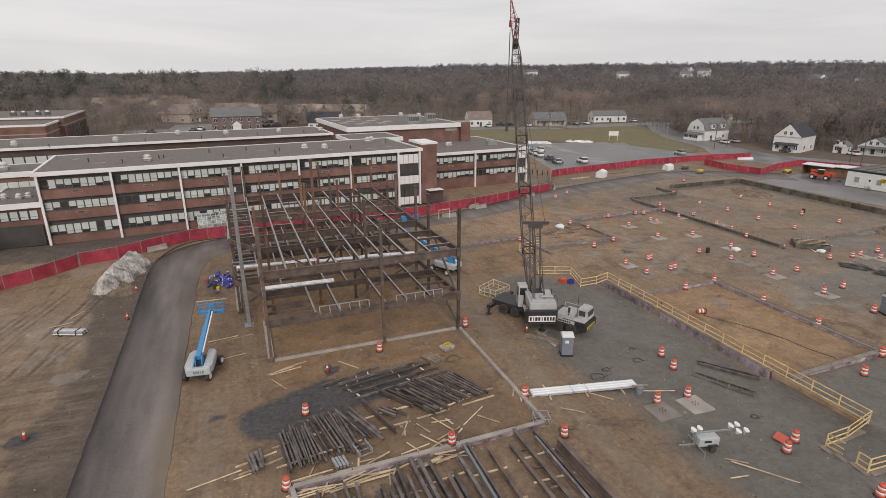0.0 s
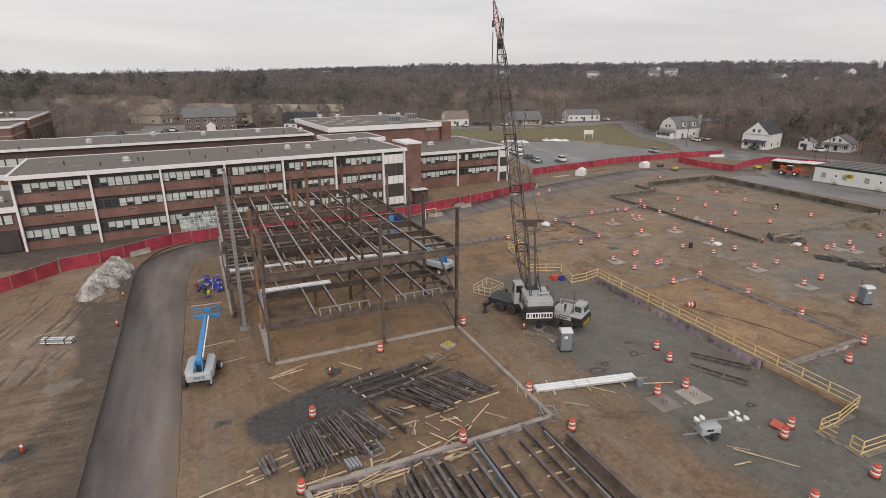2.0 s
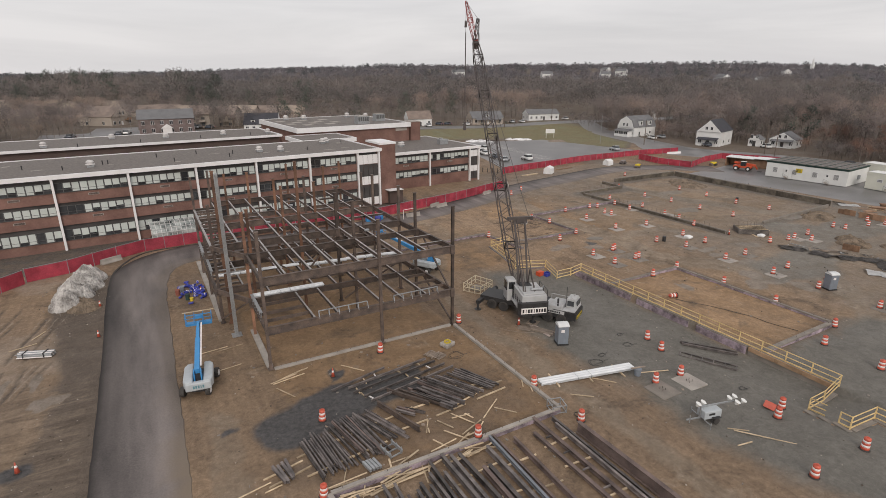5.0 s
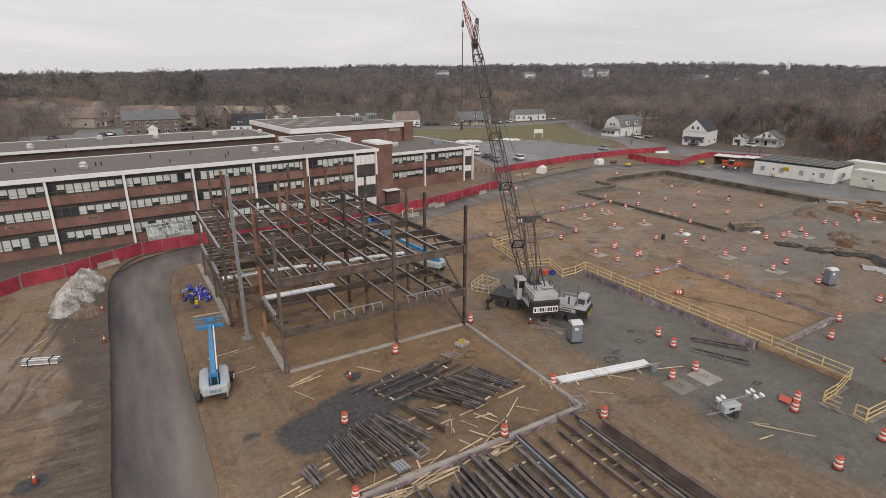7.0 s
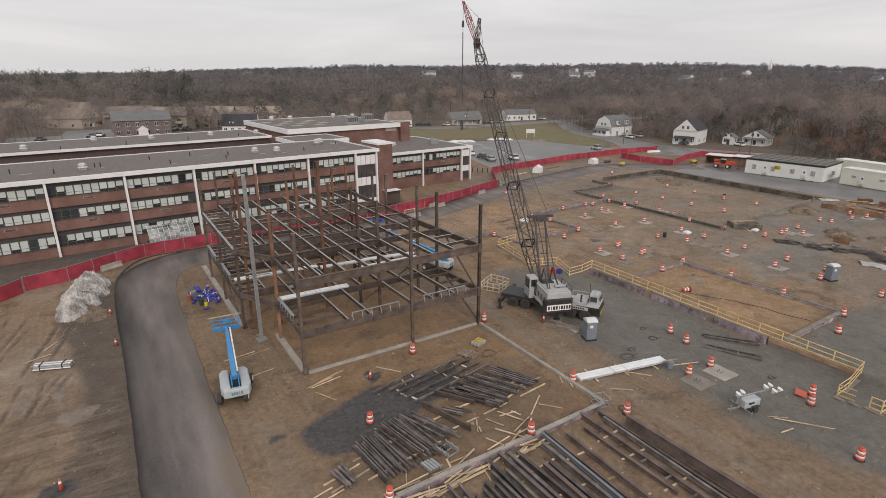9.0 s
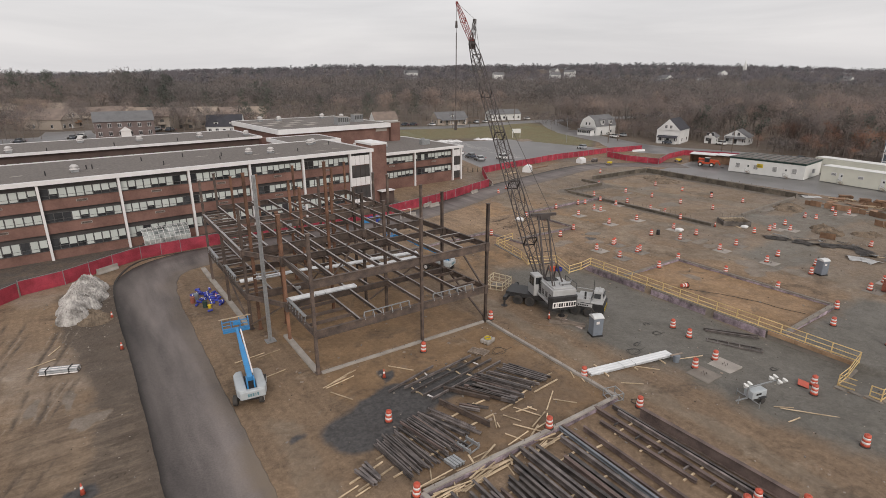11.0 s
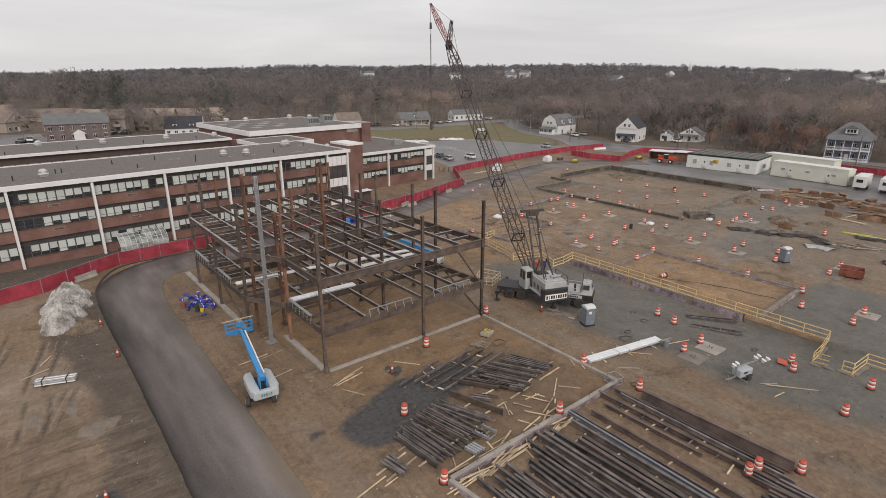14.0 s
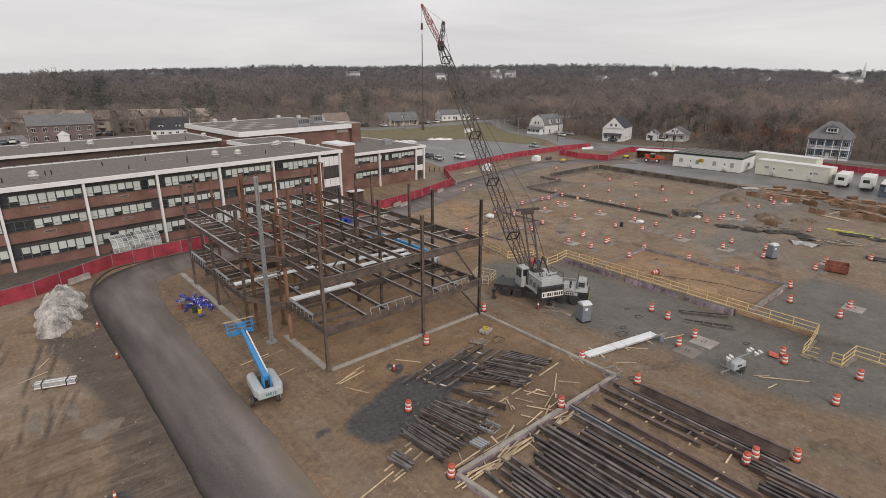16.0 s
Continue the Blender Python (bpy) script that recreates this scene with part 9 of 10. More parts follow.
def telehandler():
    t = thing("telehandler", pose(154.5, 102.4, base_z(154.5, 102.4) + 0.06, 0, 0, -70), "orange-red telescopic handler parked beside a shed", "telehandler")
    b = bmesh.new()
    box(b, 0, 0, 0.9, 5.0, 2.0, 0.7)
    soften(b, 0.08, 2)
    part("body", b, MACHINE_RED, t)
    b = bmesh.new()
    bar(b, (-2.6, 0.3, 2.3), (3.4, 0.3, 1.8), 0.5, 0.6)
    bar(b, (3.2, 0.3, 1.9), (4.0, 0.3, 0.7), 0.35, 0.35)
    part("boom", b, MACHINE_RED, t)
    b = bmesh.new()
    box(b, 0.2, -0.6, 1.5, 1.4, 0.9, 1.3)
    part("cab", b, WINDOW_DARK, t)
    b = bmesh.new()
    box(b, 0.2, -0.6, 2.8, 1.5, 1.0, 0.1)
    part("cab_roof", b, TRAILER_WHITE, t)
    for i in (-1.7, 1.7):
        for s in (-1, 1):
            b = bmesh.new()
            rod(b, (i, s * 0.85, 0.7), (i, s * 1.3, 0.7), 0.7, None, 18)
            w = part("wheel", b, RUBBER, t)
            b = bmesh.new()
            rod(b, (i, s * 1.27, 0.7), (i, s * 1.32, 0.7), 0.35, None, 12)
            part("rim", b, TRAILER_WHITE, w)
    b = bmesh.new()
    for s in (-0.5, 0.5):
        bar(b, (4.0, 0.3 + s, 0.15), (5.2, 0.3 + s, 0.12), 0.14, 0.08)
    part("fork", b, BLACK, t)


telehandler()


def shed():
    t = thing("store_shed", pose(163.5, 104.0, base_z(163, 104), 0, 0, -72), "open store shed with a white sheet roof and plywood walls", "shed")
    for x in (-5.5, 0, 5.5):
        b = bmesh.new()
        box(b, x, 2.4, 0, 5.4, 0.15, 2.8)
        part("back_wall", b, PLYWOOD, t)
    for x in (-8.2, 8.2):
        b = bmesh.new()
        box(b, x, 0, 0, 0.15, 4.8, 2.8)
        part("side_wall", b, PLYWOOD, t)
    for x in (-4.2, 4.2):
        b = bmesh.new()
        box(b, x, 0, 2.8 + (0.2 if x > 0 else 0), 8.2, 5.6, 0.18)
        part("roof_sheet", b, TARP_WHITE, t)
    b = bmesh.new()
    box(b, 2, -1.5, 0, 9, 0.12, 2.5)
    part("front_wall", b, PLYWOOD, t)


shed()


# ---------------------------------------------------------------- cars
def car(x, y, rz, paint, label, suv=0.0, pickup=False):
    t = thing("car", pose(x, y, ground_z(x, y) + 0.08, 0, 0, rz), label, "car", "parked cars")
    b = bmesh.new()
    h = 0.15 * suv
    prism_pts = [(-2.25, 0.35), (2.25, 0.35), (2.3, 0.75 + h), (1.2, 0.95 + h), (-2.2, 0.98 + h)]
    profile(b, prism_pts, -0.9, 0.9, m=pose(0, 0, 0, 0, 0, -90))
    soften(b, 0.09, 2)
    part("body", b, paint, t, "", True)
    b = bmesh.new()
    if pickup:
        cab = [(-0.3, 0.95 + h), (1.15, 0.95 + h), (0.6, 1.5 + h), (-0.2, 1.52 + h)]
    else:
        cab = [(-2.05, 0.95 + h), (1.2, 0.95 + h), (0.5, 1.45 + h * 1.6), (-1.7 + 0.5 * (1 - suv), 1.48 + h * 1.6)]
    profile(b, cab, -0.8, 0.8, m=pose(0, 0, 0, 0, 0, -90))
    soften(b, 0.07, 2)
    part("cabin_glass", b, WINDOW_DARK, t, "", True)
    b = bmesh.new()
    box(b, 0, (cab[2][0] + cab[3][0]) / 2 * 1.0, cab[2][1] - 0.03, 1.4, (cab[2][0] - cab[3][0]) * 0.9, 0.07)
    part("roof", b, paint, t)
    for i in (-1.4, 1.45):
        for s in (-1, 1):
            b = bmesh.new()
            rod(b, (s * 0.72, i, 0.33), (s * 0.93, i, 0.33), 0.33, None, 14)
            part("wheel", b, RUBBER, t)
    for s in (-0.6, 0.6):
        b = bmesh.new()
        box(b, s, 2.26, 0.62, 0.35, 0.06, 0.14)
        part("headlight", b, BAND_WHITE, t)
        b = bmesh.new()
        box(b, s, -2.24, 0.7, 0.3, 0.05, 0.16)
        part("tail_light", b, FENCE_RED, t)


for x, y, rz, paint, lab, suv in ((96.4, 147.8, 72, CAR_SILVER, "silver hatchback parked in the asphalt car park", 0), (97.4, 154.2, 80, CAR_DARK, "dark blue estate car parked in a row", 0.6), (98.5, 162.6, 80, CAR_WHITE, "white car parked in a row", 0.4),
                                  (99.2, 167.6, 80, CAR_WHITE, "white car parked in a row", 0), (100.4, 172.2, 80, CAR_SILVER, "silver car parked in a row", 0.3), (105.2, 173.6, 80, CAR_WHITE, "white van-like car parked in a row", 1.0),
                                  (104.9, 146.4, 84, CAR_WHITE, "white sport utility car parked by the fence", 0.9), (153.5, 154.5, 82, CAR_SILVER, "silver sport utility car in the car park", 1.0),
                                  (-12.6, 239.0, 84, CAR_WHITE, "white car parked before an apartment house", 0.3), (-15.0, 237.4, 84, CAR_DARK, "dark car parked before an apartment house", 0.3), (13.0, 248.6, 60, CAR_SILVER, "silver car parked beside an apartment house", 0.6), (17.5, 247.5, 60, CAR_DARK, "dark car parked beside an apartment house", 0.6), (-30.0, 236.0, 80, CAR_DARK, "dark car half hidden by bare shrubs", 0.4),
                                  (118.0, 244.5, 90, CAR_WHITE, "white car parked before a house", 0.4), (128.5, 252.0, 10, CAR_DARK, "dark car on a drive", 0.5), (133.5, 252.0, 10, CAR_DARK, "dark car on a drive", 0.5), (143.0, 249.0, 90, CAR_WHITE, "white car by the street", 0),
                                  (172.5, 249.0, 70, CAR_SILVER, "silver car parked on a drive", 0.6), (178.0, 247.5, 80, CAR_WHITE, "white car parked on a drive", 0.3), (209.0, 247.5, 85, CAR_WHITE, "white car parked beside a house", 0.2),
                                  (193.5, 171.0, 75, CAR_WHITE, "white car parked beside a house", 0.4), (200.0, 171.5, 75, CAR_SILVER, "silver car parked beside a house", 0.5), (193.0, 143.0, 70, CAR_DARK, "dark car parked on the side road", 0.2),
                                  (208.0, 128.0, 75, CAR_WHITE, "white pickup parked by a small house", 1), (190.0, 90.0, 80, CAR_DARK, "dark car behind the red fence", 0.4), (189.0, 84.0, 80, CAR_DARK, "dark car behind the red fence", 0.6)):
    car(x, y, rz, paint, lab, suv)


# ---------------------------------------------------------------- houses
def house(m, sx, sy, h, roof_h, wall, roof, label, gable_x=True, dormer=0, porch=0, rows=1, cols=3, gambrel=False, chimney=False, hip=False, name="house"):
    """A timber house: walls, pitched roof, windows with frames, and a door on the -y front."""
    t = thing(name, m, label, "house", "houses")
    b = bmesh.new()
    box(b, 0, 0, -1.0, sx, sy, h + 1.0)
    part("wall", b, wall, t)
    b = bmesh.new()
    if gambrel:
        pr = [(-sy / 2 - 0.3, h - 0.1), (-sy / 2 + sy * 0.14, h + roof_h * 0.62), (0, h + roof_h), (sy / 2 - sy * 0.14, h + roof_h * 0.62), (sy / 2 + 0.3, h - 0.1)]
    else:
        pr = [(-sy / 2 - 0.45, h - 0.15), (0, h + roof_h), (sy / 2 + 0.45, h - 0.15)]
    if hip:
        v = [b.verts.new(p) for p in ((-sx / 2 - 0.5, -sy / 2 - 0.5, h - 0.1), (sx / 2 + 0.5, -sy / 2 - 0.5, h - 0.1), (sx / 2 + 0.5, sy / 2 + 0.5, h - 0.1), (-sx / 2 - 0.5, sy / 2 + 0.5, h - 0.1),
                                       (-sx * 0.12, 0, h + roof_h), (sx * 0.12, 0, h + roof_h))]
        for f in ((0, 1, 5, 4), (1, 2, 5), (2, 3, 4, 5), (3, 0, 4), (3, 2, 1, 0)):
            b.faces.new([v[i] for i in f])
    elif gable_x:
        profile(b, pr, -sx / 2 - 0.3, sx / 2 + 0.3)
    else:
        k = sx / sy
        profile(b, [(y * k, z) for y, z in pr], -sy / 2 - 0.3, sy / 2 + 0.3, m=pose(0, 0, 0, 0, 0, -90))
    part("roof", b, roof, t)
    if not hip:
        for s in (-1, 1):
            b = bmesh.new()
            tri = [(y * 0.93, z - 0.12) for y, z in pr]
            if gable_x:
                profile(b, tri, s * (sx / 2 + 0.31) - 0.02, s * (sx / 2 + 0.31) + 0.02)
            else:
                k = sx / sy
                profile(b, [(y * k, z) for y, z in tri], s * (sy / 2 + 0.31) - 0.02, s * (sy / 2 + 0.31) + 0.02, m=pose(0, 0, 0, 0, 0, -90))
            part("gable", b, wall, t)

    def window(x, y, z, w, hh, side):
        b = bmesh.new()
        sizes = (w, 0.12, hh) if side == "y" else (0.12, w, hh)
        box(b, x, y, z, *sizes)
        o = part("window", b, WHITE_TRIM, t)
        b = bmesh.new()
        for q in (-0.25, 0.25):
            if side == "y":
                box(b, x + q * w, y - 0.04 if y < 0 else y + 0.04, z + 0.1, w * 0.42, 0.1, hh - 0.2)
            else:
                box(b, x - 0.04 if x < 0 else x + 0.04, y + q * w, z + 0.1, 0.1, w * 0.42, hh - 0.2)
        part("pane", b, WINDOW_DARK, o)

    for r in range(rows):
        z = 0.9 + r * (h - 0.3) / rows
        for k in range(cols):
            if rows == 1 and k == cols // 2:
                continue
            window(-sx / 2 + sx * (k + 0.5) / cols, -sy / 2 - 0.03, z, 1.2, 1.5, "y")
        for k in range(2):
            window(-sx / 2 - 0.03, -sy / 4 + sy / 2 * k, z, 1.0, 1.4, "x")
            window(sx / 2 + 0.03, -sy / 4 + sy / 2 * k, z, 1.0, 1.4, "x")
    if not gable_x:
        for q in (-1.0, 1.0):
            window(q, -sy / 2 - 0.34, h + 0.4, 0.9, 1.4, "y")
    b = bmesh.new()
    box(b, 0, -sy / 2 - 0.05, 0, 1.1, 0.12, 2.1)
    part("door", b, WHITE_TRIM if wall is not HOUSE_WHITE else DARK_PANEL, t)
    for k in range(dormer):
        x = (k - (dormer - 1) / 2) * sx / max(1, dormer) * 0.9
        b = bmesh.new()
        y = -sy / 2 + sy * 0.1
        box(b, x, y + 0.9, h + 0.1, 1.7, 2.2, 1.5)
        d = part("dormer", b, HOUSE_WHITE if wall is not HOUSE_BLUE else WHITE_TRIM, t)
        b = bmesh.new()
        profile(b, [(-1.0, h + 1.6), (0, h + 2.4), (1.0, h + 1.6)], -(y + 2.0), -(y - 0.35), m=pose(x, 0, 0, 0, 0, -90))
        part("dormer_roof", b, roof, d)
        b = bmesh.new()
        box(b, x, y - 0.24, h + 0.4, 0.9, 0.06, 1.0)
        part("dormer_pane", b, WINDOW_DARK, d)
    if porch:
        b = bmesh.new()
        profile(b, [(-sy / 2 - porch - 0.3, 2.6), (-sy / 2, 3.3), (-sy / 2, 3.15), (-sy / 2 - porch - 0.3, 2.4)], -sx * 0.42, sx * 0.42)
        part("porch_roof", b, roof, t)
        b = bmesh.new()
        box(b, 0, -sy / 2 - porch / 2, -0.8, sx * 0.8, porch, 1.1)
        part("porch_floor", b, wall, t)
        for k in range(4):
            b = bmesh.new()
            box(b, -sx * 0.38 + sx * 0.76 * k / 3, -sy / 2 - porch + 0.1, 0.3, 0.16, 0.16, 2.2)
            part("porch_post", b, WHITE_TRIM, t)
    if chimney:
        b = bmesh.new()
        box(b, sx * 0.15, 0.3, h, 0.7, 0.7, roof_h + 1.0)
        part("chimney", b, BRICK_DARK, t)
    return t


def gz(x, y, rz=0):
    return pose(x, y, ground_z(x, y), 0, 0, rz)


gh = house(gz(199.5, 186.0, -88), 10.0, 14.5, 4.2, 5.0, HOUSE_WHITE, SHINGLE_GREY, "white gambrel-roofed house with a glazed front porch", False, 0, 3.0, 1, 4, True)
for k in (-1, 1):
    b = bmesh.new()
    box(b, 4.1, 3.0 * k, 5.0, 2.2, 1.8, 2.0)
    dm = part("dormer", b, HOUSE_WHITE, gh)
    b = bmesh.new()
    profile(b, [(3.0 * k - 1.1, 7.0), (3.0 * k, 7.9), (3.0 * k + 1.1, 7.0)], 2.9, 5.4)
    part("dormer_roof", b, SHINGLE_GREY, dm)
    b = bmesh.new()
    box(b, 5.23, 3.0 * k, 5.4, 0.06, 0.9, 1.3)
    part("dormer_pane", b, WINDOW_DARK, dm)
b = bmesh.new()
box(b, 0, -8.7, 0.3, 7.8, 2.8, 2.1)
gp = part("porch_wall", b, HOUSE_WHITE, gh)
for k in range(7):
    b = bmesh.new()
    box(b, -3.3 + 1.1 * k, -10.12, 1.1, 0.85, 0.06, 1.1)
    part("pane", b, WINDOW_DARK, gp)
house(gz(201.1, 146.0, -73), 9.6, 13.5, 5.8, 4.4, HOUSE_WHITE, SHINGLE_DARK, "white gabled house with a dark slate-coloured roof", False, 0, 1.6, 1, 3)
house(gz(196.5, 254.5, -12), 19.0, 8.5, 3.6, 2.4, HOUSE_WHITE, SHINGLE_GREY, "low white ranch house with a grey roof", True, 0, 0, 1, 6)
house(gz(157.5, 254.0, -8), 18.0, 9.0, 3.4, 3.2, HOUSE_TAN, SHINGLE_GREY, "low grey-roofed house with a gabled entrance", True, 1, 2.0, 1, 5, chimney=True)
house(gz(116.0, 252.0, -8), 12.0, 8.0, 3.6, 3.6, HOUSE_WHITE, SHINGLE_BROWN, "small white house with a brown shingle roof", True, 0, 0, 1, 4)
house(gz(219.0, 126.9, -76), 9.5, 8.0, 3.2, 2.8, HOUSE_WHITE, SHINGLE_GREY, "small white cottage with a porch", False, 0, 1.5, 1, 3)
house(gz(211.6, 134.2, -76), 4.5, 5.0, 2.8, 1.6, HOUSE_WHITE, SHINGLE_GREY, "small white garage beside a house", False, 0, 0, 1, 2)
bh = house(gz(212.0, 66.5, -78), 13.0, 13.0, 7.4, 5.0, HOUSE_BLUE, SHINGLE_GREY, "large blue-grey two-storey house with white double porch and hipped roof", True, 0, 0, 2, 4, hip=True)
for z in (0.2, 3.7):
    b = bmesh.new()
    box(b, 0, -8.0, z - 0.2, 12.4, 3.2, 0.22)
    part("porch_floor", b, WHITE_TRIM, bh)
    for k in range(6):
        b = bmesh.new()
        box(b, -6.0 + 2.4 * k, -9.4, z, 0.2, 0.2, 3.3)
        part("porch_post", b, WHITE_TRIM, bh)
    b = bmesh.new()
    for k in range(42):
        box(b, -6.0 + 12 * k / 41, -9.4, z + 0.1, 0.06, 0.06, 0.8)
    box(b, 0, -9.4, z + 0.9, 12.2, 0.12, 0.1)
    part("balustrade", b, WHITE_TRIM, bh)
b = bmesh.new()
profile(b, [(-9.9, 7.1), (-6.4, 8.4), (-6.4, 7.6), (-9.9, 6.9)], -6.4, 6.4)
part("porch_roof", b, SHINGLE_GREY, bh)
b = bmesh.new()
box(b, 0, -4.2, 9.0, 3.4, 3.0, 1.6)
dm = part("dormer", b, HOUSE_WHITE, bh)
b = bmesh.new()
for q in (-0.9, 0, 0.9):
    box(b, q, -5.72, 9.3, 0.7, 0.06, 1.0)
part("dormer_pane", b, WINDOW_DARK, dm)
b = bmesh.new()
profile(b, [(-2.2, 10.6), (0, 12.0), (2.2, 10.6)], 2.4, 6.2, m=pose(0, 0, 0, 0, 0, -90))
part("dormer_roof", b, SHINGLE_GREY, dm)
apt = house(pose(1.6, 240.5, 4.4, 0, 0, -3), 19.0, 10.0, 6.0, 3.2, HOUSE_GREYBRICK, SHINGLE_GREY, "two-storey grey-brown brick apartment house with white windows", True, 0, 0, 2, 6, name="apartment_house")
b = bmesh.new()
box(b, 0, -6.0, 0, 3.2, 2.0, 2.6)
profile(b, [(-1.9, 2.6), (0, 4.0), (1.9, 2.6)], 4.8, 7.2, m=pose(0, 0, 0, 0, 0, -90))
part("entrance_porch", b, WHITE_TRIM, apt)
house(pose(38.5, 246.0, 3.0, 0, 0, -22), 13.6, 8.6, 3.2, 4.4, HOUSE_WHITE, SHINGLE_DARK, "dark-roofed cape house with two white dormers", True, 2, 0, 1, 5)


def gabled_unit(x, y, z, rz, w, d, h, rh, roof, label):
    """A stepped condominium unit: a long low-pitched roof over pale board walls, with a balcony and few windows."""
    t = thing("condominium", pose(x, y, z, 0, 0, rz), label, "house", "condominiums")
    b = bmesh.new()
    profile(b, [(-d / 2, -1.5), (d / 2, -1.5), (d / 2, h), (d * 0.1, h + rh), (-d / 2, h - 0.6)], -w / 2, w / 2)
    part("wall", b, HOUSE_TAN, t)
    b = bmesh.new()
    profile(b, [(-d / 2 - 0.6, h - 0.75), (d * 0.1, h + rh + 0.05), (d / 2 + 0.5, h - 0.15), (d / 2 + 0.5, h + 0.1), (d * 0.1, h + rh + 0.32), (-d / 2 - 0.6, h - 0.5)], -w / 2 - 0.4, w / 2 + 0.4)
    part("roof", b, roof, t)
    for k in range(int(w / 4)):
        u = -w / 2 + 2.2 + 4 * k
        for zz in (0.9, 3.2):
            if zz + 1.4 < h - 0.6:
                b = bmesh.new()
                box(b, u, -d / 2 - 0.02, zz, 1.5, 0.08, 1.2)
                part("window", b, FRAME_GREY, t)
    b = bmesh.new()
    box(b, w * 0.2, -d / 2 - 0.7, 2.5, 2.6, 1.4, 0.14)
    box(b, w * 0.2, -d / 2 - 1.36, 2.64, 2.6, 0.08, 0.9)
    part("balcony", b, HOUSE_TAN, t)
    return t


gable = house(pose(-20.5, 280.5, 5.0, 0, 0, 55), 13.0, 15.0, 4.4, 3.8, HOUSE_TAN, SHINGLE_BROWN, "tan gabled house with a wide brown roof beside a parking area", False, 0, 0, 1, 4)
b = bmesh.new()
box(b, 3.2, -8.1, 2.4, 3.0, 1.3, 0.15)
box(b, 3.2, -8.7, 2.55, 3.0, 0.1, 0.9)
part("balcony", b, PLYWOOD, gable)
CU = "tan board-sided condominium with a low brown roof among bare trees"
CP = "pale-walled condominium with a low tan roof among bare trees"
ROOF_TAN = material("tan_shingles", (0.30, 0.245, 0.20), 0.9, 0, 0.2, 0.5, 5, 0.2)
for x, y, z, rz, w, d, h, rh, roof, lab in ((-58, 410, 5.6, -6, 22, 11, 5.0, 2.4, SHINGLE_BROWN, CU), (-45, 402, 5.6, 84, 9, 12, 4.6, 2.2, ROOF_TAN, CP), (-35, 398, 5.6, -8, 14, 10, 4.6, 2.2, ROOF_TAN, CP), (-30, 366, 5.5, 40, 12, 11, 4.8, 2.4, SHINGLE_BROWN, CU),
                                            (-50, 352, 5.5, -10, 14, 11, 5.0, 2.2, SHINGLE_BROWN, CU), (-38, 344, 5.4, 80, 10, 12, 4.8, 2.4, ROOF_TAN, CP), (-66, 368, 5.5, -10, 16, 11, 5.0, 2.4, ROOF_TAN, CU), (-20, 350, 5.4, -20, 13, 10, 4.4, 2.4, ROOF_TAN, CP),
                                            (-10, 330, 3.6, -14, 14, 10, 4.8, 2.2, SHINGLE_BROWN, CU), (4, 318, 3.4, -10, 15, 10, 5.4, 2.4, SHINGLE_BROWN, CU), (14, 306, 3.0, -20, 12, 10, 5.6, 2.4, ROOF_TAN, CP), (16.5, 257, 4.8, -28, 9, 10, 6.2, 2.2, SHINGLE_BROWN, CP), (26, 268, 3.6, -26, 12, 10, 6.2, 2.4, SHINGLE_BROWN, CU),
                                            (36, 276, 3.6, -24, 12, 10, 6.0, 2.4, ROOF_TAN, CP), (47, 284, 3.2, -18, 12, 10, 5.6, 2.4, SHINGLE_BROWN, CU), (62, 292, 3.0, -10, 13, 10, 5.0, 2.6, ROOF_TAN, CP)):
    gabled_unit(x, y, z, rz, w, d, h, rh, roof, lab)
patch("residents_parking", [(-26, 232), (-8, 232), (-8, 262), (-24, 264)], ASPHALT_WET, "grey asphalt parking area before tan houses", 0.05)
far = random.Random(21)
for k in range(16):
    az = radians(far.uniform(40, 76) if k < 12 else far.uniform(8, 40))
    d = far.uniform(620, 1100) if k < 22 else far.uniform(700, 1100)
    x, y = d * math.sin(az), d * math.cos(az)
    house(gz(x, y, far.uniform(0, 180)), far.uniform(12, 22), far.uniform(9, 12), far.uniform(9, 12.5), 3.5, HOUSE_WHITE, SHINGLE_GREY, "distant white house among bare trees", True, 0, 0, 2, 3)
for x, y, k in ((246, 222, 50),):
    house(gz(x, y, k), 11, 9, 6.0, 3.6, HOUSE_WHITE if k != 40 else HOUSE_TAN, SHINGLE_GREY, "pale two-storey house among bare trees", True, 0, 0, 2, 3)


def steeple(x, y, top):
    z = ground_z(x, y)
    t = thing("church_steeple", pose(x, y, z), "distant white church steeple above the trees", "church", "church steeples")
    b = bmesh.new()
    box(b, 0, 0, 0, 5, 5, (top - z) * 0.6)
    part("tower", b, HOUSE_WHITE, t)
    b = bmesh.new()
    rod(b, (0, 0, (top - z) * 0.6), (0, 0, top - z), 2.4, 0.15, 8)
    part("spire", b, HOUSE_WHITE, t)


steeple(1060, 571, 52)
steeple(1123, 270, 46)


# ---------------------------------------------------------------- poles, signs, snow
def pole(x, y, h, lamp=False, lean=0):
    z = ground_z(x, y)
    t = thing("utility_pole" if not lamp else "flag_pole", pose(x, y, z, lean, 0, 0), "weathered wooden utility pole with a cross arm" if not lamp else "tall pale metal pole at the car park edge", "pole", "poles")
    b = bmesh.new()
    rod(b, (0, 0, -0.5), (0, 0, h), 0.17 if not lamp else 0.1, 0.11 if not lamp else 0.06, 8)
    part("shaft", b, POLE_WOOD if not lamp else GALV, t)
    if not lamp:
        b = bmesh.new()
        bar(b, (-1.1, 0, h - 0.6), (1.1, 0, h - 0.6), 0.1, 0.12)
        part("cross_arm", b, POLE_WOOD, t)


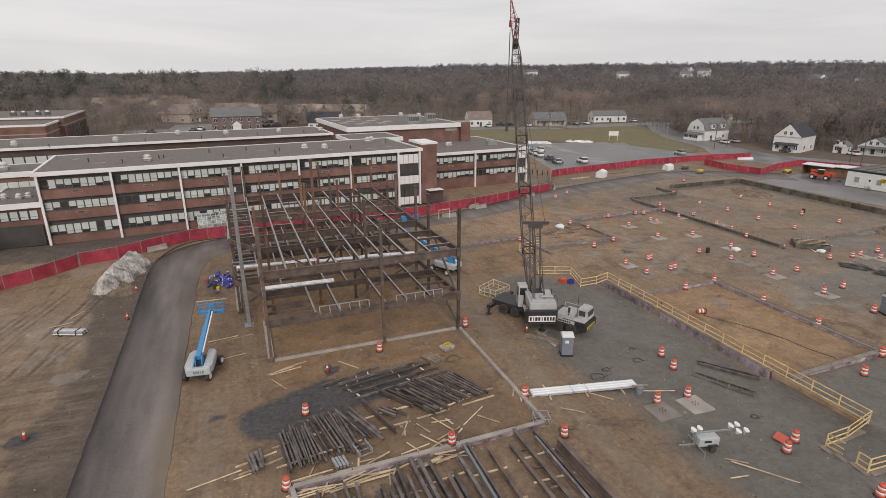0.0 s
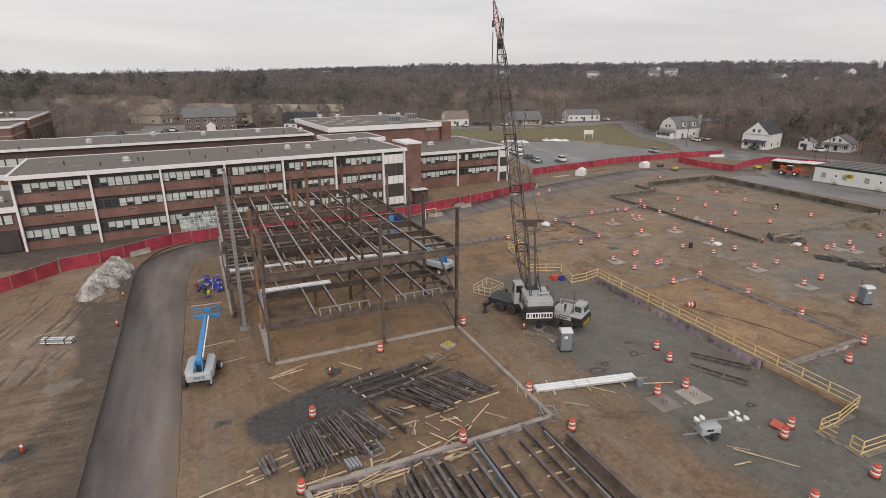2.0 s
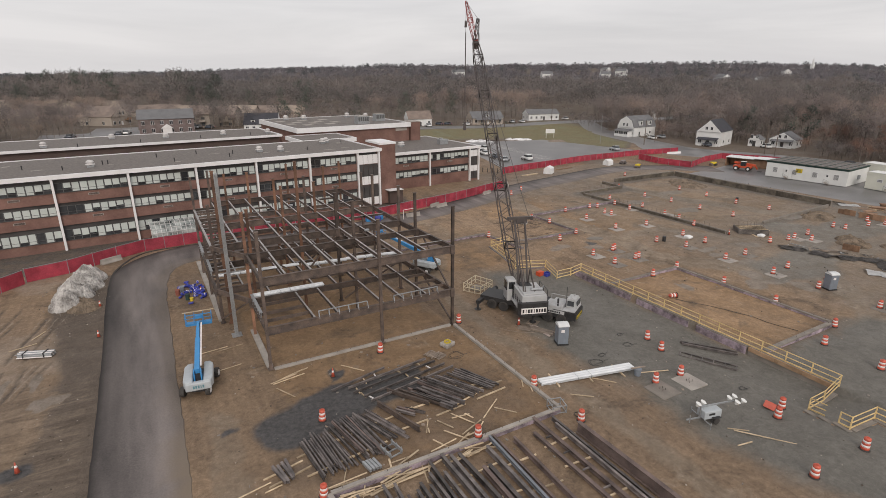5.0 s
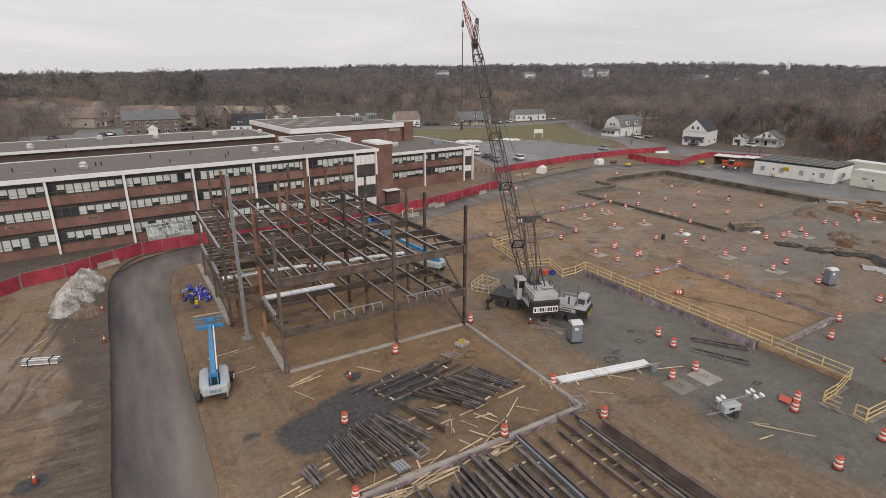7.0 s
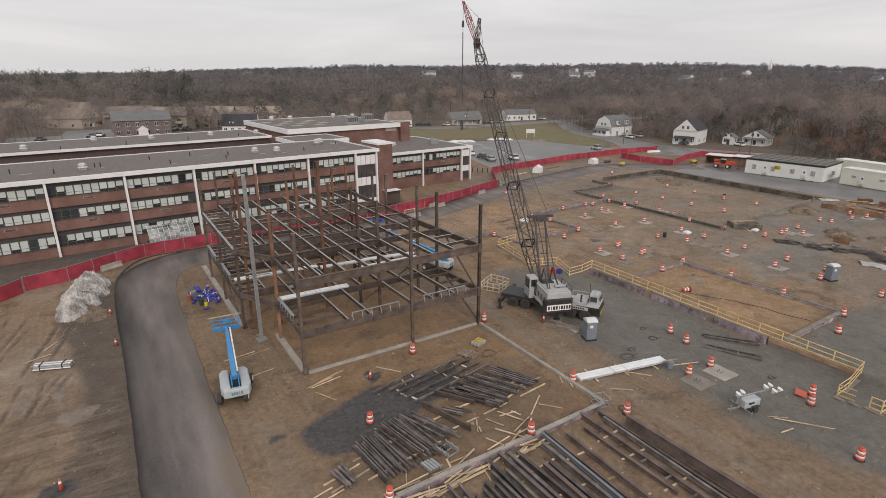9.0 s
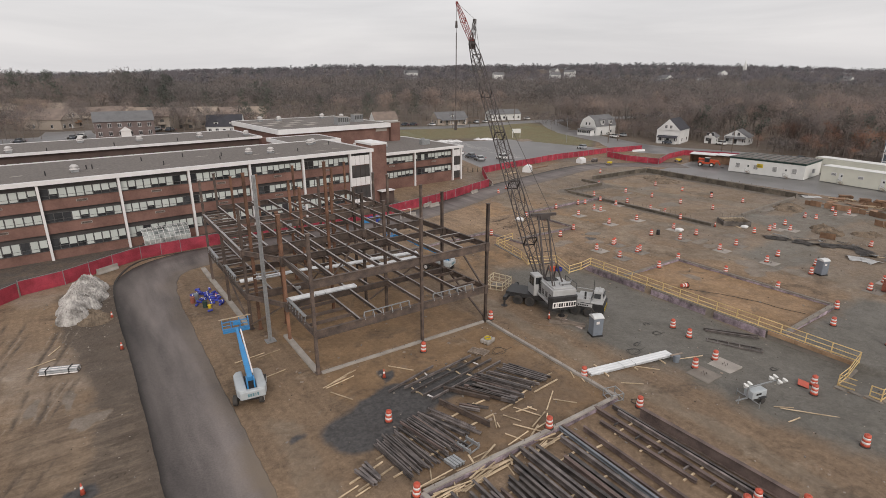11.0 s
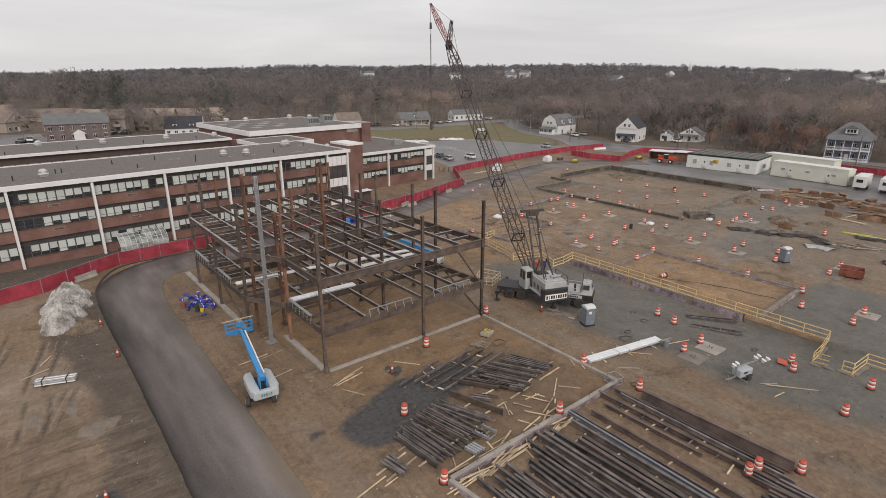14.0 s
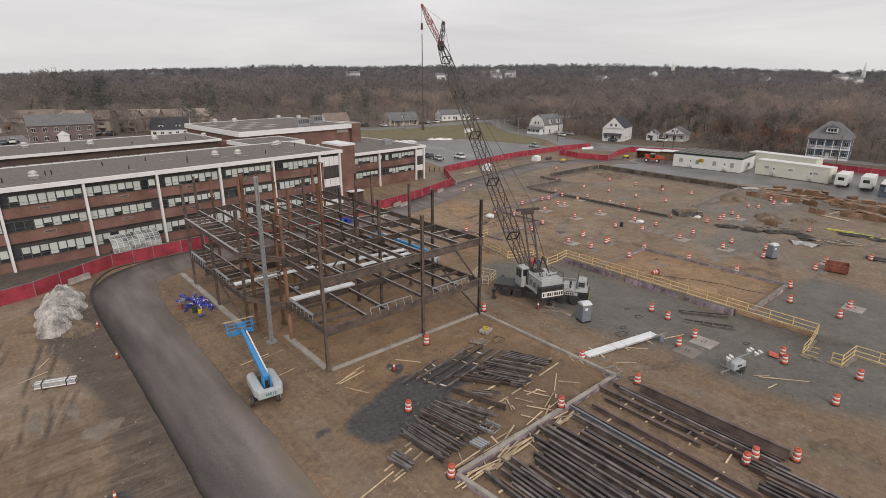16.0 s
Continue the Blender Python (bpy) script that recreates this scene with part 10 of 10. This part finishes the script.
for x, y, h, lamp in ((122, 258, 11, False), (146, 234, 10, False), (156, 233, 8, False), (196, 244, 11, False), (176, 160, 10, False), (186, 163, 11, False), (187, 112, 11, False), (191, 118, 10, False), (163, 172, 12, True), (60, 262, 11, False), (92, 255, 11, False), (224, 236, 11, False), (198, 60, 9, False)):
    pole(x, y, h, lamp)
b = bmesh.new()
box(b, 0, 0, 2.2, 4.2, 0.2, 1.9)
for s in (-1.8, 1.8):
    box(b, s, 0, -0.3, 0.16, 0.16, 2.6)
solid("notice_board", b, TRAILER_WHITE, "plain white notice board on two posts on grass", "notice board", m=pose(158.0, 199.0, ground_z(158, 199), 0, 0, -25))
heap("snow_heap", [(115, 198, 2.8), (118.5, 197, 3.2), (121.5, 196, 2.6)], 0.9, SNOW, "ploughed heap of old white snow at the car park edge", "snow heap", 2, 30, 0.25)
heap("snow_heap", [(136, 200, 2.2), (140.5, 199, 3.0), (144, 198, 2.4)], 0.7, SNOW, "low heap of old grey snow at the car park edge", "snow heap", 4, 30, 0.5)
heap("sand_mound", [(151, 188, 2.6), (154, 187, 2.4)], 0.9, OLD_WOOD, "low pale heap of sand on the grass verge", "soil heap", 6, 24, 0.2)
for k in range(16):
    x, y = 112 + 0.45 * k, 146 + 3.0 * k
    b = bmesh.new()
    box(b, 0, 0, 0, 5.0, 0.13, 0.012)
    solid("bay_marking", b, BAND_WHITE, "worn white parking bay line on asphalt", "road marking", "parking bay lines", kind="structure", m=pose(x, y, base_z(x, y) + 0.075, 0, 0, -8))


# ---------------------------------------------------------------- trees
tr = np.random.RandomState(3)


def tree_shape(seed, twigs, h, spread, pine=False, size=1.0, wood_too=True):
    """Triangles of one tree: tapered trunk and limbs (part 0) and a crown of many small twig tufts (part 1)."""
    r = np.random.RandomState(seed)
    wood, crown = [], []

    def limb(p, q, a, e):
        p, q = np.array(p, float), np.array(q, float)
        d = (q - p) / np.linalg.norm(q - p)
        s = np.cross(d, (0.3, 0.2, 1.0) if abs(d[2]) < 0.9 else (1, 0, 0))
        s /= np.linalg.norm(s)
        u = np.cross(s, d)
        for k in range(3):
            c0, c1 = 2.094 * k, 2.094 * (k + 1)
            v = [p + a * (s * math.cos(c0) + u * math.sin(c0)), p + a * (s * math.cos(c1) + u * math.sin(c1)), q + e * (s * math.cos(c1) + u * math.sin(c1)), q + e * (s * math.cos(c0) + u * math.sin(c0))]
            wood.extend([(v[0], v[1], v[2]), (v[0], v[2], v[3])])

    lean = (r.uniform(-0.5, 0.5), r.uniform(-0.5, 0.5))
    limb((0, 0, -0.5), (*lean, h * (0.95 if pine else 0.72)), h * 0.010, h * 0.003)
    lobes = []
    if pine:
        for k in range(30):
            f = k / 30.0
            az, le = r.uniform(0, 6.283), spread * (0.3 + 0.85 * (1 - f) ** 0.7) * r.uniform(0.45, 1.1) * (0.55 + 0.45 * ss(0, 0.3, f))
            z = h * (0.3 + 0.68 * f)
            lobes.append((np.array((le * 0.62 * math.cos(az), le * 0.62 * math.sin(az), z)), np.array((0.2 * spread + 0.3 * le, 0.2 * spread + 0.3 * le, 0.045 * h))))
    else:
        for k in range(9):
            az, z0 = r.uniform(0, 6.283), h * r.uniform(0.28, 0.55)
            le = spread * r.uniform(0.2, 0.78)
            q = np.array((le * math.cos(az), le * math.sin(az), h * (0.86 - 0.34 * (le / spread) ** 2) * r.uniform(0.86, 1.06)))
            if wood_too:
                limb((0, 0, z0), q, h * 0.0055, h * 0.0016)
            lobes.append((q, np.array((0.42, 0.42, 0.30)) * spread * r.uniform(0.75, 1.2)))
    for k in range(twigs):
        c0, rad = lobes[r.randint(len(lobes))]
        d = r.normal(0, 1, 3)
        d /= np.linalg.norm(d)
        c = c0 + d * rad * r.uniform(0.0, 1.0) ** 0.45
        if not pine and r.rand() < 0.22:
            c = c * (0.8, 0.8, 1) * r.uniform(0.45, 0.95)
        d = d * 0.8 + r.normal(0, 0.5, 3) + ((0, 0, 0.15) if pine else (0, 0, 0.6))
        d /= np.linalg.norm(d)
        le, wd = size * r.uniform(0.6, 1.4), size * r.uniform(0.10, 0.2) * (2.0 if pine else 1.0)
        if k % 7 == 0:
            # a dense inner spray that closes the crown
            c = c0 + (c - c0) * 0.55
            le, wd = le * 1.3, wd * 2.4
        s = np.cross(d, r.normal(0, 1, 3))
        s /= np.linalg.norm(s)
        crown.append((c - s * wd, c + s * wd, c + d * le))
    return np.array(wood), np.array(crown)


def forest(name, spots, shapes, crown_mats, label, wood=True):
    """Many trees joined: spots are (x, y, z, scale, turn, shape index)."""
    vs, mats, tints, norms = [], [], [], []
    r = np.random.RandomState(9)
    for x, y, z, s, a, k in spots:
        w, c = shapes[k]
        tri = np.concatenate((w, c)) if wood else c
        ca, sa = math.cos(a) * s, math.sin(a) * s
        out = np.empty_like(tri)
        out[..., 0] = tri[..., 0] * ca - tri[..., 1] * sa + x
        out[..., 1] = tri[..., 0] * sa + tri[..., 1] * ca + y
        out[..., 2] = tri[..., 2] * s + z
        vs.append(out.reshape(-1, 3))
        tints.append(np.full(len(tri), min(1.0, max(0.0, 0.45 + 0.7 * noise.noise((x * 0.017, y * 0.017, 6)) + r.normal(0, 0.14)))))
        # shading normals follow the rounded crown
        mid = out.mean(axis=1)
        away = mid - np.array((x, y, z + 7.0 * s))
        away /= np.linalg.norm(away, axis=1)[:, None] + 1e-6
        face = np.cross(out[:, 1] - out[:, 0], out[:, 2] - out[:, 0])
        face /= np.linalg.norm(face, axis=1)[:, None] + 1e-9
        turn = (face * away).sum(axis=1) < 0
        out[turn] = out[turn][:, ::-1]
        face[turn] *= -1
        nn = 0.55 * away + 0.12 * face + np.array((0.0, 0.0, 0.4))
        nn /= np.linalg.norm(nn, axis=1)[:, None] + 1e-9
        norms.append(np.repeat(nn, 3, axis=0))
        vs[-1] = out.reshape(-1, 3)
        mats.append(np.concatenate((np.zeros(len(w), int), np.ones(len(c), int))) if wood else np.ones(len(c), int))
    v = np.concatenate(vs).astype(np.float32)
    mi = np.concatenate(mats).astype(np.int32)
    n = len(v) // 3
    me = bpy.data.meshes.new(name)
    me.vertices.add(len(v))
    me.vertices.foreach_set("co", v.ravel())
    me.loops.add(len(v))
    me.loops.foreach_set("vertex_index", np.arange(len(v), dtype=np.int32))
    me.polygons.add(n)
    me.polygons.foreach_set("loop_start", np.arange(0, 3 * n, 3, dtype=np.int32))
    me.polygons.foreach_set("material_index", mi)
    for m in (BARK, crown_mats):
        me.materials.append(m)
    att = me.attributes.new("tint", "FLOAT", "FACE")
    att.data.foreach_set("value", np.concatenate(tints).astype(np.float32))
    att = me.attributes.new("custom_normal", "FLOAT_VECTOR", "POINT")
    att.data.foreach_set("vector", np.concatenate(norms).astype(np.float32).ravel())
    me.update()
    return tagged(new(name, me), label, "trees", kind="stuff")


HARD = [tree_shape(40 + i, 760, 14.0, 5.4, False, 0.55) for i in range(6)]
HARD_MID = [tree_shape(50 + i, 185, 14.0, 6.2, False, 1.0, False) for i in range(5)]
HARD_FAR = [tree_shape(60 + i, 92, 13.0, 7.4, False, 1.75, False) for i in range(5)]
PINES_FAR = [tree_shape(90 + i, 170, 16.5, 7.2, True, 1.35) for i in range(4)]
PINES = [tree_shape(80 + i, 620, 16.5, 4.8, True, 0.55) for i in range(4)]


def clear(x, y):
    """Whether a spot lies in the open ground of site, school, streets and houses."""
    if x < 176 and y < 236 and x > -60:
        return False
    if x <= -60 and y < 250 and x > -140:
        return False
    if y < 30 and x < 205:
        return False
    if 176 <= x < 204 and y < 240:
        return False
    for hx, hy, hr in ((199.5, 186, 11), (203, 143, 11), (220, 124, 9), (212, 132, 6), (212, 66, 13), (196, 212, 12), (214, 236, 10), (208, 128, 5), (203, 60, 8), (206, 170, 8), (246, 222, 8)):
        if math.hypot(x - hx, y - hy) < hr:
            return False
    if x < 216 and y < 240:
        return tr.rand() < 0.3
    if 216 <= x < 235 and 222 < y < 240:
        return False
    if -80 < x < 90 and 236 <= y < 318:
        return tr.rand() < 0.25 and y > 262
    if 90 <= x < 230 and 236 <= y < 264:
        return False
    if -140 < x <= -60 and 240 < y < 320:
        return tr.rand() < 0.4
    return True


near_spots, mid_spots, far_spots, pine_spots, pine_far_spots, red_spots = [], [], [], [], [], []


def spot(store, x, y, lo, hi, n):
    store.append((x, y, ground_z(x, y), tr.uniform(lo, hi), tr.uniform(0, 6.28), tr.randint(n)))


for k in range(6000):
    az, d = radians(tr.uniform(-32, 100)), math.sqrt(tr.uniform(150 ** 2, 620 ** 2))
    x, y = d * math.sin(az), d * math.cos(az)
    if not clear(x, y):
        continue
    g = 1 + 0.45 * noise.noise((x * 0.02, y * 0.02, 3))
    if x < 100 and d < 345:
        g *= 0.62
    if noise.noise((x * 0.013, y * 0.013, 8)) > 0.33 and tr.rand() < 0.35:
        spot(pine_spots, x, y, 0.75, 1.1, 4)
    else:
        spot(mid_spots if d > 340 else near_spots, x, y, 0.85 * g, 1.5 * g, 4)
for k in range(8600):
    az, d = radians(tr.uniform(-34, 102)), 600 + 1700 * tr.rand() ** 1.25
    x, y = d * math.sin(az), d * math.cos(az)
    g = noise.noise((x * 0.004, y * 0.004, 2))
    if g > 0.12 and tr.rand() < 0.2 + 0.25 * ss(1200, 1800, d):
        pine_far_spots.append((x, y, ground_z(x, y) - 3.0, tr.uniform(0.9, 1.25), tr.uniform(0, 6.28), tr.randint(4)))
    else:
        far_spots.append((x, y, ground_z(x, y) - 6.0, tr.uniform(1.0, 1.6), tr.uniform(0, 6.28), tr.randint(5)))
for cx, cy, rx, ry, n, s in ((26, 396, 17, 22, 13, 1.3), (90, 388, 9, 14, 5, 1.15), (334, 326, 10, 10, 5, 1.1), (-60, 430, 40, 40, 26, 1.3), (-140, 420, 40, 50, 26, 1.35), (-20, 470, 60, 30, 16, 1.25), (150, 420, 70, 50, 12, 1.05), (238, 118, 12, 50, 9, 0.6), (240, 190, 16, 20, 5, 0.65)):
    for k in range(n):
        x, y = cx + rx * tr.uniform(-1, 1), cy + ry * tr.uniform(-1, 1)
        spot(pine_spots, x, y, s * 0.8, s * 1.1, 4)
for k in range(26):
    spot(red_spots, tr.uniform(193, 222), tr.uniform(74, 108), 0.35, 0.95, 4)
for k in range(70):
    x, y = tr.uniform(204, 232), tr.uniform(40, 235)
    if not (x < 223 and 110 < y < 136) and all(math.hypot(x - hx, y - hy) > 10 for hx, hy in ((199.5, 186), (203, 143), (220, 124), (212, 66), (196, 212), (214, 236))):
        spot(near_spots, x, y, 0.85, 1.4, 6)
brush_spots = []
for k in range(620):
    x, y = tr.uniform(198, 240), tr.uniform(36, 238)
    if not (x < 223 and 110 < y < 136) and all(math.hypot(x - hx, y - hy) > 9 for hx, hy in ((199.5, 186), (203, 143), (220, 124), (212, 132), (212, 66), (196, 212), (214, 236), (203, 60))):
        spot(brush_spots, x, y, 0.2, 0.46, 5)
for k in range(240):
    x, y = tr.uniform(-78, -26), tr.uniform(232, 330)
    if not (-28 < x and 228 < y < 296):
        spot(brush_spots if k % 3 else near_spots, x, y, 0.3, 0.62, 5)
for k in range(90):
    x, y = tr.uniform(10, 74), tr.uniform(250, 262)
    spot(brush_spots if k % 2 else near_spots, x, y, 0.25, 0.66, 5)
for k in range(200):
    y = tr.uniform(70, 236)
    x = 203 + tr.exponential(6.0)
    if not (x < 225 and 110 < y < 140) and all(math.hypot(x - hx, y - hy) > 10 for hx, hy in ((199.5, 186), (201, 146), (212, 66), (196, 212), (214, 236))):
        spot(brush_spots, x, y, 0.3, 0.6, 5)
forest("brushwood", brush_spots, HARD_MID, TWIGS, "tangled brown brush under the edge of the woods")
forest("bare_woodland", near_spots, HARD, TWIGS, "dense bare brown deciduous woodland behind the houses")
forest("middle_woodland", mid_spots, HARD_MID, TWIGS_MID, "bare grey-brown woodland beyond the first trees", False)
forest("distant_woodland", far_spots, HARD_FAR, TWIGS_HAZED, "distant bare woodland over low hills, haze tinted into its colour", False)
forest("pine_stand", pine_spots, PINES, PINE, "dark green pines standing among bare trees")
forest("distant_pine_stand", pine_far_spots, PINES_FAR, PINE_HAZED, "pines on the distant ridge, haze tinted into their green")
forest("oak_scrub", red_spots, HARD, OAK_RED, "russet-leaved young oaks at the wood's edge")


def garden_tree(x, y, s, k):
    """One bare tree by itself, trunk and crown apart."""
    w, c = HARD[k % 6] if s > 0.3 else PINES[0]
    t = thing("bare_tree", pose(x, y, ground_z(x, y), 0, 0, k * 50) @ Matrix.Diagonal((s, s, s, 1)), "bare leafless deciduous tree with grey branches", "tree", "bare trees")
    for nm, tri, mat in (("trunk", w, BARK), ("crown", c, TWIGS)):
        me = bpy.data.meshes.new(nm)
        me.from_pydata([tuple(p) for p in tri.reshape(-1, 3)], [], [(3 * i, 3 * i + 1, 3 * i + 2) for i in range(len(tri))])
        me.materials.append(mat)
        att = me.attributes.new("tint", "FLOAT", "FACE")
        att.data.foreach_set("value", np.full(len(tri), 0.32 * ((k * 7) % 10) / 10, dtype=np.float32))
        part(nm, me, None, t)


for k, (x, y, s) in enumerate(((18, 246, 0.85), (22, 243, 0.8), (26, 247, 0.95), (30, 244, 0.8), (20, 252, 0.9), (44, 246, 0.9), (50, 249, 0.8), (-14, 246, 0.8), (-24, 240, 0.95), (-30, 235, 0.9), (-34, 231, 0.9), (-40, 226, 1.0), (-46, 232, 1.0), (-36, 244, 0.9),
                               (206, 204, 0.8), (212, 200, 0.9), (190, 208, 0.6), (205, 160, 0.8), (214, 158, 0.9), (212, 172, 0.9), (203, 196, 0.8), (218, 150, 0.9), (216, 106, 0.8), (220, 104, 0.9), (222, 84, 0.8), (206, 92, 0.6), (214, 52, 0.8), (222, 48, 0.9),
                               (230, 252, 0.9), (238, 240, 0.9), (104, 262, 0.9), (134, 262, 0.9), (142, 258, 0.8), (182, 264, 0.9), (-58, 246, 0.9), (-54, 240, 0.8), (-50, 247, 0.9), (-45, 241, 0.75), (-41, 246, 0.9), (-37, 237, 0.7), (-33, 249, 0.9), (-29, 243, 0.75), (-62, 238, 0.8), (-26, 236, 0.5), (-11, 256, 0.8), (-9, 268, 0.6), (14, 258, 0.8), (33, 250, 0.8), (38, 247, 0.7), (-46, 272, 0.6), (-52, 262, 0.8), (62, 252, 0.8), (70, 258, 0.9), (82, 262, 0.9), (90, 268, 0.8), (13, 249, 0.6), (24, 250, 0.75), (28, 241, 0.6))):
    garden_tree(x, y, s, k)
for x, y, s in ((196, 181, 0.9), (199, 179, 1.1), (195, 190, 1.0), (206, 62, 1.2), (206, 70, 1.0), (152, 248, 0.9), (163, 248, 0.8), (168, 249, 0.9)):
    b = bmesh.new()
    r = random.Random(int(x * y))
    for q in range(260):
        d = Vector((r.gauss(0, 1), r.gauss(0, 1), abs(r.gauss(0, 1)))).normalized() * r.uniform(0.6, 1.0)
        p = Vector((d.x * s, d.y * s, d.z * 1.6 * s))
        e = Vector((r.gauss(0, 1), r.gauss(0, 1), r.gauss(0, 1))).normalized() * 0.22
        f = e.orthogonal().normalized() * 0.1
        b.faces.new([b.verts.new(p - f), b.verts.new(p + f), b.verts.new(p + e)])
    solid("evergreen_shrub", b, PINE, "dark green clipped evergreen shrub by a house", "shrub", "shrubs", m=gz(x, y))
